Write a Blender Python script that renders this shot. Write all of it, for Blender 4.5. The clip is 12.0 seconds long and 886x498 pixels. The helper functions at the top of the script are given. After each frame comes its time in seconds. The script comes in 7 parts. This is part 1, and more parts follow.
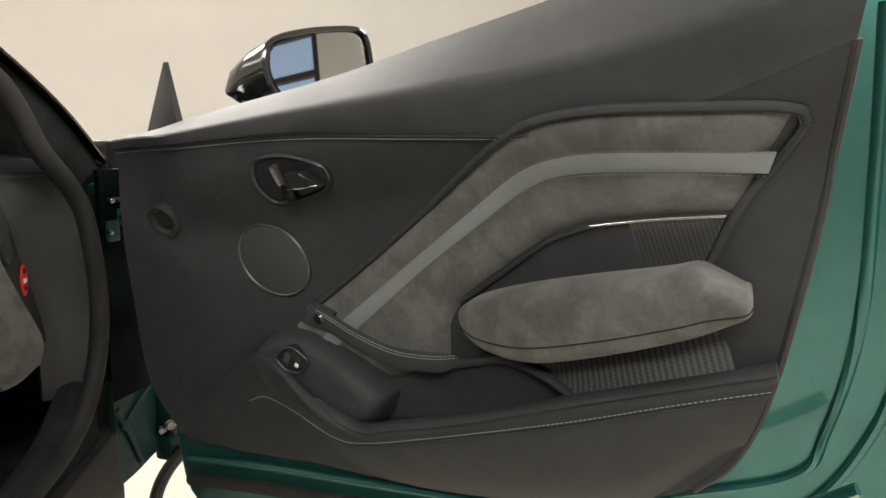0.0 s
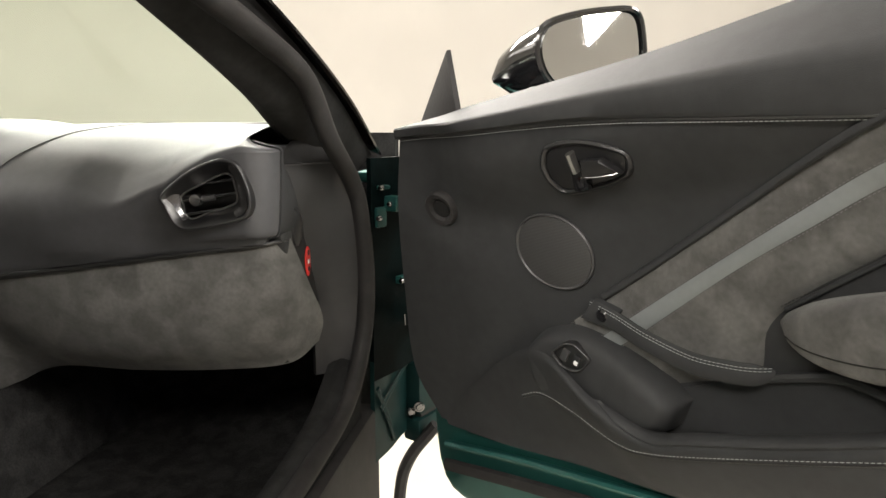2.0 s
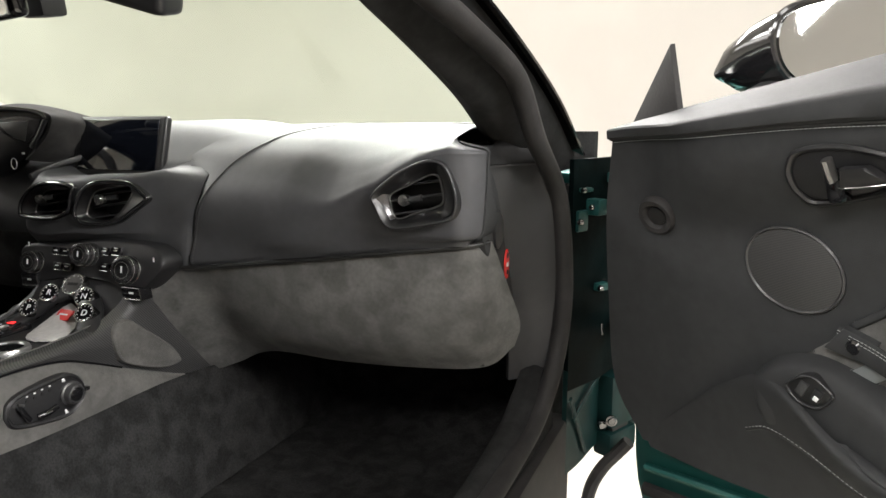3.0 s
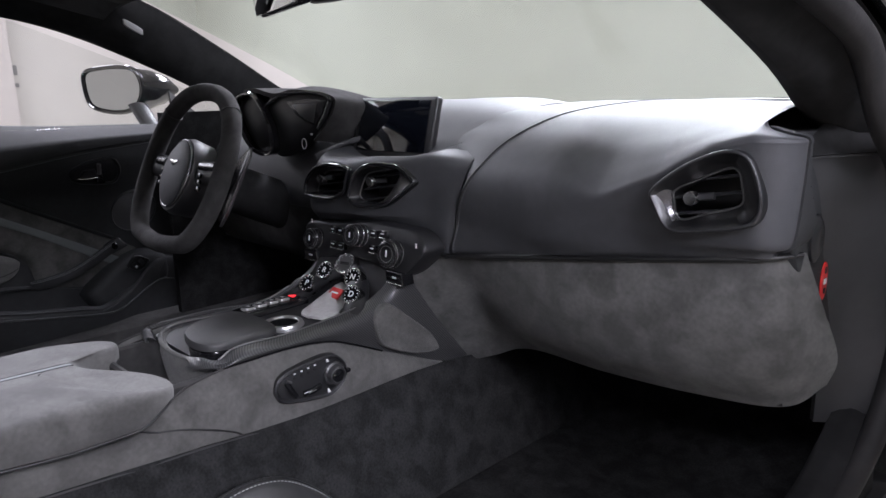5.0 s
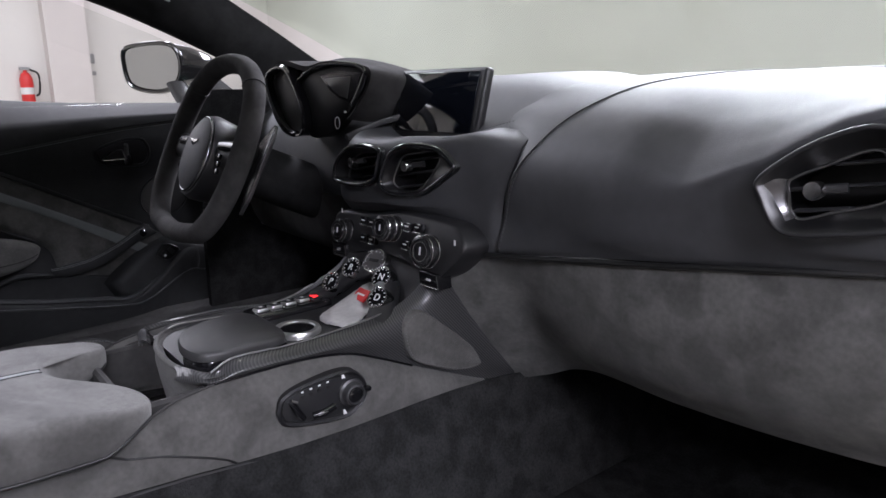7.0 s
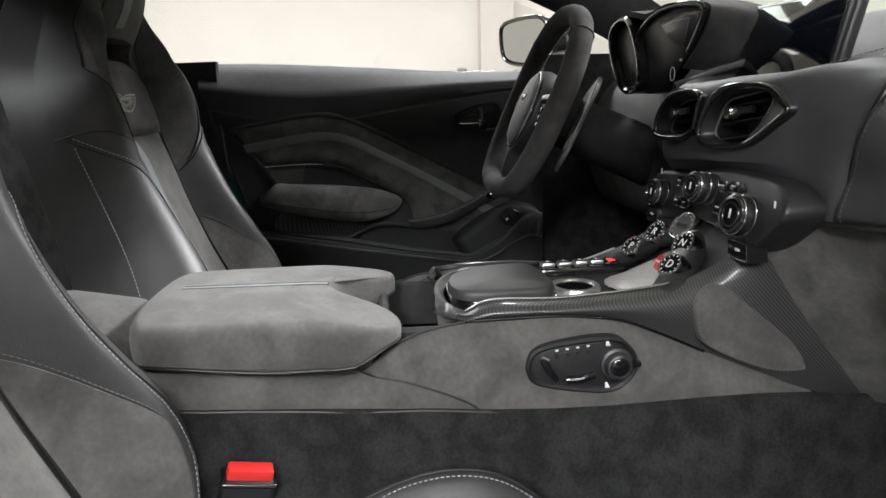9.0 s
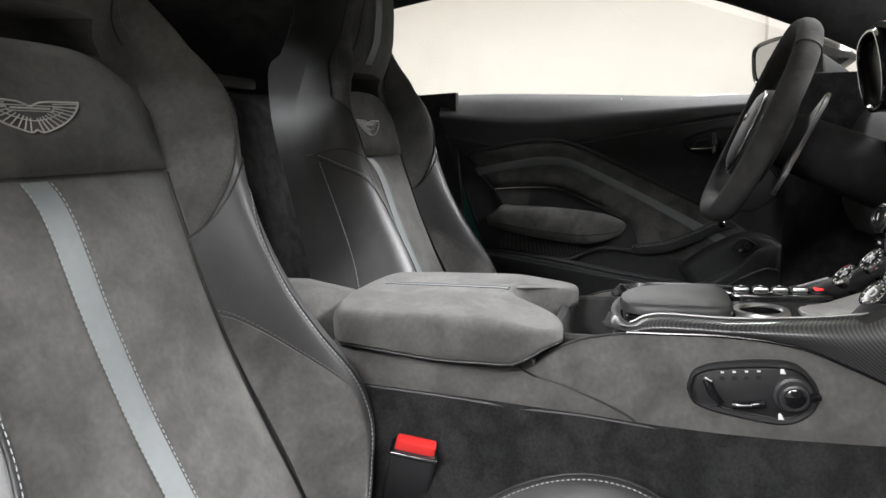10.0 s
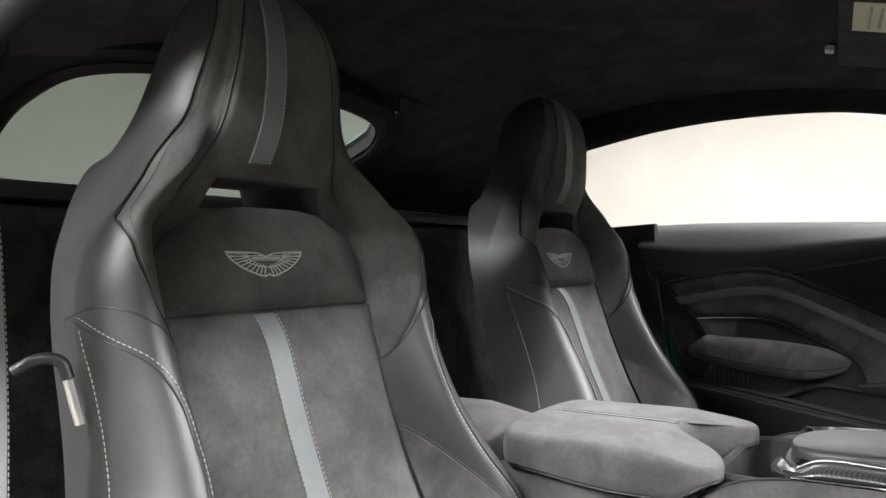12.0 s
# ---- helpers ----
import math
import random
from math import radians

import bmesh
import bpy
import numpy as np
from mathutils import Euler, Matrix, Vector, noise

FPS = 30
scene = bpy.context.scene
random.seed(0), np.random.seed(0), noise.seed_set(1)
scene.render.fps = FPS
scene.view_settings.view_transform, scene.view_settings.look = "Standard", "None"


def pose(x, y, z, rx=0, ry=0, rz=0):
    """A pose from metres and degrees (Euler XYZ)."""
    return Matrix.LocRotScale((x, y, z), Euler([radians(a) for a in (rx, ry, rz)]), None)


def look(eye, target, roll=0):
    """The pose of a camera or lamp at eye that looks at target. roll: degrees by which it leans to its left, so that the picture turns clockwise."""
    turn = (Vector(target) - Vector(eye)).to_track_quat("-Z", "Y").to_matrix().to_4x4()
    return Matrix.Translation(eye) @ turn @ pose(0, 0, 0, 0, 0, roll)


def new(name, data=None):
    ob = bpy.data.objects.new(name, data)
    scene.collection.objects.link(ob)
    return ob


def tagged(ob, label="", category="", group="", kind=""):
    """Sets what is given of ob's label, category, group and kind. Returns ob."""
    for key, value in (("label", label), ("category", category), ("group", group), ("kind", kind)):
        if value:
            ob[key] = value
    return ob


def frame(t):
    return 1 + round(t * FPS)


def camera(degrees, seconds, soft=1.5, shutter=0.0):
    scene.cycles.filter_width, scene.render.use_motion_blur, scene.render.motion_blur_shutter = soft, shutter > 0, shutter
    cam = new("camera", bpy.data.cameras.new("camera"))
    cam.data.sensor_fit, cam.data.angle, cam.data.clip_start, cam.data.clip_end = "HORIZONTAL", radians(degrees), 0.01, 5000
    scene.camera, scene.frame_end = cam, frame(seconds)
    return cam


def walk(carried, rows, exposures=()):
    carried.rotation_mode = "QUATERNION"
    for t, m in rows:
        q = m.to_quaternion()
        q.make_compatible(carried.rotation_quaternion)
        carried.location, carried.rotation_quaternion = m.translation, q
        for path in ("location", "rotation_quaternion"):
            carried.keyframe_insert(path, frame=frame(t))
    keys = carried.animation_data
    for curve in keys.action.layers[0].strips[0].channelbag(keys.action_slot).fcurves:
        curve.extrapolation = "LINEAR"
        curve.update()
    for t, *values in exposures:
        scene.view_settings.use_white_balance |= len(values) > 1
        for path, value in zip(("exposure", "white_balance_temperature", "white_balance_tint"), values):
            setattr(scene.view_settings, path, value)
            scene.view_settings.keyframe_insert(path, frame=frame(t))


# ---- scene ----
cam = camera(65.3, 12.0)
PATH = [
    (0, (1.263, -0.438, 0.972), (1.516, 1.52, 0.65), 0.6),
    (0.5, (1.238, -0.426, 0.965), (1.437, 1.538, 0.643), 0.5),
    (1, (1.215, -0.412, 0.962), (1.323, 1.558, 0.636), 0.4),
    (1.5, (1.181, -0.398, 0.958), (1.125, 1.574, 0.629), 0.3),
    (2, (1.141, -0.388, 0.963), (0.835, 1.558, 0.616), 0.0),
    (2.5, (1.109, -0.373, 0.965), (0.553, 1.516, 0.615), -0.1),
    (3, (1.082, -0.359, 0.971), (0.301, 1.447, 0.612), -0.2),
    (3.5, (1.072, -0.33, 0.98), (0.074, 1.361, 0.599), -0.3),
    (5.3, (1.001, -0.215, 0.99), (-0.45, 1.092, 0.56), -1.1),
    (5.5, (0.992, -0.2, 0.982), (-0.478, 1.089, 0.56), -0.8),
    (6, (0.969, -0.148, 0.975), (-0.534, 1.1, 0.543), -0.9),
    (6.5, (0.93, -0.113, 0.965), (-0.588, 1.112, 0.525), -0.9),
    (6.7, (0.915, -0.1, 0.961), (-0.61, 1.115, 0.516), -0.9),
    (8.3, (0.855, 0.029, 0.895), (-0.886, 0.89, 0.42), -1.3),
    (8.5, (0.855, 0.049, 0.889), (-0.963, 0.736, 0.419), -1.5),
    (9, (0.875, 0.092, 0.861), (-1.073, 0.267, 0.44), -1.6),
    (9.5, (0.9, 0.146, 0.841), (-1.049, -0.115, 0.478), -1.8),
    (10, (0.925, 0.214, 0.833), (-0.965, -0.367, 0.534), -1.9),
    (10.5, (0.954, 0.272, 0.827), (-0.861, -0.54, 0.616), -2.0),
    (11, (0.972, 0.306, 0.846), (-0.769, -0.674, 0.754), -2.0),
    (11.5, (0.971, 0.322, 0.854), (-0.695, -0.786, 0.863), -2.0),
    (12, (0.972, 0.342, 0.852), (-0.642, -0.837, 0.922), -2.0),
]
EXPO = [(0, 0.37, 6900, 11), (1.5, 0.55, 6900, 11), (2.5, 0.8, 6800, 11), (3.5, 0.82, 6200, 11), (5.3, 0.34, 5750, 22), (6.7, 0.34, 5750, 22), (8.3, 0.65, 6230, 13), (9.5, 0.8, 6230, 12), (10.5, 0.9, 6230, 12), (11.2, 1.05, 6230, 12), (12, 1.0, 6230, 12)]
walk(cam, [(t, look(eye, target, roll)) for t, eye, target, roll in PATH], EXPO)

# ---- light ----
world = bpy.data.worlds.new("world")
scene.world = world
world.use_nodes = True
world.node_tree.nodes["Background"].inputs[0].default_value = (0.9, 0.95, 1.0, 1)
world.node_tree.nodes["Background"].inputs[1].default_value = 0.05
XC = -0.03  # the car's middle


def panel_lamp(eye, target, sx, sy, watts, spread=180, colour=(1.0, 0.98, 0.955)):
    d = bpy.data.lights.new("unseen_lamp", "AREA")
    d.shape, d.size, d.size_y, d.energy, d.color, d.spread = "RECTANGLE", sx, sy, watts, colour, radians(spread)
    ob = new("unseen_lamp", d)
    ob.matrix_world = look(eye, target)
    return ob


# Unseen lamps, placed and aimed only for the light they throw.
panel_lamp((-1.0, 3.3, 3.3), (0.0, -0.1, 0.7), 2.8, 0.8, 135, 95)       # row ahead of the windscreen
panel_lamp((0.0, 3.75, 3.36), (0.0, 4.5, 1.3), 5.0, 0.3, 9, 140)         # washer added to brighten the front wall
panel_lamp((2.2, -0.9, 3.3), (0.6, -0.1, 0.7), 0.7, 2.8, 14, 100)       # row beside the open door
panel_lamp((-3.2, 0.0, 3.3), (-0.5, 0.0, 0.8), 2.4, 0.7, 60, 130)       # row beside the driver
panel_lamp((-6.0, -0.8, 3.38), (-6.0, -0.8, 0.0), 2.0, 8.0, 190)        # far row
panel_lamp((0.2, -3.4, 3.3), (1.2, 0.3, 0.8), 2.6, 0.7, 52, 100)        # row behind the car
panel_lamp((1.9, -2.8, 3.3), (0.8, 0.2, 0.8), 1.6, 0.7, 14, 100)        # row behind the open door
panel_lamp((4.6, -1.2, 3.3), (0.0, 0.4, 0.8), 0.6, 3.0, 105, 100)       # added fill, low enough to reach the centre stack under the roof
panel_lamp((3.6, 0.6, 3.3), (0.3, -0.3, 0.8), 1.6, 1.2, 35, 100)        # added fill for the passenger seat, out from the door


# ---- materials ----
def material(name, colour, rough=0.5, metal=0.0, vary=0.0, scale=20.0, bump=0.0, bump_scale=300.0, coat=0.0, sheen=0.0,
             spec=0.5, blotch=0.0, blotch_scale=14.0, trans=0.0, emit=0.0, rough_vary=0.0):
    m = bpy.data.materials.new(name)
    m.use_nodes = True
    nt = m.node_tree
    b = nt.nodes["Principled BSDF"]
    b.inputs["Base Color"].default_value = (*colour, 1)
    b.inputs["Roughness"].default_value = rough
    b.inputs["Metallic"].default_value = metal
    b.inputs["Coat Weight"].default_value = coat
    b.inputs["Coat Roughness"].default_value = 0.05
    b.inputs["Sheen Weight"].default_value = sheen
    b.inputs["Sheen Roughness"].default_value = 0.6
    b.inputs["Specular IOR Level"].default_value = spec
    b.inputs["Transmission Weight"].default_value = trans
    if emit:
        b.inputs["Emission Color"].default_value = (*colour, 1)
        b.inputs["Emission Strength"].default_value = emit
    geo = nt.nodes.new("ShaderNodeTexCoord")
    if vary or blotch:
        n1 = nt.nodes.new("ShaderNodeTexNoise")
        n1.inputs["Scale"].default_value, n1.inputs["Detail"].default_value = scale, 6
        nt.links.new(geo.outputs["Object"], n1.inputs["Vector"])
        n2 = nt.nodes.new("ShaderNodeTexNoise")
        n2.inputs["Scale"].default_value, n2.inputs["Detail"].default_value = blotch_scale, 3
        n2.inputs["Distortion"].default_value = 0.4
        nt.links.new(geo.outputs["Object"], n2.inputs["Vector"])
        mix = nt.nodes.new("ShaderNodeMix")
        mix.data_type = "RGBA"
        mix.inputs[6].default_value = (*[c * (1 - vary) for c in colour], 1)
        mix.inputs[7].default_value = (*[c * (1 + vary) for c in colour], 1)
        nt.links.new(n1.outputs["Fac"], mix.inputs[0])
        mix2 = nt.nodes.new("ShaderNodeMix")
        mix2.data_type, mix2.blend_type = "RGBA", "MULTIPLY"
        mix2.inputs[0].default_value = 1.0
        ramp = nt.nodes.new("ShaderNodeMapRange")
        ramp.inputs["From Min"].default_value, ramp.inputs["From Max"].default_value = 0.38, 0.62
        ramp.inputs["To Min"].default_value, ramp.inputs["To Max"].default_value = 1 - blotch, 1 + blotch
        nt.links.new(n2.outputs["Fac"], ramp.inputs["Value"])
        nt.links.new(mix.outputs[2], mix2.inputs[6])
        nt.links.new(ramp.outputs["Result"], mix2.inputs[7])
        nt.links.new(mix2.outputs[2], b.inputs["Base Color"])
        if rough_vary:
            rr = nt.nodes.new("ShaderNodeMapRange")
            rr.inputs["To Min"].default_value, rr.inputs["To Max"].default_value = rough - rough_vary, rough + rough_vary
            nt.links.new(n2.outputs["Fac"], rr.inputs["Value"])
            nt.links.new(rr.outputs["Result"], b.inputs["Roughness"])
    if bump:
        n3 = nt.nodes.new("ShaderNodeTexNoise")
        n3.inputs["Scale"].default_value, n3.inputs["Detail"].default_value = bump_scale, 3
        nt.links.new(geo.outputs["Object"], n3.inputs["Vector"])
        bp = nt.nodes.new("ShaderNodeBump")
        bp.inputs["Strength"].default_value, bp.inputs["Distance"].default_value = bump, 0.001
        nt.links.new(n3.outputs["Fac"], bp.inputs["Height"])
        nt.links.new(bp.outputs["Normal"], b.inputs["Normal"])
    return m


def carbon_material(name, d1, d2, pitch, hi):
    """Twill weave: ribs across d1, broken up along d2, under a clear coat."""
    m = material(name, (0.03, 0.03, 0.032), 0.35, coat=0.5)
    nt, b = m.node_tree, m.node_tree.nodes["Principled BSDF"]
    geo = nt.nodes.new("ShaderNodeTexCoord")

    def wave(d, step):
        dot = nt.nodes.new("ShaderNodeVectorMath")
        dot.operation = "DOT_PRODUCT"
        dot.inputs[1].default_value = tuple(2 * math.pi / step * k for k in d)
        nt.links.new(geo.outputs["Object"], dot.inputs[0])
        sn = nt.nodes.new("ShaderNodeMath")
        sn.operation = "SINE"
        nt.links.new(dot.outputs["Value"], sn.inputs[0])
        return sn
    both = nt.nodes.new("ShaderNodeMath")
    both.operation = "MULTIPLY_ADD"
    both.inputs[1].default_value = 0.35
    nt.links.new(wave(d2, pitch * 0.6).outputs[0], both.inputs[0])
    nt.links.new(wave(d1, pitch).outputs[0], both.inputs[2])
    rng = nt.nodes.new("ShaderNodeMapRange")
    rng.inputs["From Min"].default_value, rng.inputs["From Max"].default_value = -1.1, 1.1
    nt.links.new(both.outputs[0], rng.inputs["Value"])
    mix = nt.nodes.new("ShaderNodeMix")
    mix.data_type = "RGBA"
    mix.inputs[6].default_value, mix.inputs[7].default_value = (0.012, 0.012, 0.013, 1), (*[hi] * 3, 1)
    nt.links.new(rng.outputs["Result"], mix.inputs[0])
    nt.links.new(mix.outputs[2], b.inputs["Base Color"])
    rr = nt.nodes.new("ShaderNodeMapRange")
    rr.inputs["To Min"].default_value, rr.inputs["To Max"].default_value = 0.5, 0.28
    nt.links.new(rng.outputs["Result"], rr.inputs["Value"])
    nt.links.new(rr.outputs["Result"], b.inputs["Roughness"])
    return m


def mesh_grille_material():
    """Fine woven metal with level wires."""
    m = material("speaker_mesh", (0.03, 0.03, 0.03), 0.5)
    nt, b = m.node_tree, m.node_tree.nodes["Principled BSDF"]
    geo = nt.nodes.new("ShaderNodeTexCoord")
    w = nt.nodes.new("ShaderNodeTexWave")
    w.bands_direction, w.inputs["Scale"].default_value = "Z", 150
    w.inputs["Distortion"].default_value, w.inputs["Detail Scale"].default_value = 1.0, 6.0
    nt.links.new(geo.outputs["Object"], w.inputs["Vector"])
    mix = nt.nodes.new("ShaderNodeMix")
    mix.data_type = "RGBA"
    mix.inputs[6].default_value, mix.inputs[7].default_value = (0.010, 0.010, 0.010, 1), (0.060, 0.060, 0.060, 1)
    nt.links.new(w.outputs["Fac"], mix.inputs[0])
    nt.links.new(mix.outputs[2], b.inputs["Base Color"])
    return m


LEATHER = material("black_leather", (0.027, 0.028, 0.029), 0.66, vary=0.25, scale=60, bump=0.3, bump_scale=900, spec=0.25, blotch=0.08, rough_vary=0.06)
DASHLEATHER = material("dash_leather", (0.046, 0.047, 0.050), 0.54, vary=0.2, scale=60, bump=0.3, bump_scale=900, spec=0.42, blotch=0.06, rough_vary=0.05)
LEATHER2 = material("seat_leather", (0.033, 0.033, 0.033), 0.44, vary=0.2, scale=60, bump=0.3, bump_scale=800, spec=0.55, blotch=0.1, rough_vary=0.07)
VENTGREY = material("vent_slat_plastic", (0.035, 0.035, 0.036), 0.4, vary=0.1)
SUEDE = material("charcoal_suede", (0.083, 0.0815, 0.077), 0.95, vary=0.3, scale=160, bump=0.5, bump_scale=1500, sheen=0.12, spec=0.1, blotch=0.2, blotch_scale=17)
BRUSHED = material("brushed_suede", (0.079, 0.0785, 0.0745), 0.95, vary=0.3, scale=160, bump=0.5, bump_scale=1500, sheen=0.12, spec=0.08, blotch=0.24, blotch_scale=22)
SUEDE2 = material("dark_suede", (0.045, 0.044, 0.043), 0.95, vary=0.25, scale=90, bump=0.4, bump_scale=1500, sheen=0.03, spec=0.05, blotch=0.2, blotch_scale=18)
PILLARCLOTH = material("dark_pillar_suede", (0.021, 0.021, 0.021), 0.95, vary=0.25, scale=90, bump=0.4, bump_scale=1500, spec=0.05, blotch=0.15, blotch_scale=18)
STRIPE = material("silver_leather", (0.155, 0.168, 0.169), 0.5, vary=0.1, scale=120, bump=0.3, bump_scale=900, blotch=0.05)
CARBON = carbon_material("carbon_twill", (0.5, 0.62, 0.6), (0.0, -0.6, 0.8), 0.0030, 0.060)
RIBCARBON = carbon_material("ribbed_carbon_weave", (0.80, -0.50, 0.33), (0.3, 0.2, 0.9), 0.0066, 0.07)
FINECARBON = carbon_material("fine_carbon_weave", (0.80, -0.50, 0.33), (0.3, 0.2, 0.9), 0.0044, 0.038)
DARKSEAM = material("dark_suede_seam", (0.022, 0.022, 0.021), 0.9, vary=0.2, spec=0.1)
KICKGREY = material("dark_grey_trim_plastic", (0.034, 0.034, 0.035), 0.55, vary=0.15, scale=60, bump=0.3, bump_scale=700, spec=0.35)
VENTBLACK = material("smooth_black_plastic", (0.007, 0.007, 0.0075), 0.33, vary=0.15, scale=80)
MESHM = mesh_grille_material()
GLOSS = material("gloss_black", (0.008, 0.008, 0.009), 0.12, vary=0.1, coat=0.6)
SATIN = material("satin_black_plastic", (0.016, 0.016, 0.017), 0.42, vary=0.2, scale=80, bump=0.2, bump_scale=700)
CHROME = material("satin_chrome", (0.62, 0.61, 0.6), 0.22, metal=1.0, vary=0.05)
SATINMETAL = material("satin_grey_metal", (0.20, 0.198, 0.195), 0.38, metal=0.9, vary=0.08, scale=200)
RIMMETAL = material("smoked_satin_chrome", (0.11, 0.108, 0.11), 0.24, metal=0.85, vary=0.1, scale=90)
DARKCHROME = material("dark_chrome", (0.22, 0.22, 0.225), 0.25, metal=1.0, vary=0.05)
# near-black and matte: the cavity's deep shade is put into the colour
CAVITY = material("cavity_shade", (0.0012, 0.0032, 0.0033), 0.5, vary=0.4, scale=40, bump=0.6, bump_scale=60, spec=0.03, blotch=0.4)
RUBBER = material("seal_rubber", (0.018, 0.017, 0.017), 0.7, spec=0.3, vary=0.3, scale=50, bump=0.3, bump_scale=200, blotch=0.2)
CARPET = material("black_carpet", (0.021, 0.021, 0.021), 1.0, vary=0.6, scale=260, bump=1.0, bump_scale=700, spec=0.05, blotch=0.26, blotch_scale=26)
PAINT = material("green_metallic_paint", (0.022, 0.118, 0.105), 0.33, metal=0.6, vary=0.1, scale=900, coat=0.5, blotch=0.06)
# Body green in two darker tones: shade of the door jamb is in them.
HALFSHADEGREEN = material("half_shaded_green_paint", (0.006, 0.040, 0.037), 0.45, vary=0.15, scale=60, spec=0.3, blotch=0.2, blotch_scale=20)
SHADEGREEN = material("shaded_green_paint", (0.0015, 0.014, 0.0135), 0.5, vary=0.2, scale=60, spec=0.25, blotch=0.2, blotch_scale=20)
THREAD = material("pale_thread", (0.29, 0.30, 0.30), 0.7, vary=0.15, scale=400)
DARKTHREAD = material("dark_thread", (0.10, 0.10, 0.10), 0.7, vary=0.15, scale=400)
SILVER = material("silver_embroidery", (0.50, 0.49, 0.46), 0.5, vary=0.2, scale=500, bump=0.4, bump_scale=1200)
RED = material("red_plastic", (0.60, 0.028, 0.025), 0.4, vary=0.08)
REDLAMP = material("red_lamp", (1.0, 0.03, 0.03), 0.4, emit=1.2)
WHITEMARK = material("white_print", (0.7, 0.7, 0.7), 0.5, vary=0.05)
CREAM = material("cream_label_paper", (0.72, 0.66, 0.48), 0.6, vary=0.05)
# black for print and seams, and for shade in wells, holes and gaps
BLACKMARK = material("black_marks_and_shade", (0.01, 0.01, 0.01), 0.5, vary=0.1)
CYAN = material("cyan_display", (0.15, 0.75, 0.85), 0.4, emit=0.3)
SCREEN = material("dark_display_glass", (0.004, 0.005, 0.008), 0.06, vary=0.1, coat=0.5)
DIALFACE = material("dark_dial_face", (0.005, 0.005, 0.006), 0.35, vary=0.1, spec=0.3)
ALLOY = material("bright_alloy", (0.7, 0.7, 0.69), 0.3, metal=0.9, vary=0.1, scale=200, bump=0.2, bump_scale=300)
MIRROR = material("mirror_glass", (0.5456, 0.558, 0.558), 0.02, metal=1.0)
HEADLINER = material("black_headliner", (0.048, 0.047, 0.048), 1.0, vary=0.3, scale=300, bump=0.4, bump_scale=900, spec=0.05, blotch=0.2)
WALL = material("white_wall_paint", (0.70, 0.68, 0.65), 0.75, vary=0.02, scale=3, bump=0.1, bump_scale=90, blotch=0.02, blotch_scale=1.5)
FLOORM = material("pale_epoxy_floor", (0.66, 0.62, 0.54), 0.35, vary=0.05, scale=4, blotch=0.05, blotch_scale=2, bump=0.05, bump_scale=60)
CEIL = material("white_ceiling_paint", (0.78, 0.77, 0.75), 0.8, vary=0.02, scale=3, bump=0.1, bump_scale=60)
FILM = material("pale_film", (0.46, 0.45, 0.44), 0.28, vary=0.25, scale=120, bump=0.6, bump_scale=220)
SKYGLOW = material("outdoor_sky", (0.42, 0.55, 0.74), 1.0, emit=0.6)
# emission stands for daylight on the stone
WARMSTONE = material("glowing_stone", (0.55, 0.36, 0.22), 1.0, vary=0.3, scale=3, emit=0.6)
GREYPLASTIC = material("grey_plastic", (0.3, 0.3, 0.3), 0.5, vary=0.08)
PILLARM = material("pale_grey_column_paint", (0.62, 0.58, 0.56), 0.7, vary=0.03, scale=4, bump=0.1, bump_scale=80)


def glass_material(name, tint):
    m = bpy.data.materials.new(name)
    m.use_nodes = True
    nt = m.node_tree
    nt.nodes.clear()
    o = nt.nodes.new("ShaderNodeOutputMaterial")
    t = nt.nodes.new("ShaderNodeBsdfTransparent")
    t.inputs[0].default_value = (*tint, 1)
    g = nt.nodes.new("ShaderNodeBsdfGlossy")
    g.inputs["Roughness"].default_value = 0.01
    mx = nt.nodes.new("ShaderNodeMixShader")
    mx.inputs[0].default_value = 0.05
    nt.links.new(t.outputs[0], mx.inputs[1])
    nt.links.new(g.outputs[0], mx.inputs[2])
    nt.links.new(mx.outputs[0], o.inputs[0])
    return m


GLASS = glass_material("green_tinted_glass", (0.88, 0.93, 0.88))
TINTGLASS = glass_material("grey_tinted_glass", (0.50, 0.55, 0.53))
SIDEGLASS = glass_material("clear_side_glass", (0.96, 0.97, 0.96))


# ---- mesh tools ----
def crv(pts, n, closed=False):
    """A smooth curve of n points through a few."""
    p = np.array(pts, float)
    k = len(p)
    if k == 1:
        return np.repeat(p, n, 0)
    t = np.linspace(0, k if closed else k - 1, n, endpoint=not closed)
    i = np.floor(t).astype(int)
    if not closed:
        i = np.minimum(i, k - 2)
    f = (t - i)[:, None]

    def at(j):
        if closed:
            return p[j % k]
        ends = np.where((j < 0)[:, None], 2 * p[0] - p[1], np.where((j >= k)[:, None], 2 * p[-1] - p[-2], 0))
        inner = p[np.clip(j, 0, k - 1)]
        return np.where(((j < 0) | (j >= k))[:, None], ends, inner)

    a, b, c, d = at(i - 1), at(i), at(i + 1), at(i + 2)
    return 0.5 * (2 * b + (c - a) * f + (2 * a - 5 * b + 4 * c - d) * f ** 2 + (3 * b - a - 3 * c + d) * f ** 3)


def patch(ctrl, nu, nv):
    """A smooth grid through a small net of points: rows by columns."""
    rows = np.array([crv(r, nv) for r in ctrl])
    return np.stack([crv(rows[:, j], nu) for j in range(nv)], 1)


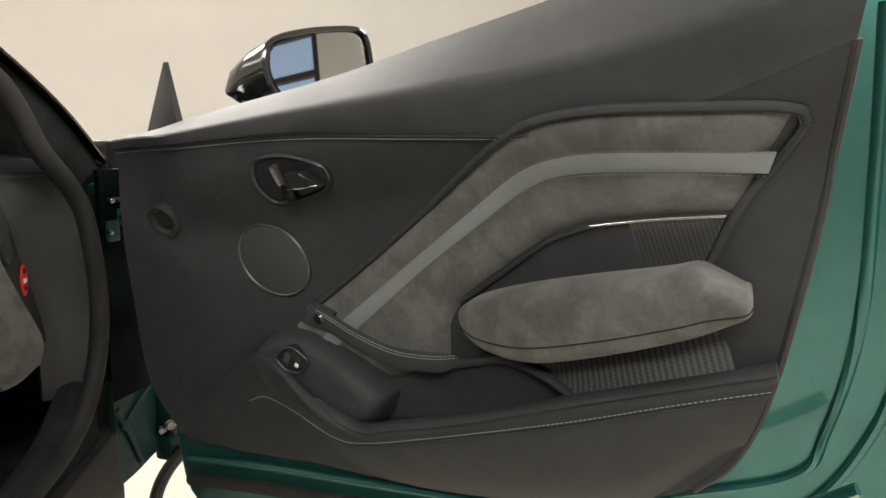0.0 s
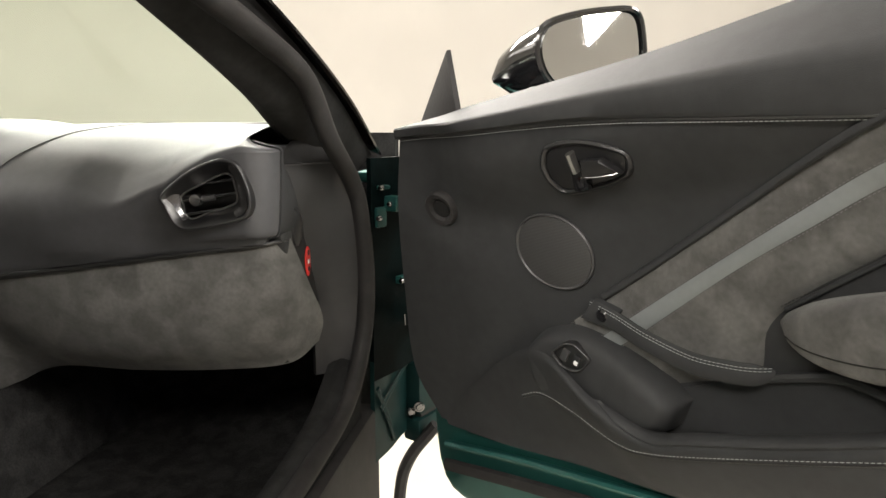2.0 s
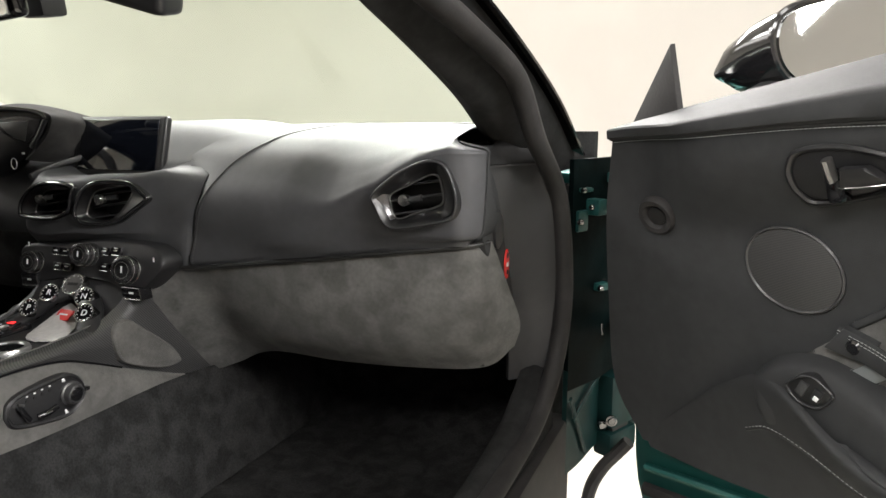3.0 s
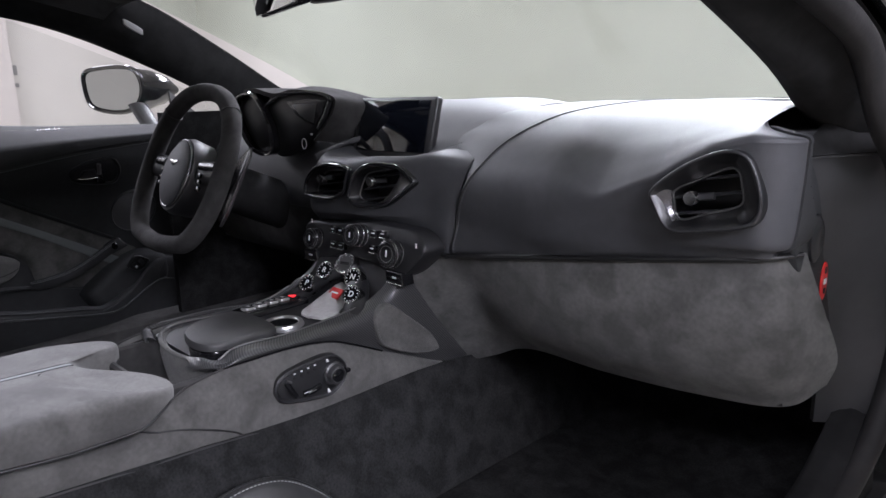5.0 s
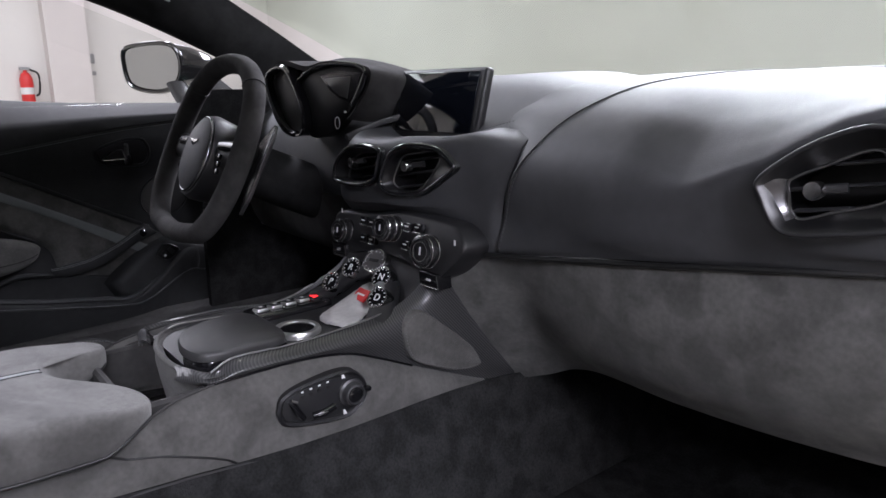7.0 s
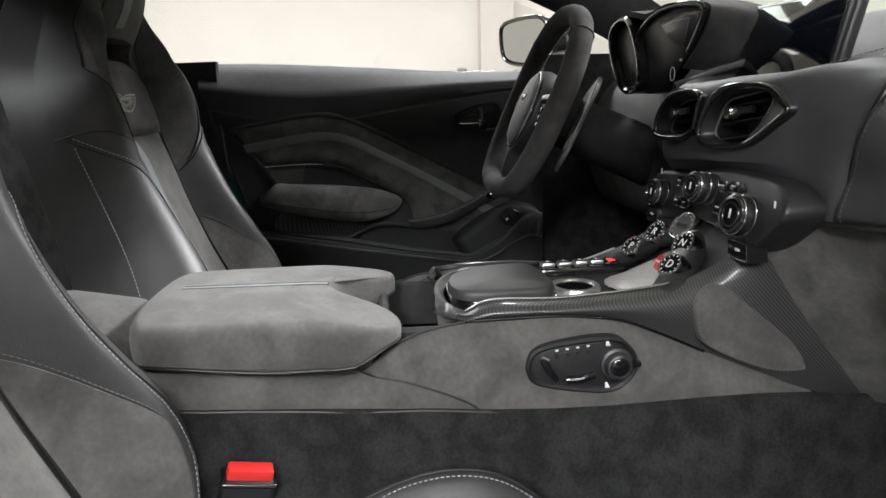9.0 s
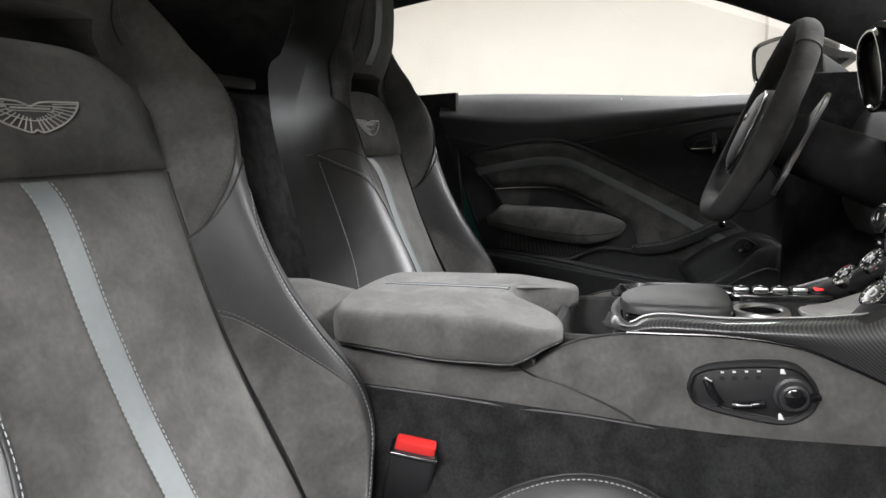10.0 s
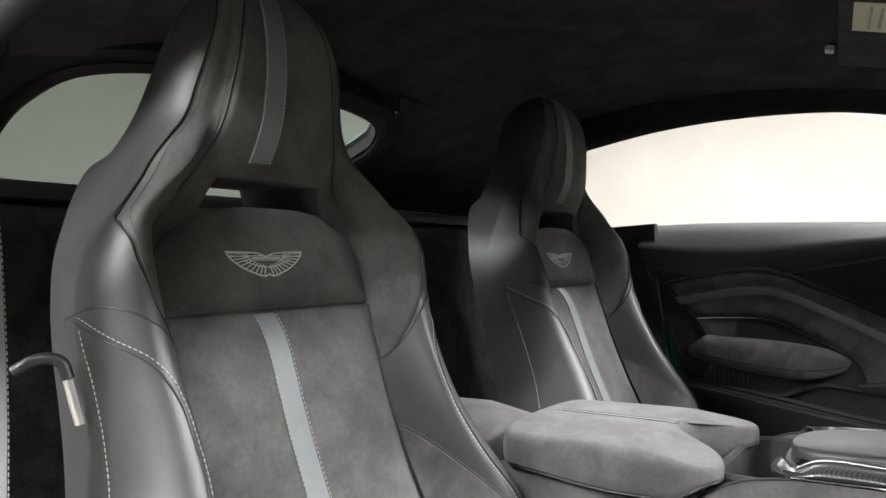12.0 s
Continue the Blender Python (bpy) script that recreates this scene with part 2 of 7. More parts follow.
def add_grid(bm, g, wrap=False, flip=False, mats=None):
    r, c = g.shape[:2]
    vs = [[bm.verts.new(g[i, j]) for j in range(c)] for i in range(r)]
    for i in range(r - 1):
        for j in range(c if wrap else c - 1):
            q = [vs[i][j], vs[i][(j + 1) % c], vs[i + 1][(j + 1) % c], vs[i + 1][j]]
            try:
                f = bm.faces.new(q[::-1] if flip else q)
                if mats is not None:
                    f.material_index = mats(i, j)
            except ValueError:
                pass
    return vs


def grid_normals(g):
    du = np.gradient(g, axis=0)
    dv = np.gradient(g, axis=1)
    n = np.cross(du, dv)
    return n / np.maximum(np.linalg.norm(n, axis=2, keepdims=True), 1e-9)


def shell(g, thick, face=(0, 0, 1), mats=None):
    """A sheet with thickness: g is its front, which looks towards face on the whole."""
    bm = bmesh.new()
    n = grid_normals(g)
    n *= 1 if np.mean(n @ np.array(face, float)) > 0 else -1
    b = g - n * thick
    a = add_grid(bm, g, mats=mats)
    z = add_grid(bm, b, flip=True, mats=mats)
    r, c = g.shape[:2]
    rim = [(0, j) for j in range(c)] + [(i, c - 1) for i in range(1, r)] + [(r - 1, j) for j in range(c - 2, -1, -1)] + [(i, 0) for i in range(r - 2, 0, -1)]
    for k in range(len(rim)):
        (i, j), (p, q) = rim[k], rim[(k + 1) % len(rim)]
        f = bm.faces.new([a[i][j], z[i][j], z[p][q], a[p][q]])
    bmesh.ops.recalc_face_normals(bm, faces=bm.faces)
    return bm


def rings(g):
    """A closed body from rings of points, capped at both ends."""
    bm = bmesh.new()
    vs = add_grid(bm, g, wrap=True)
    bm.faces.new(vs[0][::-1])
    bm.faces.new(vs[-1])
    bmesh.ops.recalc_face_normals(bm, faces=bm.faces)
    return bm


def sweep(path, ra, rb=None, seg=8, closed=False, up=(0, 0, 1), bm=None, taper=None):
    """A rounded bar along a path: ra across, rb along up."""
    p = np.array(path, float)
    rb = ra if rb is None else rb
    if closed:
        t = np.roll(p, -1, 0) - np.roll(p, 1, 0)
    else:
        t = np.gradient(p, axis=0)
    t /= np.maximum(np.linalg.norm(t, axis=1, keepdims=True), 1e-9)
    u = np.array(up, float)
    side = np.cross(t, u)
    side /= np.maximum(np.linalg.norm(side, axis=1, keepdims=True), 1e-9)
    top = np.cross(side, t)
    a = np.linspace(0, 2 * np.pi, seg, endpoint=False)
    k = np.ones(len(p)) if taper is None else np.array(taper)
    g = p[:, None] + (side[:, None] * (np.cos(a) * ra)[None, :, None] + top[:, None] * (np.sin(a) * rb)[None, :, None]) * k[:, None, None]
    own = bm is None
    bm = bmesh.new() if own else bm
    if closed:
        g = np.concatenate([g, g[:1]])
        vs = add_grid(bm, g[:-1], wrap=True)
        for j in range(seg):
            bm.faces.new([vs[-1][j], vs[-1][(j + 1) % seg], vs[0][(j + 1) % seg], vs[0][j]])
    else:
        vs = add_grid(bm, g, wrap=True)
        bm.faces.new(vs[0][::-1])
        bm.faces.new(vs[-1])
    if own:
        bmesh.ops.recalc_face_normals(bm, faces=bm.faces)
    return bm


def inset2(o, d):
    """A closed outline moved inwards by d."""
    p = np.array(o, float)
    t = np.roll(p, -1, 0) - np.roll(p, 1, 0)
    t /= np.maximum(np.linalg.norm(t, axis=1, keepdims=True), 1e-9)
    n = np.stack([-t[:, 1], t[:, 0]], 1)
    area = np.sum(p[:, 0] * np.roll(p[:, 1], -1) - np.roll(p[:, 0], -1) * p[:, 1])
    return p + n * d * (1 if area > 0 else -1)


def plate(outline, place, w0, w1, bevel=0.002, n=0, dish=0.0):
    """A flat piece of a given outline, from depth w0 to w1, with a rounded front edge; place(u, v, w) sets it in the world."""
    o = crv(outline, n, True) if n else np.array(outline, float)
    bm = bmesh.new()
    loops = [(o, w0), (o, w1 - bevel), (inset2(o, bevel * 0.3), w1 - bevel * 0.3), (inset2(o, bevel), w1)]
    vs = [[bm.verts.new(place(x, y, w)) for x, y in q] for q, w in loops]
    k = len(o)
    for a, b in zip(vs, vs[1:]):
        for j in range(k):
            bm.faces.new([a[j], a[(j + 1) % k], b[(j + 1) % k], b[j]])
    bm.faces.new(vs[0][::-1])
    f = bm.faces.new(vs[-1])
    if dish:
        r = bmesh.ops.poke(bm, faces=[f])
    bmesh.ops.recalc_face_normals(bm, faces=bm.faces)
    return bm


def frame_ring(outline, place, width, w0, w1, n=40, bevel=0.002):
    """A flat ring that follows an outline."""
    o = crv(outline, n, True)
    i = inset2(o, width)
    loops = [(o, w0), (o, w1 - bevel), (inset2(o, bevel), w1), (inset2(o, width - bevel), w1), (i, w1 - bevel), (i, w0)]
    g = np.array([[place(x, y, w) for x, y in q] for q, w in loops])
    g = np.concatenate([g, g[:1]])
    bm = bmesh.new()
    add_grid(bm, g, wrap=True)
    bmesh.ops.remove_doubles(bm, verts=bm.verts, dist=1e-6)
    bmesh.ops.recalc_face_normals(bm, faces=bm.faces)
    return bm


def lathe(profile, m, seg=28, bm=None):
    """A turned piece: (radius, height) round the z axis of m."""
    own = bm is None
    bm = bmesh.new() if own else bm
    a = np.linspace(0, 2 * np.pi, seg, endpoint=False)
    g = np.array([[m @ Vector((r * math.cos(k), r * math.sin(k), h)) for k in a] for r, h in profile])
    vs = add_grid(bm, g, wrap=True)
    if profile[0][0] > 0:
        bm.faces.new(vs[0][::-1])
    if profile[-1][0] > 0:
        bm.faces.new(vs[-1])
    if own:
        bmesh.ops.remove_doubles(bm, verts=bm.verts, dist=1e-6)
        bmesh.ops.recalc_face_normals(bm, faces=bm.faces)
    return bm


def rbox(sx, sy, sz, bevel, m, seg=2):
    bm = bmesh.new()
    bmesh.ops.create_cube(bm, size=1, matrix=Matrix.Diagonal((sx, sy, sz, 1)))
    if bevel:
        bmesh.ops.bevel(bm, geom=bm.edges[:] + bm.verts[:], offset=bevel, segments=seg, affect="EDGES", profile=0.6)
    bmesh.ops.transform(bm, matrix=m, verts=bm.verts)
    bmesh.ops.recalc_face_normals(bm, faces=bm.faces)
    return bm


def joined(*bms):
    out = bmesh.new()
    for b in bms:
        me = bpy.data.meshes.new("tmp")
        b.to_mesh(me)
        out.from_mesh(me)
        bpy.data.meshes.remove(me)
        b.free()
    return out


def stitch_line(path, pitch=0.006, length=0.004, r=0.0006):
    """A row of thread stitches along a dense path in the world."""
    p = np.array(path, float)
    d = np.concatenate([[0], np.cumsum(np.linalg.norm(np.diff(p, axis=0), axis=1))])
    bm = bmesh.new()
    for s in np.arange(0, d[-1] - length, pitch):
        q = np.array([[np.interp(s + k, d, p[:, i]) for i in range(3)] for k in (0, length / 2, length)])
        sweep(q, r, seg=5, bm=bm, taper=(0.5, 1, 0.5))
    return bm


def cut(bm, outlines, y_far=0.70):
    """Opens a front-facing skin where outlines (x, z) say; hidden edges lie under the rims set into them."""
    def inside(x, z, o):
        k = False
        for (a, b), (c, d) in zip(o, np.roll(o, -1, 0)):
            if (b > z) != (d > z) and x < (c - a) * (z - b) / (d - b) + a:
                k = not k
        return k
    gone = []
    for f in bm.faces:
        c = f.calc_center_median()
        if c.y < y_far and any(inside(c.x, c.z, o) for o in outlines):
            gone.append(f)
    bmesh.ops.delete(bm, geom=gone, context="FACES")
    return bm


def thing(name, label, category, at=(0, 0, 0), group="", kind=""):
    ob = new(name)
    ob.location = at
    return tagged(ob, label, category, group, kind)


def part(name, bm, mat, parent, label="", smooth=True):
    """One mesh object under a thing or a part; its points are in the world's metres."""
    me = bpy.data.meshes.new(name)
    bm.to_mesh(me)
    bm.free()
    for m in mat if isinstance(mat, (list, tuple)) else [mat]:
        me.materials.append(m)
    if smooth:
        me.shade_smooth()
        me.set_sharp_from_angle(angle=radians(42))
    ob = new(name, me)
    if parent is not None:
        ob.parent = parent
        ob.matrix_parent_inverse = Matrix.Translation(-Vector(parent.location))
    if label:
        tagged(ob, label)
    return ob


def structure(name, bm, mat, label, category):
    return tagged(part(name, bm, mat, None), label, category, kind="structure")


def on_x(x0):
    """Outlines in (y, z) on a plane facing +x."""
    return lambda u, v, w: Vector((x0 + w, u, v))


def on_y(y0):
    """Outlines in (x, z) on a plane facing -y."""
    return lambda u, v, w: Vector((u, y0 - w, v))


def on_z(z0):
    return lambda u, v, w: Vector((u, v, z0 + w))


def sm(x):
    x = min(1.0, max(0.0, x))
    return x * x * (3 - 2 * x)


def lettering(text, size, m, mat, parent, name="letter"):
    c = bpy.data.curves.new(name, "FONT")
    c.body, c.size, c.extrude, c.align_x, c.align_y = text, size, 0.0003, "CENTER", "CENTER"
    ob = new(name, c)
    ob.data.materials.append(mat)
    ob.parent = parent
    ob.matrix_parent_inverse = Matrix.Translation(-Vector(parent.location))
    ob.matrix_basis = m
    return ob


# ---- the showroom ----
def block(x0, x1, y0, y1, z0, z1, bevel=0.0):
    return rbox(x1 - x0, y1 - y0, z1 - z0, bevel, pose((x0 + x1) / 2, (y0 + y1) / 2, (z0 + z1) / 2))


structure("floor", block(-9.2, 5.2, -6.2, 4.7, -0.1, 0.0), FLOORM, "pale cream seamless showroom floor", "floor")
structure("ceiling", block(-9.2, 5.2, -6.2, 4.7, 3.4, 3.5), CEIL, "plain white showroom ceiling", "ceiling")
structure("wall_front", block(-9.2, 5.2, 4.5, 4.7, 0.0, 3.4), WALL, "plain white painted wall ahead of the car", "wall")
structure("wall_rear", block(-9.2, 5.2, -6.2, -6.0, 0.0, 3.4), WALL, "plain white painted wall behind the car", "wall")
structure("wall_left", block(-9.2, -9.0, -6.0, 4.5, 0.0, 3.4), WALL, "plain white painted wall beside the driver", "wall")
structure("wall_right", joined(block(5.0, 5.2, -6.0, -3.9, 0.0, 3.4), block(5.0, 5.2, -2.2, 4.5, 0.0, 3.4), block(5.0, 5.2, -3.9, -2.2, 0.0, 1.1), block(5.0, 5.2, -3.9, -2.2, 2.7, 3.4)), WALL, "plain white painted wall beside the open door", "wall")

win = thing("window_1", "dark-framed showroom window onto daylight", "window", (5.1, -3.05, 1.1), kind="structure")
for y0, y1, z0, z1 in ((-3.9, -3.82, 1.1, 2.7), (-2.28, -2.2, 1.1, 2.7), (-3.82, -2.28, 1.1, 1.18), (-3.82, -2.28, 2.62, 2.7), (-3.09, -3.01, 1.18, 2.62), (-3.82, -2.28, 2.25, 2.30)):
    part("window_frame", block(5.02, 5.12, y0, y1, z0, z1, 0.006), SATIN, win)
structure("backdrop", joined(block(5.9, 5.92, -6.5, 0.5, 1.75, 4.2)), SKYGLOW, "pale blue daylight outside the window", "sky")
structure("backdrop", joined(block(5.85, 5.87, -6.5, 0.5, 0.0, 1.75)), WARMSTONE, "warm stone backdrop outside the window, glowing for daylight", "building")


# ---- car body ----
body = thing("car_body", "dark green coupe bodyshell with black trim and an open passenger side", "car", (XC, 0, 0.1))


def car_body():
    # floor pan, footwells and sills
    g = patch([[(-0.80, y, z + 0.02), (-0.5, y, z), (-0.22, y, z + 0.01), (0.18, y, z + 0.01), (0.45, y, z), (0.74, y, z + 0.02)]
               for y, z in ((-0.65, 0.30), (0.2, 0.28), (0.7, 0.27), (1.0, 0.30), (1.2, 0.45), (1.3, 0.7))], 30, 20)
    part("floor_carpet", shell(g, 0.02), CARPET, body, "black carpet in the footwells")
    # low carpet sides of the tunnel
    for s, n in ((1, 0), (-1, 1)):
        g = patch([[(XC + s * 0.155, y, zt - 0.002), (XC + s * 0.185, y, 0.42), (XC + s * 0.23, y, 0.29)]
                   for y, zt in ((-0.3, 0.535), (0.0, 0.52), (0.3, 0.50), (0.6, 0.50), (0.9, 0.46), (1.25, 0.40))], 24, 10)
        part("tunnel_carpet", shell(g, 0.015, (s, 0, 0.3)), CARPET, body, "black carpet along the tunnel")
    # front bulkhead and cowl under the windscreen
    part("bulkhead", block(-0.80, 0.76, 1.28, 1.32, 0.25, 0.95), CARPET, body)
    part("cowl", block(-0.78, 0.69, 0.98, 1.32, 0.90, 0.955, 0.01), SATIN, body)
    # rear bulkhead, parcel shelf and hatch floor
    g = patch([[(x, -0.60, 0.28), (x, -0.66, 0.6), (x, -0.72, 0.90), (x, -0.80, 0.985), (x, -1.1, 1.0), (x, -1.3, 1.0)]
               for x in (-0.82, -0.4, 0.35, 0.78)], 8, 24)
    part("rear_bulkhead", shell(g, 0.03, (0, 1, 0.3)), CARPET, body, "black carpeted bulkhead behind the seats")
    part("parcel_shelf", rbox(1.3, 0.05, 0.03, 0.01, pose(XC, -0.79, 1.0)), LEATHER, body, "black leather shelf edge")
    # roof lining
    roof = [[(XC + k * hw, y, z - 0.07 * k * k) for k in (-1, -0.6, 0, 0.6, 1)]
            for y, z, hw in ((0.33, 1.235, 0.60), (0.1, 1.285, 0.64), (-0.3, 1.305, 0.66), (-0.55, 1.27, 0.64), (-0.66, 1.235, 0.60))]
    g = patch(roof, 30, 30)
    part("headliner", shell(g, 0.012, (0, 0, -1)), HEADLINER, body, "black suede roof lining")
    g2 = patch([[(x, y, z + 0.03) for x, y, z in r] for r in roof], 24, 24)
    part("roof_panel", shell(g2, 0.01), PAINT, body, "dark green roof skin")
    for s in (-1, 1):
        g = patch([[(XC + s * 0.72, -0.38, 1.215), (XC + s * 0.62, -0.62, 1.22), (XC + s * 0.50, -0.85, 1.17), (XC + s * 0.47, -1.2, 1.075), (XC + s * 0.42, -1.45, 1.0)],
                   [(XC + s * 0.76, -0.46, 1.14), (XC + s * 0.72, -0.70, 1.14), (XC + s * 0.64, -0.95, 1.11), (XC + s * 0.58, -1.25, 1.04), (XC + s * 0.5, -1.5, 0.98)],
                   [(XC + s * 0.81, -0.52, 0.95), (XC + s * 0.78, -0.80, 0.95), (XC + s * 0.72, -1.05, 0.95), (XC + s * 0.66, -1.3, 0.95), (XC + s * 0.55, -1.55, 0.94)]], 14, 24)
        part("quarter_trim", shell(g, 0.02, (-s, 0, 0)), HEADLINER, body, "black rear quarter trim")
    part("tail_panel", block(XC - 0.62, XC + 0.62, -1.56, -1.50, 0.85, 1.02, 0.01), HEADLINER, body)
    o = [(-0.29, 0.05), (-0.29, 0.19), (-0.27, 0.285), (-0.18, 0.375), (0, 0.41), (0.25, 0.40), (0.42, 0.34), (0.47, 0.22), (0.46, 0.05), (0.42, -0.25), (0.34, -0.40), (0.15, -0.44), (-0.13, -0.44), (-0.23, -0.40), (-0.275, -0.25)]
    tilt = Matrix.Translation((XC + 0.045, -1.03, 1.115)) @ pose(0, 0, 0, 16, 0, 0)

    def hatch(u, v, w):
        return tilt @ Vector((u, v, w))

    part("hatch_frame", frame_ring([(x * 1.14, y * 1.10) for x, y in o], hatch, 0.055, -0.03, 0.015, 70, 0.008), SATIN, body, "black frame round the rear glass")
    part("hatch_cheek", plate([(-0.62, -0.46), (-0.31, -0.46), (-0.315, 0.0), (-0.315, 0.26), (-0.25, 0.40), (-0.20, 0.44), (-0.62, 0.44)], hatch, 0.0, 0.02, 0.004), HEADLINER, body, "black trim beside the rear glass")
    part("hatch_seal", sweep(np.array([hatch(x * 1.02, y * 1.02, -0.03) for x, y in crv(o, 80, True)]), 0.012, 0.012, 8, True), RUBBER, body, "black rubber hatch seal")
    gl = part("rear_glass", plate(o, hatch, -0.008, -0.004, 0.001, 60), TINTGLASS, body, "rear hatch glass")
    gl.visible_shadow = False
    # A pillars
    for s in (-1, 1):
        a = crv([(XC + s * 0.745, 0.98, 0.90), (XC + s * 0.725, 0.82, 0.965), (XC + s * 0.69, 0.60, 1.085), (XC + s * 0.645, 0.38, 1.185), (XC + s * 0.62, 0.15, 1.225), (XC + s * 0.62, -0.15, 1.225), (XC + s * 0.64, -0.45, 1.20)], 40)
        if s > 0:
            a = crv([(0.69, 0.98, 0.90), (0.645, 0.825, 0.970), (0.660, 0.65, 1.040), (0.655, 0.46, 1.115), (0.625, 0.34, 1.180), (0.59, 0.15, 1.225), (0.59, -0.15, 1.225), (0.61, -0.45, 1.20)], 40)
        b = crv([(XC + s * 0.80, 0.90, 0.88), (XC + s * 0.79, 0.72, 0.985), (XC + s * 0.765, 0.50, 1.085), (XC + s * 0.735, 0.25, 1.17), (XC + s * 0.72, 0.05, 1.20), (XC + s * 0.72, -0.2, 1.205), (XC + s * 0.73, -0.5, 1.17)], 40)
        c = a + np.array([0, 0.04, 0.035])
        d = b + np.array([s * 0.02, 0.04, 0.03])
        m = (a + b) / 2 + np.array([0, -0.03, -0.036])
        g = np.stack([a, a * 0.75 + b * 0.25 + [0, -0.026, -0.03], m, a * 0.25 + b * 0.75 + [0, -0.022, -0.026], b, d, c], 1)
        part("pillar_trim", rings(g), PILLARCLOTH, body, "black suede windscreen pillar trim")
        # outer skin of the pillar
        e = np.stack([c + [0, 0.0, 0.002], (c + d) / 2 + [0, 0.012, 0.014], d + [s * 0.02, 0, 0.002]], 1)
        part("pillar_skin", shell(e, 0.004, (0, 1, 1)), GLOSS, body)
    # B pillar behind the driver's door
    g = patch([[(-0.775 - 0.05 * (z < 0.7), -0.262, z), (-0.80, -0.36, z), (-0.79, -0.45, z), (-0.78, -0.56, z)] for z in (0.35, 0.6, 0.8, 0.96)], 10, 10)
    part("pillar_trim", shell(g, 0.012, (1, 0, 0)), HEADLINER, body, "black trim behind the driver door")
    # door opening seal, passenger side
    path = crv([(0.60, -0.1, 1.215), (0.625, 0.12, 1.205), (0.70, 0.28, 1.165), (0.745, 0.402, 1.110), (0.754, 0.494, 1.086), (0.766, 0.608, 1.050), (0.771, 0.659, 1.016), (0.777, 0.720, 0.945), (0.778, 0.835, 0.87), (0.785, 0.87, 0.80), (0.79, 0.885, 0.66), (0.785, 0.86, 0.54), (0.775, 0.78, 0.455), (0.77, 0.62, 0.425), (0.77, 0.2, 0.415), (0.77, -0.25, 0.43), (0.765, -0.42, 0.50), (0.75, -0.50, 0.75), (0.70, -0.50, 1.05), (0.62, -0.35, 1.20)], 140)
    part("door_seal", sweep(path, 0.017, 0.017, 10, True, up=(1, 0, 0)), RUBBER, body, "black rubber seal round the door opening")
    # sill and kick panel
    g = patch([[(0.70, y, 0.30), (0.712, y, 0.40 + dz), (0.735, y, 0.425 + dz), (0.757, y, 0.425 + dz), (0.777, y, 0.40 + dz), (0.785, y, 0.30)] for y, dz in ((-0.6, 0.0), (0.0, 0.0), (0.5, 0.005), (0.72, 0.03), (0.80, 0.06), (0.86, 0.09))], 30, 16)
    part("sill_trim", shell(g, 0.01), PILLARCLOTH, body, "dark suede sill trim")
    g = patch([[(0.745, y, 0.27), (0.740, y, 0.36), (0.740, y, 0.43), (0.750, y, 0.48)] for y in (0.86, 0.95, 1.1, 1.29)], 10, 8)
    part("footwell_side", shell(g, 0.012, (-1, 0, 0)), CARPET, body, "black carpet on the footwell side")
    part("sill_filler", block(0.715, 0.80, 0.3, 0.93, 0.12, 0.40, 0.01), RUBBER, body)
    part("sill_skin", block(0.783, 0.815, -0.6, 0.50, 0.17, 0.385, 0.01), PAINT, body, "green outer sill")
    part("driver_sill", block(-0.90, -0.78, -0.6, 1.0, 0.25, 0.42, 0.02), SUEDE2, body)
    g = patch([[(0.700, y0, z), (0.722, y0 * 0.6 + 0.352, z), (0.750, y0 * 0.25 + 0.655, z), (xe, ye, z)] for y0, z, xe, ye in ((0.835, 0.49, 0.785, 0.87), (0.835, 0.58, 0.787, 0.88), (0.835, 0.63, 0.788, 0.885), (0.800, 0.69, 0.787, 0.885), (0.765, 0.76, 0.785, 0.875), (0.712, 0.84, 0.778, 0.85), (0.672, 0.90, 0.767, 0.815))], 14, 8)
    part("kick_panel", shell(g, 0.012, (1, -0.3, 0)), KICKGREY, body, "black side panel below the pillar")
    g = patch([[(0.702, 0.676 + d, 0.904 + (z - 0.904) * 0.4), (0.722, 0.730 + d, 0.904 + (z - 0.904) * 0.8), (0.750, 0.780 + d, z), (0.768, 0.815 + d, z)] for z, d in ((0.904, 0.002), (0.95, 0.03), (0.99, 0.06))], 8, 8)
    part("pillar_foot", shell(g, 0.008, (1, -0.3, 0)), PILLARCLOTH, body, "black trim at the foot of the pillar")
    part("panel_seam", sweep(np.array([(p[0] + 0.004, p[1] - 0.003, 0.902) for p in crv(g[:, 0] if abs(g[0, 0][2] - g[-1, 0][2]) < 0.02 else g[0], 12)]), 0.0012), KICKGREY, body)
    # hinge pillar: a cavity coloured black for its deep shade, darkened metal below
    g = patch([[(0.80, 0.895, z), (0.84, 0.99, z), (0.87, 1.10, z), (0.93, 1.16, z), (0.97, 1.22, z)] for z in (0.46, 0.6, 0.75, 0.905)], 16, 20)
    part("hinge_cavity", shell(g, 0.01, (1, -1, 0)), CAVITY, body, "hinge cavity coloured black for its deep shade")
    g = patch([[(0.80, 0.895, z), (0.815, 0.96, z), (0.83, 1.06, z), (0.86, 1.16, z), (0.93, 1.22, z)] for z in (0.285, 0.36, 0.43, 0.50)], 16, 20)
    part("hinge_pillar", shell(g, 0.01, (1, -1, 0)), SHADEGREEN, body, "green hinge pillar, toned dark for shade")
    hb = part("hinge_bracket", rbox(0.05, 0.10, 0.12, 0.012, pose(0.862, 1.10, 0.385, 0, 0, -25)), SHADEGREEN, body, "green hinge bracket")
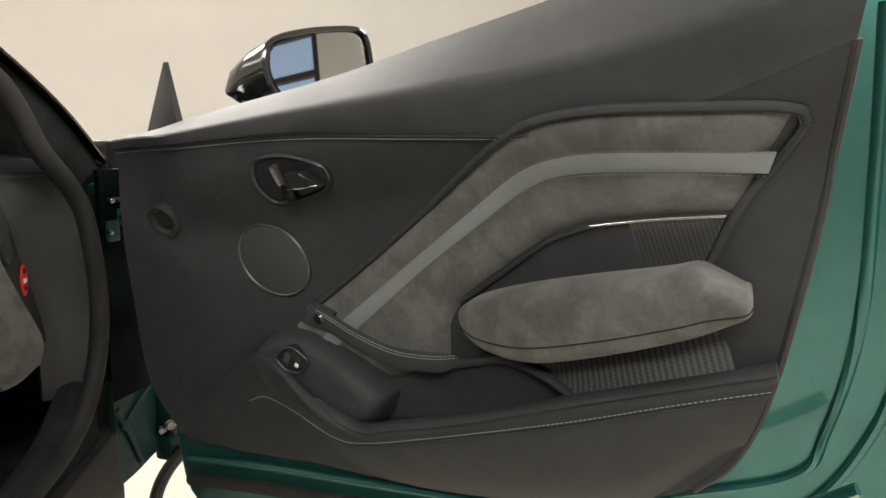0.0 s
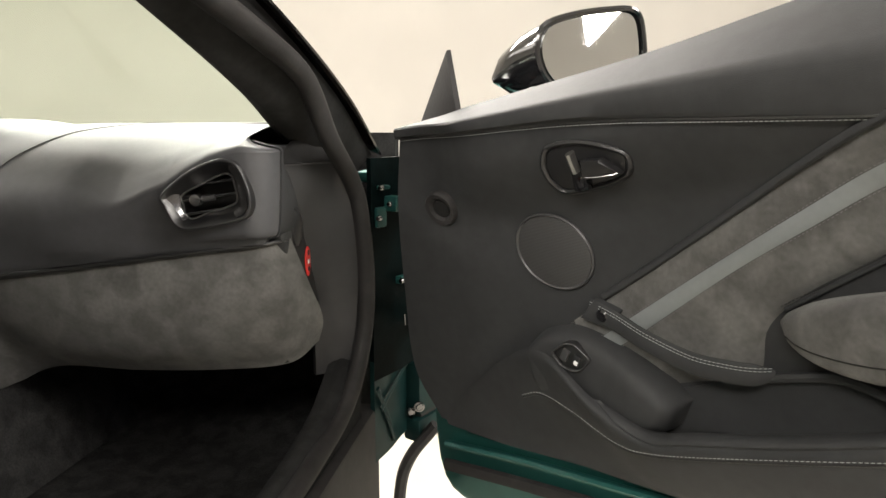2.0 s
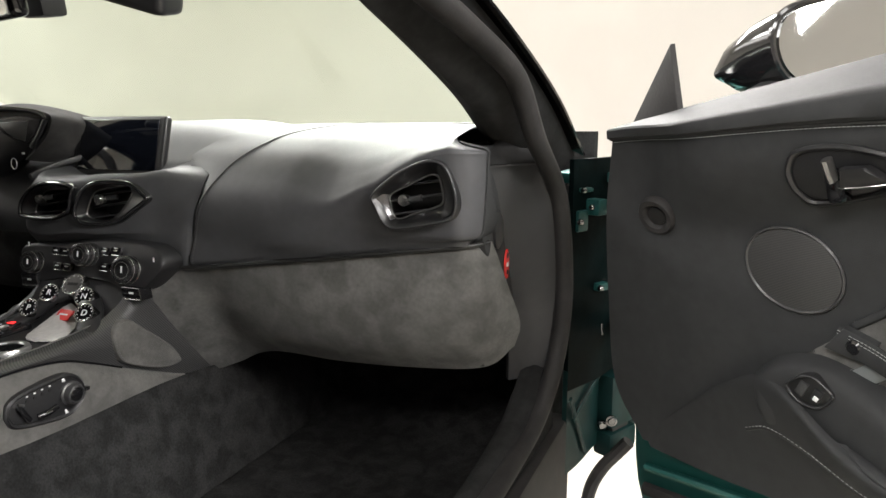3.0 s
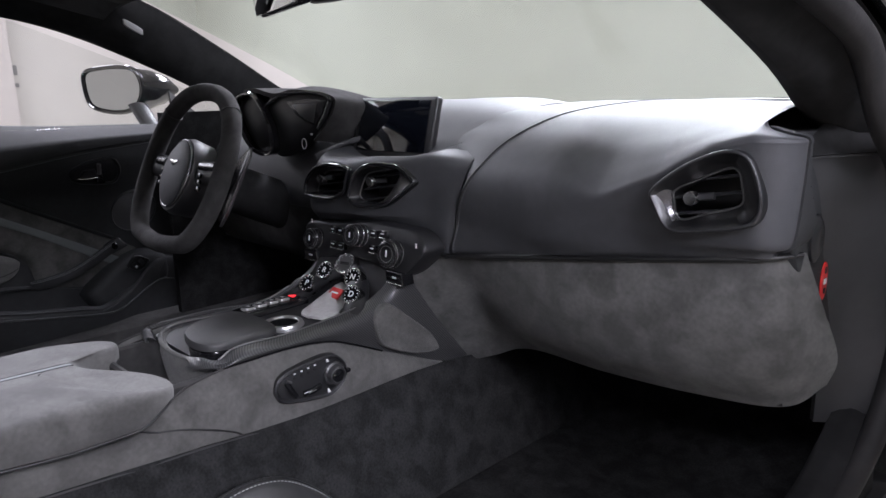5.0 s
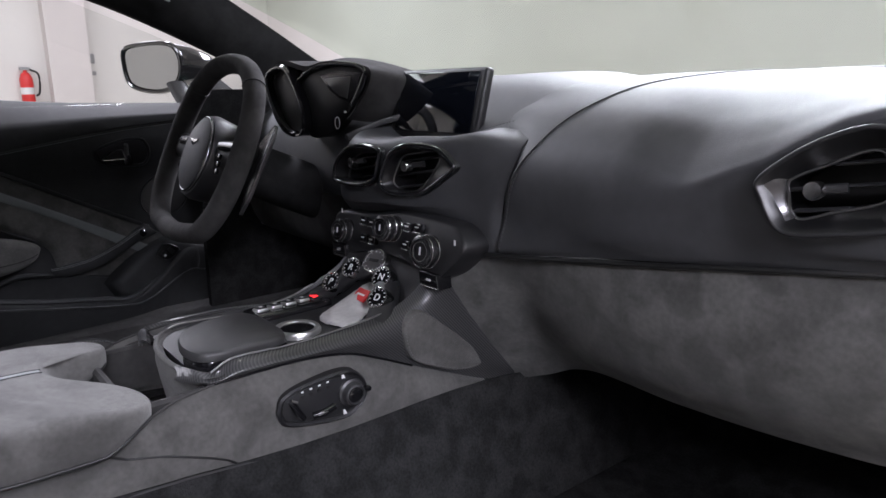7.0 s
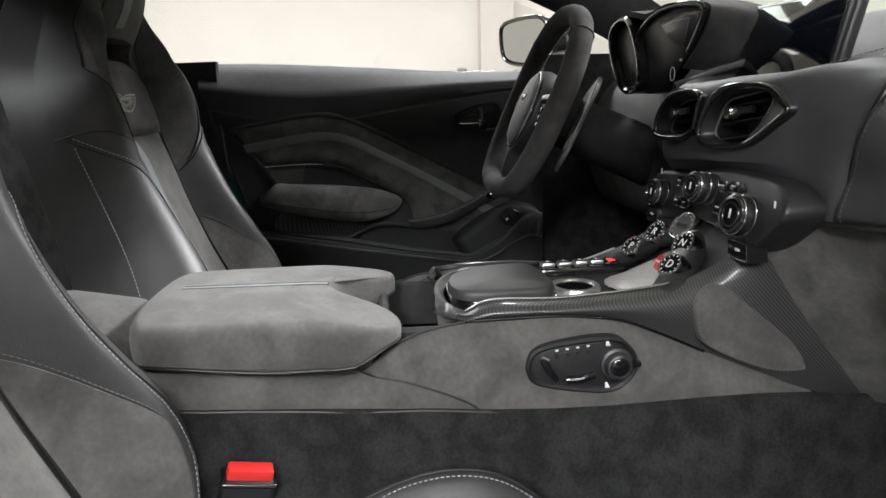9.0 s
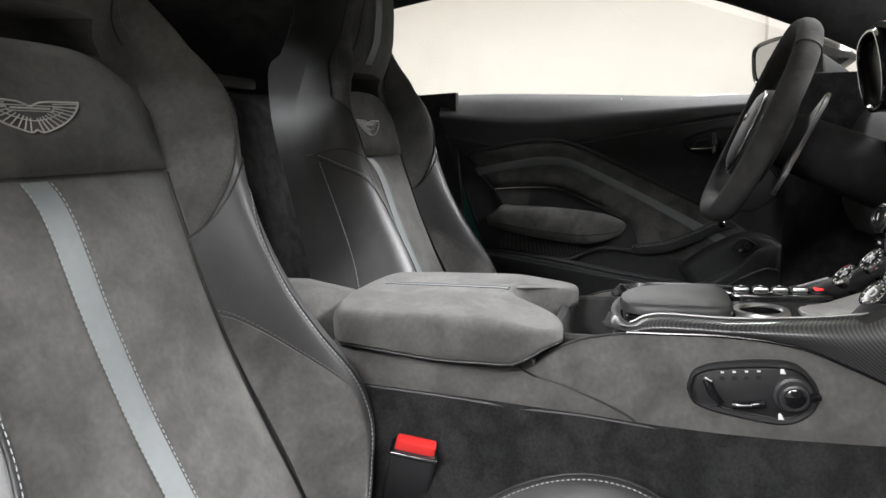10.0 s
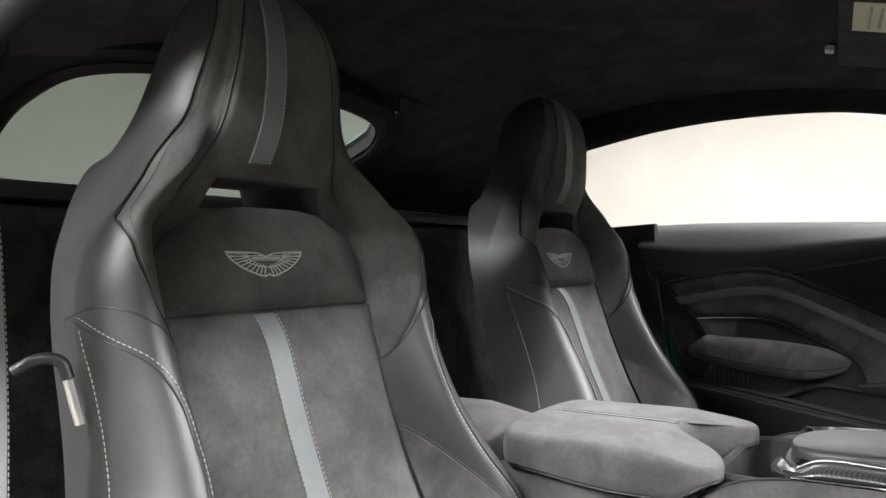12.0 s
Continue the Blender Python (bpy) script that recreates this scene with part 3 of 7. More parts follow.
    part("hinge_bracket", rbox(0.046, 0.10, 0.055, 0.010, pose(0.862, 1.10, 0.287, 0, 0, -25)), SHADEGREEN, body, "green hinge bracket")
    part("hinge_pin", rbox(0.030, 0.06, 0.018, 0.004, pose(0.862, 1.10, 0.32, 0, 0, -25)), BLACKMARK, hb, "dark hinge joint")
    part("pressed_rib", sweep(crv([(0.840, 1.063, 0.460), (0.829, 1.002, 0.439), (0.818, 0.942, 0.415), (0.811, 0.905, 0.398)], 16), 0.003, 0.006), SHADEGREEN, body, "green pressed rib")
    part("pressed_rib", sweep(crv([(0.808, 0.889, 0.448), (0.816, 0.932, 0.377), (0.823, 0.972, 0.303)], 16), 0.003, 0.006), SHADEGREEN, body, "green pressed rib")
    part("bolt", lathe([(0.0, 0.010), (0.006, 0.010), (0.008, 0.007), (0.012, 0.006), (0.012, 0.0)], pose(0.862, 1.045, 0.35, 90, 0, 15), 16), DARKCHROME, hb, "bare metal bolt")
    part("bolt", lathe([(0.0, 0.010), (0.006, 0.010), (0.010, 0.006), (0.010, 0.0)], pose(0.842, 1.05, 0.335, 90, 0, 15), 12), DARKCHROME, hb, "bare metal bolt")
    part("hinge_bracket", rbox(0.022, 0.04, 0.022, 0.006, pose(0.862, 0.99, 0.868, 0, 0, -25)), PAINT, body, "green hinge bracket")
    part("hinge_bracket", rbox(0.02, 0.035, 0.05, 0.006, pose(0.885, 1.03, 0.68, 0, 0, -25)), PAINT, body, "green hinge bracket")
    for x, y, z, sx, sz in ((0.814, 0.925, 0.848, 0.022, 0.008), (0.826, 0.945, 0.815, 0.050, 0.030), (0.811, 0.918, 0.790, 0.012, 0.040), (0.842, 0.975, 0.655, 0.018, 0.016)):
        hg = part("hinge_bracket", rbox(sx, 0.03, sz, 0.004, pose(x, y, z, 0, 0, -25)), HALFSHADEGREEN, body, "green hinge bracket")
        part("bolt", lathe([(0.0, 0.008), (0.004, 0.008), (0.006, 0.004), (0.006, 0.0)], pose(x + 0.004, y - 0.016, z, 90, 0, -25), 12), DARKCHROME, hg, "bare metal bolt")
    part("latch_pin", sweep(np.array([(0.846, 0.975, 0.580), (0.848, 0.972, 0.558)]), 0.003), DARKCHROME, body, "bright metal pin")
    part("hinge_arm", sweep(crv([(0.87, 1.03, 0.82), (0.90, 0.93, 0.83), (0.93, 0.84, 0.84)], 10), 0.012, 0.025), SATIN, body, "black hinge arm")
    part("check_strap", sweep(crv([(0.85, 1.08, 0.56), (0.92, 0.90, 0.58)], 6), 0.010, 0.018), SATIN, body, "black door check strap")
    part("drain_hose", sweep(crv([(0.899, 1.050, 0.306), (0.878, 1.050, 0.278), (0.846, 1.050, 0.235), (0.822, 1.050, 0.180), (0.811, 1.050, 0.101)], 24), 0.014), RUBBER, body, "black rubber hose")
    # plate added to keep overhead light out of the hinge cavity
    part("wing_top", block(0.72, 0.985, 1.06, 1.9, 0.845, 0.870, 0.01), PAINT, body, "green plate for the front wing top, added to block light")
    part("wing_panel", block(0.965, 0.985, 1.17, 1.9, 0.10, 0.86, 0.008), PAINT, body, "green front wing edge")
    g = patch([[(-0.80, 0.50, z), (-0.81, 0.9, z), (-0.80, 1.32, z)] for z in (0.25, 0.6, 0.96)], 8, 10)
    part("driver_kick_panel", shell(g, 0.02, (1, 0, 0)), CARPET, body, "black trim beside the driver footwell")
    # windscreen
    g = patch([[(XC + k * hw, y - 0.05 * abs(k) ** 2, z) for k in (-1, -0.5, 0, 0.5, 1)] for y, z, hw in ((1.18, 0.93, 0.77), (0.85, 1.075, 0.70), (0.45, 1.23, 0.63))], 12, 14)
    w = part("windscreen", shell(g, 0.004, (0, -1, 0)), GLASS, body, "green-tinted windscreen glass")
    w.visible_shadow = False
    # header trim between glass and lining
    part("windscreen_header", sweep(crv([(XC - 0.62, 0.33, 1.205), (XC, 0.37, 1.245), (XC + 0.62, 0.33, 1.205)], 20), 0.05, 0.018), HEADLINER, body)
    # centre brake-lamp like tag on the pillar
    part("airbag_tag", plate([(-0.02, 0.007), (0.02, 0.007), (0.024, 0), (0.02, -0.007), (-0.02, -0.007), (-0.024, 0)], lambda u, v, w: Vector((-0.655 + w, 0.40 - u * 0.85, 1.155 + v + u * 0.45)), 0.0, 0.004, 0.001, 24), GREYPLASTIC, body, "pale grey oval tag")


car_body()


# ---- doors ----
def skin(u, v):
    """Depth of the door card's face."""
    return -0.03 + 0.10 * sm((u - 0.25) / 0.65) + 0.045 * sm((v + 0.17) / 0.11) * sm((u + 0.02) / 0.16)


def car_door(name, label, m, lever_out):
    """A door with its trim card: u runs back from the hinge, v up, w into the cabin; m takes these into the world."""
    def at(u, v, w):
        return m @ Vector((u, v, w))

    def on(u, v, w):
        return m @ Vector((u, v, skin(u, v) + w))

    def line(pts, n, w=0.0):
        return np.array([on(u, v, w) for u, v in crv(pts, n)])

    def quad(lo, hi, n, k, bulge, w0=0.0, edge=0.0):
        """A padded strip between two curves."""
        a, b = crv(lo, n), crv(hi, n)
        rows = []
        for i in range(k):
            f = i / (k - 1)
            e = 1 - abs(2 * f - 1) ** 6
            r = []
            for j in range(n):
                q = a[j] * (1 - f) + b[j] * f
                ends = 1 - abs(2 * j / (n - 1) - 1) ** 20
                r.append(on(q[0], q[1], w0 + bulge * e * ends))
            rows.append(r)
        return np.array(rows)

    W = tuple(m.to_3x3() @ Vector((0, 0, 1)))
    WV = tuple(m.to_3x3() @ Vector((0, 0.6, 1)))
    d = thing(name, label, "car door", m @ Vector((0.4, -0.6, -0.05)))
    # painted shell
    o = [(-0.03, -0.03), (-0.09, -0.22), (-0.13, -0.42), (-0.15, -0.655), (0.1, -0.675), (0.5, -0.685), (0.82, -0.67), (0.98, -0.58), (1.05, -0.40), (1.075, -0.2), (1.08, -0.02), (1.04, 0.03), (0.9, 0.045), (0.5, 0.02), (0.15, 0.0)]
    part("door_shell", plate(o, at, -0.13, -0.046, 0.02, 90), PAINT, d, "glossy dark green painted door shell")
    part("door_skin", plate([(u * 1.03 - 0.02, v * 1.03 - 0.005) for u, v in o], lambda u, v, w: at(u, v, w - 0.02 * math.cos(3 * v + 0.9)), -0.16, -0.12, 0.015, 90), PAINT, d, "outer skin of the door")
    part("press_mark", sweep(np.array([at(u, v, 0.035) for u, v in crv([(0.80, -0.545), (0.86, -0.52), (0.90, -0.50)], 12)]), 0.012, 0.006), PAINT, d)
    for dv_ in (0.0, 0.045):
        part("press_ridge", sweep(np.array([at(u, v, -0.046) for u, v in crv([(0.70, -0.62 + dv_), (0.84, -0.585 + dv_), (0.925 - dv_, -0.48), (0.965 - dv_, -0.36), (0.99 - dv_, -0.2), (1.01 - dv_, -0.04)], 50)]), 0.007, 0.006), PAINT, d)
    # leather card: rows from the waist seam to the bottom edge
    top = [(-0.046, -0.010), (0.2, -0.031), (0.34, -0.047), (0.5, -0.071), (0.66, -0.095), (0.80, -0.09), (0.925, -0.062)]
    r2 = [(-0.087, -0.12), (0.2, -0.13), (0.34, -0.15), (0.5, -0.17), (0.66, -0.18), (0.80, -0.18), (0.898, -0.18)]
    r3 = [(-0.119, -0.26), (0.18, -0.28), (0.34, -0.29), (0.5, -0.30), (0.66, -0.31), (0.78, -0.31), (0.857, -0.31)]
    r4 = [(-0.141, -0.40), (0.12, -0.41), (0.32, -0.42), (0.5, -0.43), (0.64, -0.43), (0.75, -0.42), (0.813, -0.42)]
    r5 = [(-0.106, -0.497), (0.152, -0.51), (0.28, -0.535), (0.45, -0.545), (0.60, -0.54), (0.70, -0.515), (0.745, -0.497)]
    g = patch([[(u, v, 0) for u, v in r] for r in (r5, r4, r3, r2, top)], 50, 60)
    g = np.array([[on(u, v, 0.0) for u, v, _ in r] for r in g])
    part("door_card", shell(g, 0.012, W), LEATHER, d, "black leather door card")
    # waist rail: rolls from the seam over the top to the outside
    part("card_edge", sweep(line([top[6], r2[6], r3[6], (0.834, -0.374), r4[6], (0.783, -0.465), r5[6]], 50, -0.003), 0.0045, 0.006, 8), LEATHER, d, "dark moulded card edge")
    hi = [(-0.042, 0.010), (0.16, 0.014), (0.36, 0.018), (0.51, 0.026), (0.67, 0.034), (0.80, 0.040), (0.955, 0.043)]
    a, b = crv(top, 50), crv(hi, 50)
    rows = []
    for f0, w in ((0.0, -0.006), (0.02, 0.007), (0.10, 0.012), (0.42, 0.0125), (0.5, 0.010), (0.56, 0.002), (0.66, -0.012), (0.82, -0.036), (1.0, -0.07), (1.03, -0.10), (0.95, -0.13)):
        row = []
        for j in range(50):
            fc = np.interp(a[j][0], (-0.05, 0.12), (0.82, 0.5))
            f = f0 * fc / 0.5 if f0 < 0.5 else fc + (f0 - 0.5) * (1 - fc) / 0.5
            row.append(at(*(a[j] * (1 - f) + b[j] * f), skin(a[j][0], a[j][1]) + (w if f > 0.3 or a[j][0] < 0.6 else w * (1 - sm((a[j][0] - 0.6) / 0.06)) + 0.0005)))
        rows.append(row)
    g = np.array(rows)
    part("waist_rail", shell(g, 0.01, WV), LEATHER, d, "black leather waist rail with fine stitching")
    part("waist_seam", sweep(line(top[:5], 60, 0.004), 0.0020, seg=6), LEATHER2, d)
    part("stitching", stitch_line(line([(u, v - 0.004) for u, v in top[:5]], 160, 0.0040), 0.0050, 0.0042, 0.00050), THREAD, d)
    # suede band
    up = [(0.197, -0.318), (0.261, -0.282), (0.336, -0.243), (0.445, -0.184), (0.548, -0.127), (0.614, -0.095), (0.658, -0.083), (0.719, -0.083), (0.789, -0.093), (0.85, -0.103), (0.877, -0.112)]
    lo = [(0.338, -0.396), (0.40, -0.383), (0.455, -0.366), (0.474, -0.31), (0.52, -0.268), (0.581, -0.234), (0.637, -0.205), (0.683, -0.193), (0.749, -0.191), (0.79, -0.193), (0.822, -0.194)]
    part("suede_band", shell(quad(lo, up, 70, 16, 0.010), 0.006, W), BRUSHED, d, "charcoal suede band across the door card")
    st = [(0.252, -0.332), (0.304, -0.302), (0.432, -0.230), (0.529, -0.177), (0.615, -0.132), (0.672, -0.120), (0.734, -0.124), (0.862, -0.144)]
    sb = [(0.268, -0.349), (0.322, -0.318), (0.449, -0.241), (0.542, -0.191), (0.618, -0.152), (0.673, -0.140), (0.756, -0.147), (0.854, -0.162)]
    part("stripe", shell(quad(sb, st, 60, 6, 0.0015, 0.0105), 0.002, W), STRIPE, d, "silver-grey leather stripe")
    part("stitching", joined(stitch_line(line([(u, v + 0.002) for u, v in st], 160, 0.0125), 0.005, 0.003, 0.0005), stitch_line(line([(u, v - 0.002) for u, v in sb], 160, 0.0125), 0.005, 0.003, 0.0005)), DARKTHREAD, d)
    # carbon inlay under the band, with its bright lip
    cu = [(0.500, -0.283), (0.545, -0.258), (0.585, -0.236), (0.637, -0.209), (0.683, -0.197), (0.749, -0.195), (0.815, -0.197)]
    cl = [(0.500, -0.295), (0.55, -0.285), (0.60, -0.275), (0.66, -0.265), (0.71, -0.26), (0.75, -0.255), (0.785, -0.25)]
    part("carbon_inlay", shell(quad(cl, cu, 40, 10, -0.003, 0.007), 0.004, W, lambda i, j: 0 if j > 29 else 1), (FINECARBON, LEATHER), d, "leather and carbon fibre inlay")
    # rolled leather border round the band
    bd = up[1:-1] + [(0.876, -0.110), (0.8815, -0.118), (0.879, -0.128), (0.850, -0.162), (0.818, -0.199), (0.788, -0.247)]
    part("band_border", sweep(line([(u, v + 0.0035) for u, v in bd[:9]] + [(u + 0.005, v + 0.001) for u, v in bd[9:]], 110, 0.002), 0.0045, 0.005, 8), LEATHER, d, "rolled leather border")
    # black bead drawn as the shadow gap inside the border
    part("border_gap", sweep(line([(u, v + 0.0005) for u, v in bd[:9]] + [(u + 0.0008, v) for u, v in bd[9:]], 110, 0.0035), 0.0022), BLACKMARK, d)
    part("inlay_lip", sweep(line([(0.665, -0.2000)] + cu[4:], 30, 0.0085), 0.0010, 0.0016), CHROME, d, "bright metal lip")
    part("inlay_piping", sweep(line(cu[:5], 40, 0.008), 0.003, 0.003), LEATHER, d)
    part("stitching", stitch_line(line([(u - 0.004, v + 0.004) for u, v in cu[:5]], 120, 0.0125), 0.005, 0.0032, 0.0009), BLACKMARK, d)
    # arm pad
    sec = []
    for u, v0, v1, w in ((0.492, -0.302, -0.296, 0.010), (0.505, -0.320, -0.284, 0.030), (0.54, -0.334, -0.268, 0.050), (0.60, -0.340, -0.255, 0.062), (0.68, -0.326, -0.245, 0.066), (0.76, -0.308, -0.239, 0.062), (0.788, -0.300, -0.236, 0.060), (0.806, -0.293, -0.247, 0.057), (0.822, -0.287, -0.259, 0.053), (0.828, -0.283, -0.263, 0.046), (0.829, -0.278, -0.268, 0.034)):
        a8 = np.linspace(0, 2 * np.pi, 24, endpoint=False)
        cv, hv = (v0 + v1) / 2, (v1 - v0) / 2
        sec.append([(u, cv + hv * np.sign(np.sin(k)) * abs(np.sin(k)) ** 0.7, w * (0.45 + 0.55 * np.sign(np.cos(k)) * abs(np.cos(k)) ** 0.6)) for k in a8])
    g = np.stack([crv(np.array(sec)[:, j], 40) for j in range(24)], 1)
    g = np.array([[on(*p) for p in r] for r in g])
    pad = part("arm_pad", rings(g), BRUSHED, d, "padded charcoal suede armrest")
    part("pad_seam", sweep(g[3:-2, 23], 0.0009), DARKSEAM, pad)
    # pocket, tray and lower card
    tray = [(0.588, -0.356, 0.026), (0.596, -0.370, 0.036), (0.643, -0.377, 0.071), (0.72, -0.364, 0.076), (0.806, -0.349, 0.079), (0.800, -0.325, 0.068), (0.78, -0.300, 0.058), (0.68, -0.325, 0.04)]
    g = patch([[at(*tray[0]), at(*tray[7]), at(*tray[6])], [at(*tray[1]), at(0.69, -0.345, 0.058), at(*tray[5])], [at(*tray[2]), at(*tray[3]), at(*tray[4])]], 10, 30)
    part("carbon_tray", shell(g, 0.004, W), RIBCARBON, d, "ribbed carbon fibre pocket floor")
    part("tray_lip", sweep(np.array([at(*p) for p in ((0.643, -0.378, 0.072), (0.72, -0.365, 0.077), (0.806, -0.350, 0.080))]), 0.0012), SATINMETAL, d)
    part("pocket_edge", sweep(np.array([at(*p) for p in crv([(0.470, -0.366, 0.006), (0.530, -0.356, 0.018), (0.560, -0.356, 0.028), (0.600, -0.367, 0.044), (0.642, -0.384, 0.068)], 30)]), 0.007, 0.006), LEATHER, d)
    lt = [(-0.097, -0.496), (-0.062, -0.460), (0.005, -0.414), (0.080, -0.368), (0.160, -0.345), (0.245, -0.405), (0.320, -0.441), (0.382, -0.431), (0.502, -0.409), (0.650, -0.377), (0.842, -0.345)]
    wl = [-0.031, -0.030, -0.026, -0.016, 0.000, 0.022, 0.034, 0.046, 0.064, 0.078, 0.083]
    lb = [(-0.090, -0.505, -0.027), (0.02, -0.523, -0.024), (0.11, -0.532, -0.022), (0.18, -0.538, -0.018), (0.25, -0.546, -0.008), (0.31, -0.552, 0.0), (0.37, -0.556, 0.008), (0.45, -0.556, 0.018), (0.55, -0.548, 0.034), (0.69, -0.520, 0.056), (0.800, -0.445, 0.066)]
    net = []
    for f, dw in ((0.0, -0.01), (0.25, 0.008), (0.6, 0.017), (0.88, 0.017), (0.97, 0.010), (1.0, 0.0)):
        net.append([(b0[0] * (1 - f) + t0[0] * f, b0[1] * (1 - f) + t0[1] * f, b0[2] * (1 - f) + w * f + dw * sm((w + 0.034) * 18)) for b0, t0, w in zip(lb, lt, wl)])
    g = patch(net, 22, 90)
    part("lower_card", shell(np.array([[at(*p) for p in r] for r in g]), 0.01, W), LEATHER, d, "black leather lower door card")
    # ledge on top of the lower card
    a = crv([(u, v, w) for (u, v), w in zip(lt[5:], wl[5:])], 60)
    rows = []
    for dv_, dw in ((-0.006, 0.010), (-0.002, 0.0125), (0.001, 0.011), (0.0035, 0.006), (0.004, -0.002), (0.001, -0.012), (-0.010, -0.034), (-0.022, -0.048)):
        rows.append([at(u, v + dv_ * sm(k / 6), w + dw * sm(k / 6)) for k, (u, v, w) in enumerate(a)])
    part("ledge", shell(np.array(rows), 0.005, WV), LEATHER, d, "black leather pocket ledge with pale stitching")
    # dark inner wall of the pocket
    part("pocket_wall", shell(np.array([[on(u, v, 0.003) for u, v in crv(r, 30)] for r in ([(0.33, -0.46), (0.45, -0.445), (0.64, -0.41)], [(0.35, -0.40), (0.46, -0.372), (0.60, -0.36)])]), 0.004, W), LEATHER, d)
    sl = [(0.133, -0.4045, 0.030), (0.167, -0.398, 0.032), (0.215, -0.417, 0.037), (0.279, -0.451, 0.046), (0.331, -0.4545, 0.055), (0.441, -0.434, 0.074), (0.628, -0.398, 0.095), (0.75, -0.374, 0.100), (0.836, -0.360, 0.101)]
    part("stitching", stitch_line(np.array([at(*p) for p in crv(sl, 240)]), 0.0055, 0.004, 0.0005), THREAD, d)
    part("stitch_seam", sweep(np.array([at(u, v - 0.004, w - 0.001) for u, v, w in crv(sl, 90)]), 0.0013), BLACKMARK, d)
    # sill edge of the door below the card
    part("sill_ridge", sweep(np.array([at(u, v, -0.040) for u, v in crv([(-0.12, -0.552), (0.05, -0.560), (0.25, -0.580), (0.5, -0.600), (0.72, -0.590)], 40)]), 0.008, 0.007), PAINT, d, "green pressed ridge")
    part("sill_seal", sweep(np.array([at(u, v, -0.036) for u, v in crv([(-0.13, -0.592), (0.05, -0.602), (0.25, -0.618), (0.5, -0.635), (0.72, -0.625)], 40)]), 0.009, 0.012), RUBBER, d, "black rubber seal under the door")
    # switch pod
    pu = [(0.122, -0.368), (0.136, -0.340), (0.172, -0.321), (0.225, -0.320), (0.28, -0.343), (0.335, -0.380), (0.365, -0.412)]
    pl = [(0.123, -0.374), (0.138, -0.396), (0.170, -0.402), (0.21, -0.410), (0.255, -0.425), (0.30, -0.437), (0.35, -0.438)]
    a, b = crv(pl, 30), crv(pu, 30)
    rows = []
    for f, k in ((-0.45, 0.55), (-0.15, 0.85), (0.08, 0.97), (0.25, 1.0), (0.5, 1.0), (0.75, 0.95), (0.92, 0.7), (1.0, 0.0)):
        rows.append([on(*(a[j] * (1 - f) + b[j] * f), 0.002 + k * np.interp(j, (0, 2, 5, 15, 22, 26, 28, 29), (0.0, 0.020, 0.030, 0.036, 0.052, 0.054, 0.040, 0.0))) for j in range(30)])
    part("switch_pod", shell(patch(np.array(rows), 20, 40), 0.006, W), LEATHER, d, "black leather switch pod")
    so = [(0.187, -0.347), (0.194, -0.339), (0.209, -0.331), (0.224, -0.331), (0.236, -0.341), (0.245, -0.353), (0.238, -0.363), (0.222, -0.372), (0.200, -0.366)]
    sw = part("window_switch", frame_ring(so, lambda u, v, w: on(u, v, w), 0.0028, 0.030, 0.0440, 50, 0.001), SATIN, d, "black window switch")
    part("switch_well", plate(so, lambda u, v, w: on(u, v, w), 0.024, 0.0400, 0.002, 40), BLACKMARK, sw)
    part("rocker", rbox(0.011, 0.018, 0.008, 0.002, m @ pose(0.207, -0.348, skin(0.21, -0.35) + 0.0400, 0, 0, -35)), VENTGREY, sw, "dark rocker")
    part("rocker", rbox(0.011, 0.018, 0.008, 0.002, m @ pose(0.224, -0.3555, skin(0.21, -0.35) + 0.0400, 0, 0, -35)), SATIN, sw, "black rocker")
    part("rocker_mark", rbox(0.006, 0.006, 0.0012, 0.0004, m @ pose(0.2235, -0.358, skin(0.21, -0.35) + 0.0446, 0, 0, -35)), WHITEMARK, sw, "white rocker mark")
    # pull strap
    sp = [(0.243, -0.290, 0.012), (0.283, -0.305, 0.022), (0.327, -0.325, 0.032), (0.385, -0.346, 0.037), (0.43, -0.354, 0.033), (0.458, -0.358, 0.024), (0.478, -0.360, 0.012)]
    pth = np.array([on(*p) for p in crv(sp, 40)])
    strap = part("pull_strap", sweep(pth, 0.004, 0.0145, 10, up=tuple(m.to_3x3() @ Vector((0.35, 0.93, 0))), taper=[1.0] * 33 + [0.95, 0.88, 0.8, 0.7, 0.6, 0.48, 0.35]), LEATHER, d, "black leather pull strap")
    part("strap_tab", plate([(0.228, -0.302), (0.256, -0.276), (0.290, -0.294), (0.270, -0.318)], on, 0.008, 0.019, 0.003), LEATHER, strap)
    part("stud", lathe([(0.009, 0), (0.009, 0.004), (0.006, 0.007), (0.0, 0.007)], m @ pose(0.265, -0.298, skin(0.265, -0.298) + 0.018), 20), GLOSS, strap, "black press stud")
    for k in (0.0105, 0.0065):
        part("stitching", stitch_line(np.array([on(u + 0.35 * k, v + 0.93 * k, w + 0.0036) for u, v, w in crv(sp, 120)]), 0.005, 0.0042, 0.00045), THREAD, strap)
    # lever in its bezel
    bo = [(0.236, -0.078), (0.253, -0.062), (0.300, -0.064), (0.346, -0.081), (0.358, -0.096), (0.345, -0.119), (0.306, -0.130), (0.248, -0.133), (0.231, -0.115), (0.230, -0.095)]
    hd = part("lever_bezel", frame_ring(bo, on, 0.007, 0.0, 0.007, 60, 0.003), SATIN, d, "black moulded bezel")
    cup = [(u * 0.86 + 0.29 * 0.14, v * 0.80 - 0.094 * 0.20) for u, v in bo]
    part("lever_cup", plate(cup, on, -0.002, 0.002, 0.001, 40), SATIN, hd)
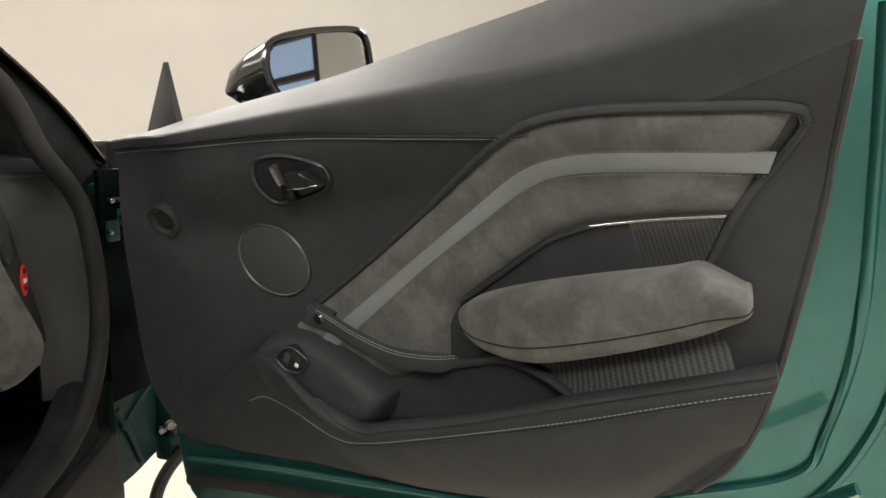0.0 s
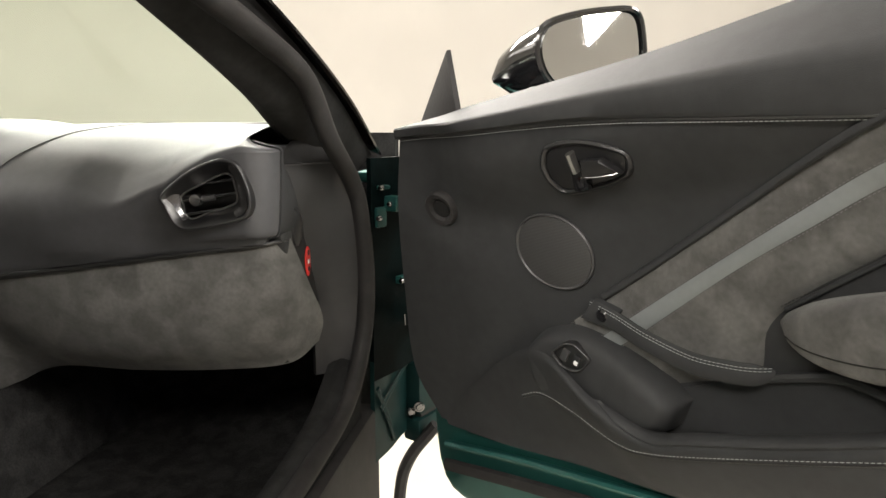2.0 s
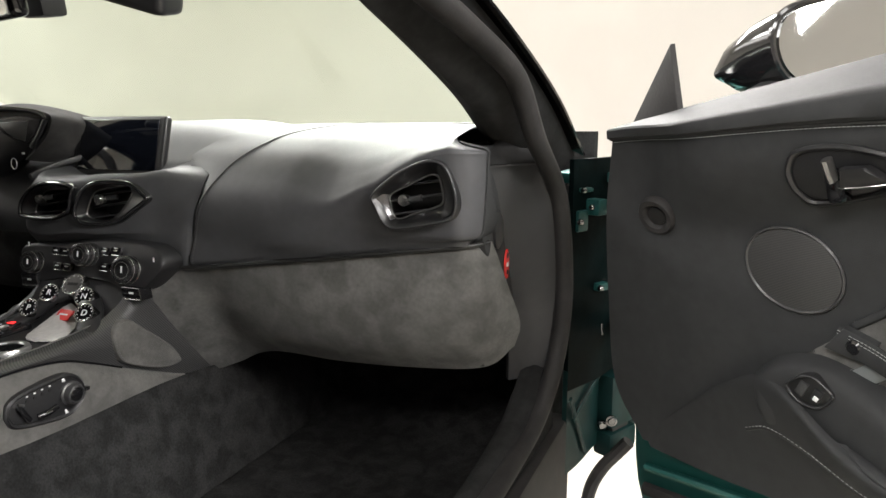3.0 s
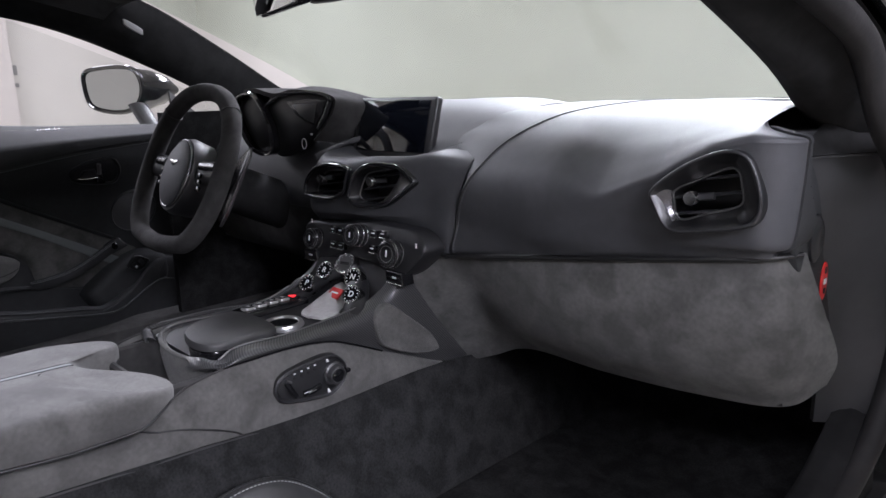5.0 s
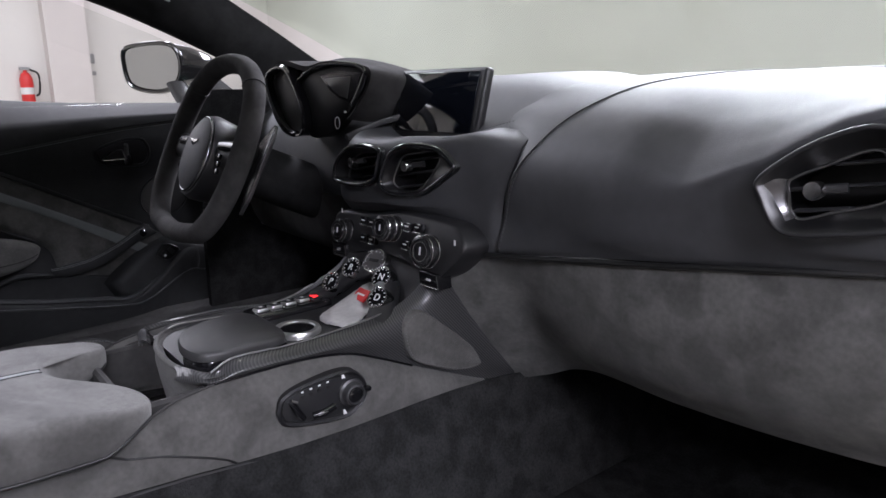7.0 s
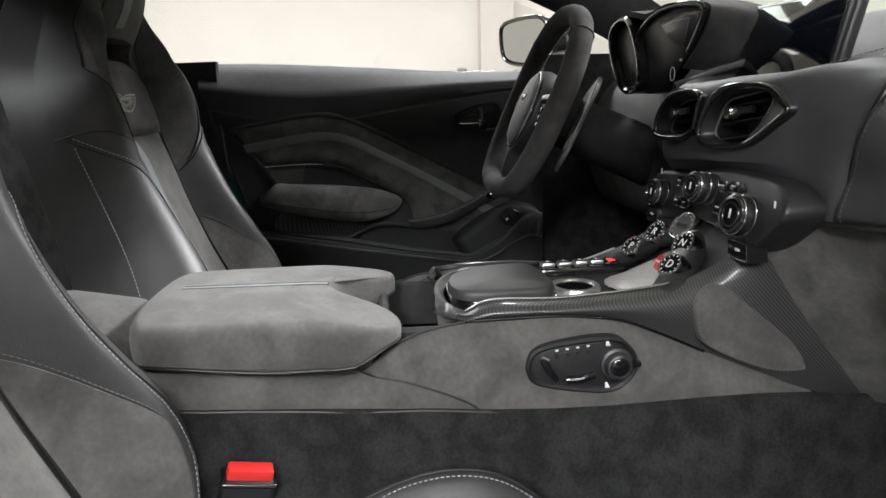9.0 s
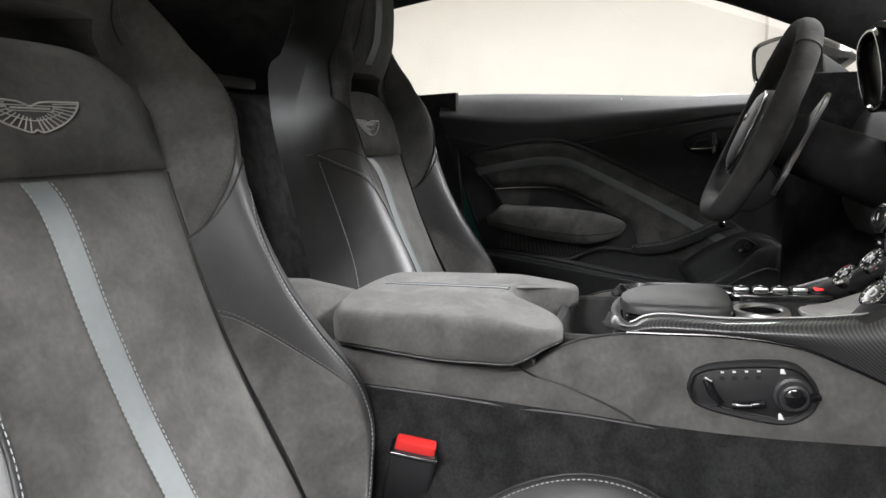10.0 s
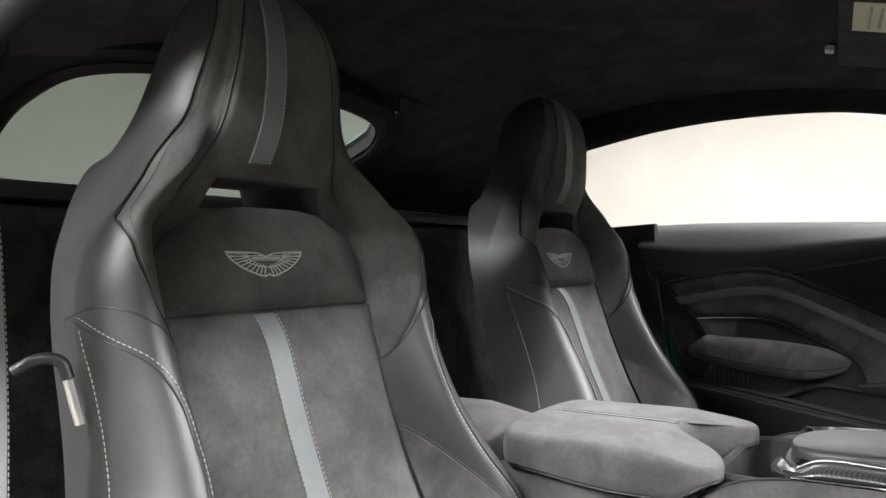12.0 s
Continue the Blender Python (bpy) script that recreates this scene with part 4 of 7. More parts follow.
    part("lever", plate([(0.298, -0.088), (0.325, -0.090), (0.342, -0.112), (0.290, -0.112)], on, 0.004, 0.020, 0.004), SATIN, hd, "satin black release lever")
    part("lever_edge", sweep(line([(0.290, -0.110), (0.315, -0.112), (0.342, -0.111)], 12, 0.021), 0.0012), CHROME, hd)
    part("lock_button", sweep(line([(0.291, -0.076), (0.289, -0.100)], 6, 0.020), 0.005, 0.007), SATINMETAL, hd, "satin metal lock button")
    part("lever_base", rbox(0.022, 0.040, 0.016, 0.006, m @ pose(0.283, -0.108, skin(0.283, -0.108) + 0.006)), GLOSS, hd)
    # keyhole bush
    part("access_bush", lathe([(0.029, -0.004), (0.029, 0.004), (0.026, 0.008), (0.020, 0.007), (0.017, 0.003), (0.016, 0.001), (0.0, 0.001)], m @ pose(0.014, -0.128, skin(0.014, -0.128) + 0.004, 16, 0, 0), 36), RUBBER, d, "round black rubber bush")
    # black disc for the shade inside the hole
    part("bush_hole", lathe([(0.0135, -0.004), (0.0135, 0.0035), (0.0, 0.0035)], m @ pose(0.015, -0.128, skin(0.014, -0.128) + 0.004, 16, 0, 0), 30), BLACKMARK, d)
    # loudspeaker
    sr = part("speaker_ring", frame_ring([(0.198 + 0.060 * math.cos(k) - 0.010 * math.sin(k), -0.211 + 0.056 * math.sin(k)) for k in np.linspace(0, 2 * np.pi, 12, endpoint=False)], on, 0.0040, 0.0, 0.006, 60, 0.002), VENTGREY, d, "satin grey speaker ring")
    part("speaker_mesh", plate([(0.198 + 0.056 * math.cos(k) - 0.010 * math.sin(k), -0.211 + 0.052 * math.sin(k)) for k in np.linspace(0, 2 * np.pi, 12, endpoint=False)], on, 0.0, 0.0045, 0.001, 60), MESHM, sr, "fine perforated mesh")
    # quarter fin at the glass corner
    part("glass_fin", plate([(-0.10, 0.006), (0.043, 0.103), (0.034, 0.006)], lambda u, v, w: at(u, v, w - 0.088 - 0.40 * (0.043 - u)), -0.006, 0.006, 0.003), RUBBER, d, "black triangular window fin")
    # mirror
    dv, du = (-0.022, 0.0) if lever_out else (0.03, -0.035)
    mi = part("mirror_housing", rings(np.stack([crv(np.array(c), 30, True) for c in mirror_rings(at, dv, du)])), GLOSS, d, "gloss black mirror housing")
    part("mirror_foot", sweep(crv([at(0.03, -0.03, -0.13), at(0.05, -0.005, -0.20), at(0.06, dv + 0.035, -0.28)], 14), 0.03, 0.012, 12), SATIN, mi)
    go = mirror_rings(at, dv, du)[-1]
    cen = np.mean(np.array(go), 0)
    gl = bmesh.new()
    nrm = np.cross(np.array(go[3]) - cen, np.array(go[0]) - cen)
    nrm /= np.linalg.norm(nrm)
    want = np.array(m.to_3x3() @ Vector((1, 0, 0.5)))
    nrm *= 1 if nrm @ want > 0 else -1
    ring = crv((np.array(go) - cen) * 0.86 + cen + nrm * 0.004, 40, True)
    vs = [gl.verts.new(p) for p in ring]
    gl.faces.new(vs)
    ext = bmesh.ops.extrude_face_region(gl, geom=gl.faces[:])
    for v in [e for e in ext["geom"] if isinstance(e, bmesh.types.BMVert)]:
        v.co -= Vector(nrm) * 0.004
    bmesh.ops.recalc_face_normals(gl, faces=gl.faces)
    part("mirror_glass", gl, MIRROR, mi, "silvered mirror glass", smooth=False)
    part("mirror_rim", sweep(crv((np.array(go) - cen) * 0.96 + cen + nrm * 0.003, 40, True), 0.006, 0.006, 8, True, up=tuple(nrm)), GLOSS, mi)
    return d


def mirror_rings(at, dv=0.0, du=0.0):
    """Outlines of the mirror housing, from its front tip to the rim of the glass."""
    out = []
    for (u, w), (u2, w2), v0, v1 in (((-0.045, -0.30), (0.02, -0.40), 0.060, 0.095), ((-0.02, -0.285), (0.07, -0.43), 0.032, 0.125), ((0.03, -0.275), (0.13, -0.455), 0.015, 0.146), ((0.072, -0.272), (0.185, -0.462), 0.012, 0.152)):
        def p(f, g):
            return at(du + u + (u2 - u) * f, dv + v0 + (v1 - v0) * g, w + (w2 - w) * f)
        out.append([p(0.0, 0.62), p(0.10, 0.92), p(0.35, 1.0), p(0.72, 0.98), p(0.96, 0.90), p(1.0, 0.62), p(0.92, 0.16), p(0.6, 0.0), p(0.25, 0.02), p(0.05, 0.25)])
    return out


DOOR_R = Matrix(((0.825, -0.227, -0.518, 0.921), (-0.536, -0.024, -0.844, 0.647), (0.179, 0.974, -0.141, 0.959), (0, 0, 0, 1)))
DOOR_L = Matrix(((0, 0, 1, -0.88), (-1, 0, 0, 0.64), (0, 1, 0, 0.914), (0, 0, 0, 1)))
car_door("passenger_door", "wide-open passenger door with black leather card and charcoal suede band", DOOR_R, True)
car_door("driver_door", "closed driver door with black leather card and charcoal suede band", DOOR_L, False)
# driver's side glass
g = patch([[(-0.885, y, 0.93), (-0.84, y + dy, (0.93 + z) / 2 + 0.01), (-0.745, y + dy * 2, z)] for y, z, dy in ((0.70, 0.955, 0.0), (0.35, 1.10, 0.0), (0.05, 1.20, 0.0), (-0.2, 1.215, 0.0), (-0.50, 1.18, 0.0))], 20, 10)
wl_ = part("side_window", shell(g, 0.004), SIDEGLASS, body, "closed driver side window glass")
wl_.visible_shadow = False


# ---- dashboard ----
dash = thing("dashboard", "black leather dashboard with a charcoal suede glovebox panel", "dashboard", (XC, 0.8, 0.5))


def air_vent(parent, outline, y0, lean, knob, core, slats, label, body_mat, edge_mat, rim=0.0028):
    """An air vent: a rounded rim, a funnel that narrows to the core outline, slats and a turning knob, facing the seats."""
    o = crv(outline, 72, True)
    c = o.mean(0)

    def at(u, v, w):
        return Vector((u, y0 - w + lean * (u - c[0]), v))

    deep = crv(core, 72, True)
    inner = inset2(o, 0.009)
    # the core's points are turned to start beside the rim's
    k = int(np.argmin(np.linalg.norm(deep - inner[0], axis=1)))
    deep = np.roll(deep, -k, 0)
    g = np.array([[at(*q, w) for q in ring] for ring, w in ((o, -0.014), (o, 0.003), (inset2(o, 0.0015), 0.0065), (inset2(o, 0.005), 0.008), (inner, 0.004), (inner * 0.7 + deep * 0.3, -0.003), (inner * 0.3 + deep * 0.7, -0.009), (deep, -0.012), (deep, -0.06))])
    bm = bmesh.new()
    add_grid(bm, g, wrap=True)
    bmesh.ops.recalc_face_normals(bm, faces=bm.faces)
    v = part("air_vent", bm, body_mat, parent, label)
    part("vent_rim", sweep(np.array([at(*q, 0.0065) for q in inset2(o, rim)]), rim, rim, 10, True, up=(0, 1, 0)), edge_mat, v, "smooth dark rim")
    part("vent_edge", sweep(np.array([at(*q, -0.011) for q in inset2(deep, -0.0005)]), 0.0016, 0.0016, 6, True, up=(0, 1, 0)), SATINMETAL, v)
    # black sheet for the shade inside the duct
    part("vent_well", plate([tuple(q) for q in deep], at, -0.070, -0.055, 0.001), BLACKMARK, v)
    lo, hi = deep[:, 1].min(), deep[:, 1].max()
    for k in range(slats):
        z = lo + (hi - lo) * (k + 0.6) / (slats + 0.2)
        xs = [a[0] + (b[0] - a[0]) * (z - a[1]) / (b[1] - a[1]) for a, b in zip(deep, np.roll(deep, -1, 0)) if (a[1] - z) * (b[1] - z) < 0]
        if len(xs) >= 2:
            part("slat", sweep(np.array([at(x, z + 0.16 * (x - c[0]), -0.022) for x in np.linspace(min(xs), max(xs), 5)]), 0.012, 0.0022, 8), VENTGREY, v)
    kx, kz = knob
    kb = part("vent_knob", lathe([(0.004, -0.03), (0.005, -0.012), (0.0085, -0.010), (0.0095, 0.0), (0.0085, 0.003), (0.0, 0.002)], Matrix.Translation(at(kx, kz, 0.001)) @ pose(0, 0, 0, 90, 0, 0), 24), CHROME, v, "knurled metal knob")
    part("knob_wing", sweep(np.array([at(kx - 0.004, kz, -0.006), at(kx + 0.026, kz + 0.004, -0.010)]), 0.004, 0.005, 8), SATIN, kb)
    return v


def dashboard():
    # passenger upper pad: columns run across, rows from the suede seam over the ridge to the windscreen
    def profile(x):
        xb = (0.165, 0.24, 0.34, 0.45, 0.54, 0.62, 0.672)
        yb = float(np.interp(x, xb, (0.585, 0.595, 0.605, 0.612, 0.618, 0.622, 0.624)))
        zb = float(np.interp(x, xb, (0.716, 0.724, 0.737, 0.750, 0.762, 0.772, 0.779)))
        zr = float(np.interp(x, (0.40, 0.459, 0.513, 0.55, 0.583, 0.62, 0.65, 0.672), (0.826, 0.842, 0.866, 0.880, 0.899, 0.917, 0.926, 0.931)))
        soft = [(yb + 0.006, zb), (yb, zb + 0.010), (0.594, 0.768), (0.590, 0.80), (0.592, 0.826), (0.600, 0.850), (0.614, 0.872), (0.640, 0.900), (0.680, 0.928), (0.74, 0.953), (0.83, 0.967), (0.93, 0.971), (1.02, 0.957)]
        hard = [(yb + 0.006, zb), (yb, zb + 0.010), (0.608, 0.800), (0.602, (0.80 + zr) / 2), (0.600, zr - 0.014), (0.5995, zr - 0.004), (0.604, zr + 0.004)]
        hard += [(y, zr + 0.004 + (0.966 - zr) * k) for y, k in ((0.622, 0.20), (0.66, 0.50), (0.73, 0.82))] + [(0.83, 0.967), (0.93, 0.971), (1.02, 0.957)]
        f = sm((x - 0.36) / 0.15)
        return crv([(p[0] * (1 - f) + q[0] * f, p[1] * (1 - f) + q[1] * f) for p, q in zip(soft, hard)], 96)

    seam = crv([(0.174, 0.586, 0.716), (0.177, 0.586, 0.756), (0.191, 0.588, 0.823), (0.204, 0.605, 0.875), (0.222, 0.645, 0.920), (0.25, 0.70, 0.948), (0.30, 0.80, 0.965), (0.37, 0.93, 0.972), (0.42, 1.02, 0.957)], 96)
    grid = []
    for k in np.linspace(0, 1, 130):
        col = []
        for i in range(96):
            x = seam[i, 0] + (0.672 - seam[i, 0]) * k
            y, z = profile(x)[i]
            col.append((x, y, z))
        grid.append(col)
    g = np.array(grid)
    last = g[-1]
    yc = 0.648
    k0 = int(np.argmin(np.abs(last[:, 1] - yc) + (last[:, 2] < 0.9)))
    turn = []
    for a in np.linspace(0, math.pi / 2, 16):
        turn.append([(0.672 + (yc - p[1]) * math.sin(a) * 1.0, yc - (yc - p[1]) * math.cos(a), p[2] - 0.010 * math.sin(a) * sm(1 - (k0 - i) / 30)) for i, p in enumerate(last[:k0 + 1])])
    for j in range(k0 + 1, 96, 2):
        turn.append([(0.672 + (yc - p[1]), last[j, 1], p[2] - 0.010 * sm(1 - (k0 - i) / 30) + (last[j, 2] - last[k0, 2]) * sm(i / k0)) for i, p in enumerate(last[:k0 + 1])])
    # the end face stops at the gap before the side panel
    gz, gy = (0.60, 0.66, 0.76, 0.82, 0.88, 0.92, 0.96), (0.865, 0.81, 0.76, 0.71, 0.66, 0.655, 0.652)
    face = []
    for r in turn[15:]:
        row = []
        for (x, y, z), (_, y0, z0) in zip(r, turn[15]):
            end = max(float(np.interp(z0, gz, gy)), y0 + 0.004)
            f = min(1.0, (end - y0) / max(y - y0, 1e-6))
            row.append((x, y0 + (y - y0) * f, z0 + (z - z0) * f))
        face.append(row)
    face = np.array(face)
    bm = bmesh.new()
    add_grid(bm, g)
    add_grid(bm, np.array(turn[:16]))
    bmesh.ops.remove_doubles(bm, verts=bm.verts, dist=1e-5)
    bmesh.ops.recalc_face_normals(bm, faces=bm.faces)
    vent_p = [(0.550, 0.860), (0.583, 0.889), (0.620, 0.909), (0.650, 0.917), (0.672, 0.911), (0.685, 0.890), (0.694, 0.858), (0.690, 0.834), (0.674, 0.822), (0.628, 0.812), (0.588, 0.807), (0.569, 0.816), (0.555, 0.840)]
    part("upper_pad", cut(bm, [inset2(crv(vent_p, 60, True), 0.006)]), DASHLEATHER, dash, "black leather dash pad")
    # darker leather than the pad: the end's shade is put into the colour
    part("end_face", shell(face, 0.003, (1, 0, 0)), LEATHER, dash, "black leather end of the dash")
    part("dash_corner", plate([(0.60, 0.76), (0.690, 0.705), (0.715, 0.74), (0.735, 0.90), (0.62, 0.98)], on_z(0.934), -0.012, 0.0, 0.003), LEATHER, dash, "black corner trim under the pillar")
    part("pad_seam", sweep(np.array([(p[0] - 0.0005, p[1] - 0.0003, p[2] + 0.0003) for p in g[0, 2:92]]), 0.0011), BLACKMARK, dash)
    part("seam_stitching", stitch_line(crv(g[1, 2:90:4], 260) + [0.001, -0.0006, 0.0006], 0.006, 0.004, 0.0007), DARKTHREAD, dash)
    # shoulder between the centre stack and the pad
    gus = []
    for i in list(range(3, 95, 2)) + [95]:
        x, y, z = g[0, i]
        w = 0.03 + 0.12 * sm((z - 0.84) / 0.08)
        gus.append([(x + 0.003 - w * k, y + 0.0006 + 0.03 * k * k * (1 - sm((z - 0.93) / 0.03)), z - 0.0008 + 0.004 * k * (1 - k)) for k in np.linspace(0, 1, 16)])
    part("pad_shoulder", shell(np.array(gus), 0.004, (0, -1, 0.6)), DASHLEATHER, dash, "black leather dash shoulder")
    # dash end beside the door
    o = [(0.665, 0.895), (0.700, 0.895), (0.742, 0.845), (0.775, 0.765), (0.815, 0.69), (0.845, 0.62), (0.84, 0.598), (0.79, 0.63), (0.725, 0.70), (0.668, 0.778), (0.646, 0.83)]
    ec = part("end_cap", plate(o, on_x(0.706), -0.03, 0.005, 0.005, 60), LEATHER, dash, "black dash end cap")
    part("round_plug", lathe([(0.026, 0.0), (0.026, 0.004), (0.018, 0.009), (0.0, 0.009)], pose(0.711, 0.725, 0.795, 0, 90, 0) @ Matrix.Diagonal((1.25, 0.7, 1, 1)), 30), SATIN, ec, "round black plug")
    st = part("warning_sticker", plate([(0.776 + 0.013 * math.cos(k), 0.727 + 0.027 * math.sin(k)) for k in np.linspace(0, 2 * np.pi, 16, endpoint=False)], on_x(0.712), 0.0, 0.0015, 0.0004, 40), RED, ec, "red oval warning sticker")
    part("print_mark", plate([(0.774, 0.738), (0.782, 0.738), (0.782, 0.746), (0.774, 0.746)], on_x(0.7137), 0.0, 0.0004, 0.0001, 12), BLACKMARK, st)
    part("print_bar", plate([(0.773, 0.722), (0.784, 0.722), (0.784, 0.730), (0.773, 0.730)], on_x(0.7137), 0.0, 0.0004, 0.0001), WHITEMARK, st)
    part("print_mark", plate([(0.774, 0.710), (0.782, 0.708), (0.782, 0.716), (0.774, 0.716)], on_x(0.7137), 0.0, 0.0004, 0.0001, 12), BLACKMARK, st)
    # suede glovebox panel
    net = [[(0.084, 0.545, 0.705), (0.086, 0.558, 0.640), (0.090, 0.600, 0.56), (0.092, 0.672, 0.478)],
           [(0.115, 0.563, 0.707), (0.115, 0.580, 0.640), (0.122, 0.633, 0.56), (0.128, 0.693, 0.480)],
           [(0.18, 0.600, 0.714), (0.18, 0.625, 0.645), (0.18, 0.665, 0.575), (0.175, 0.70, 0.498)],
           [(0.26, 0.608, 0.723), (0.26, 0.620, 0.655), (0.26, 0.65, 0.585), (0.26, 0.70, 0.532)],
           [(0.42, 0.616, 0.743), (0.42, 0.612, 0.665), (0.42, 0.638, 0.590), (0.42, 0.695, 0.535)],
           [(0.58, 0.628, 0.766), (0.58, 0.622, 0.685), (0.58, 0.642, 0.605), (0.58, 0.695, 0.545)],
           [(0.68, 0.650, 0.778), (0.69, 0.645, 0.700), (0.70, 0.662, 0.625), (0.70, 0.705, 0.560)],
           [(0.712, 0.70, 0.780), (0.735, 0.715, 0.705), (0.75, 0.74, 0.635), (0.735, 0.76, 0.585)]]
    g = patch(net, 70, 30)
    part("glovebox_panel", shell(g, 0.015, (0, -1, 0)), BRUSHED, dash, "charcoal suede glovebox panel")
    under = patch([[(x, 0.70, z), (x, 0.85, z + 0.005), (x, 1.25, z + 0.02)] for x, z in ((0.13, 0.478), (0.26, 0.532), (0.45, 0.536), (0.70, 0.562))], 20, 10)
    part("underside", shell(under, 0.01, (0, 0, -1)), SATIN, dash)
    part("seam_gap", sweep(crv([(0.155, 0.582, 0.713), (0.26, 0.602, 0.722), (0.42, 0.611, 0.743), (0.58, 0.623, 0.765), (0.68, 0.642, 0.777), (0.714, 0.682, 0.781)], 40), 0.0035), BLACKMARK, dash)
    # passenger vent
    core = [(0.577, 0.860), (0.610, 0.877), (0.640, 0.891), (0.655, 0.890), (0.661, 0.872), (0.663, 0.852), (0.650, 0.843), (0.615, 0.832), (0.590, 0.823), (0.580, 0.830), (0.577, 0.845)]
    pv = air_vent(dash, vent_p, 0.5975, 0.05, (0.603, 0.853), core, 3, "black air vent with a satin metal edge", VENTBLACK, SATIN)
    fl = np.array([[(u, 0.5975 - w + 0.05 * (u - 0.62), v) for u, v in crv(r, 16)] for r, w in (([(0.558, 0.862), (0.5585, 0.844), (0.566, 0.824), (0.574, 0.816)], 0.004), ([(0.566, 0.862), (0.567, 0.845), (0.573, 0.828), (0.580, 0.821)], -0.001), ([(0.574, 0.862), (0.575, 0.847), (0.579, 0.831), (0.586, 0.824)], -0.010))])
    part("vent_flash", shell(fl, 0.002, (0, -1, 0)), RIMMETAL, pv, "smoked satin metal vent flash")
    fl = np.array([[(u, 0.5975 - w + 0.05 * (u - 0.62), v) for u, v in crv(r, 24)] for r, w in (([(0.664, 0.910), (0.678, 0.893), (0.687, 0.860), (0.684, 0.838), (0.670, 0.828)], 0.0078), ([(0.660, 0.906), (0.673, 0.889), (0.681, 0.860), (0.679, 0.841), (0.666, 0.832)], 0.0055), ([(0.657, 0.901), (0.668, 0.886), (0.675, 0.860), (0.673, 0.844), (0.662, 0.836)], 0.001))])
    part("vent_flash", shell(fl, 0.002, (0, -1, 0)), VENTBLACK, pv, "smoked black vent lip")
    # demister grille
    gr = part("demister_grille", plate([(0.46, 0.90), (0.56, 0.865), (0.66, 0.86), (0.68, 0.90), (0.62, 0.96), (0.48, 0.96)], on_z(0.952), 0.0, 0.020, 0.004, 40), DASHLEATHER, dash, "grey-black demister plate")
    for k in range(5):
        part("grille_slot", rbox(0.07 - 0.006 * k, 0.003, 0.001, 0.0, pose(0.60, 0.905 + 0.009 * k, 0.9722)), BLACKMARK, gr)
    # centre and driver side top
    net = []
    for x, h in ((-0.78, -0.03), (-0.66, 0.0), (-0.5, 0.01), (-0.3, 0.012), (-0.15, 0.01), (0.0, 0.012), (0.10, 0.01), (0.175, 0.0)):
        net.append([(x, 1.02, 0.955 + h), (x, 0.90, 0.968 + h), (x, 0.78, 0.955 + h * 0.5), (x, 0.70, 0.915), (x, 0.64, 0.87), (x, 0.61, 0.80), (x, 0.605, 0.72), (x, 0.64, 0.62)])
    part("centre_pad", cut(shell(patch(net, 80, 60), 0.012, (0, -1, 0.6)), [[(-0.21, 0.77), (-0.21, 0.88), (0.15, 0.88), (0.15, 0.77)]]), DASHLEATHER, dash, "black leather upper dash")
    # shoulders of the centre stack
    net = [[(0.174, 0.60, 0.705), (0.176, 0.594, 0.76), (0.184, 0.596, 0.81), (0.194, 0.614, 0.868), (0.198, 0.640, 0.890)],
           [(0.158, 0.588, 0.705), (0.160, 0.584, 0.76), (0.164, 0.588, 0.81), (0.165, 0.606, 0.870), (0.166, 0.645, 0.892)],
           [(0.122, 0.588, 0.735), (0.122, 0.579, 0.765), (0.122, 0.579, 0.80), (0.112, 0.584, 0.878), (0.112, 0.640, 0.893)],
           [(0.075, 0.58, 0.745), (0.075, 0.567, 0.768), (0.075, 0.563, 0.79), (0.07, 0.566, 0.878), (0.07, 0.660, 0.870)],
           [(0.0, 0.575, 0.745), (0.0, 0.549, 0.77), (0.0, 0.541, 0.782), (0.0, 0.546, 0.876), (0.0, 0.665, 0.866)],
           [(-0.05, 0.57, 0.745), (-0.05, 0.542, 0.768), (-0.05, 0.533, 0.782), (-0.05, 0.538, 0.872), (-0.05, 0.665, 0.866)],
           [(-0.13, 0.57, 0.738), (-0.14, 0.540, 0.758), (-0.14, 0.533, 0.78), (-0.13, 0.542, 0.872), (-0.13, 0.665, 0.868)],
           [(-0.19, 0.59, 0.72), (-0.195, 0.560, 0.75), (-0.197, 0.548, 0.79), (-0.185, 0.575, 0.874), (-0.185, 0.67, 0.900)],
           [(-0.225, 0.65, 0.70), (-0.235, 0.63, 0.76), (-0.24, 0.63, 0.80), (-0.235, 0.650, 0.88), (-0.21, 0.70, 0.925)]]
    vent_l = [(-0.181, 0.801), (-0.174, 0.829), (-0.142, 0.856), (-0.102, 0.867), (-0.050, 0.867), (-0.027, 0.859), (-0.033, 0.840), (-0.043, 0.814), (-0.061, 0.803), (-0.089, 0.795), (-0.137, 0.793), (-0.167, 0.795)]
    vent_r = [(-0.019, 0.851), (0.006, 0.869), (0.041, 0.873), (0.077, 0.868), (0.099, 0.852), (0.108, 0.838), (0.091, 0.822), (0.057, 0.798), (0.033, 0.790), (-0.009, 0.788), (-0.030, 0.797), (-0.035, 0.814)]
    holes = [inset2(crv(o, 60, True), 0.005) for o in (vent_l, vent_r)]
    part("stack_shroud", cut(shell(patch(net, 130, 80), 0.01, (0, -1, 0.4)), holes), DASHLEATHER, dash, "black leather centre stack")
    part("shroud_stitching", stitch_line(crv([(0.072, 0.568, 0.880), (0.098, 0.590, 0.885), (0.120, 0.630, 0.897), (0.140, 0.655, 0.905)], 60), 0.005, 0.0035, 0.0007), DARKTHREAD, dash)
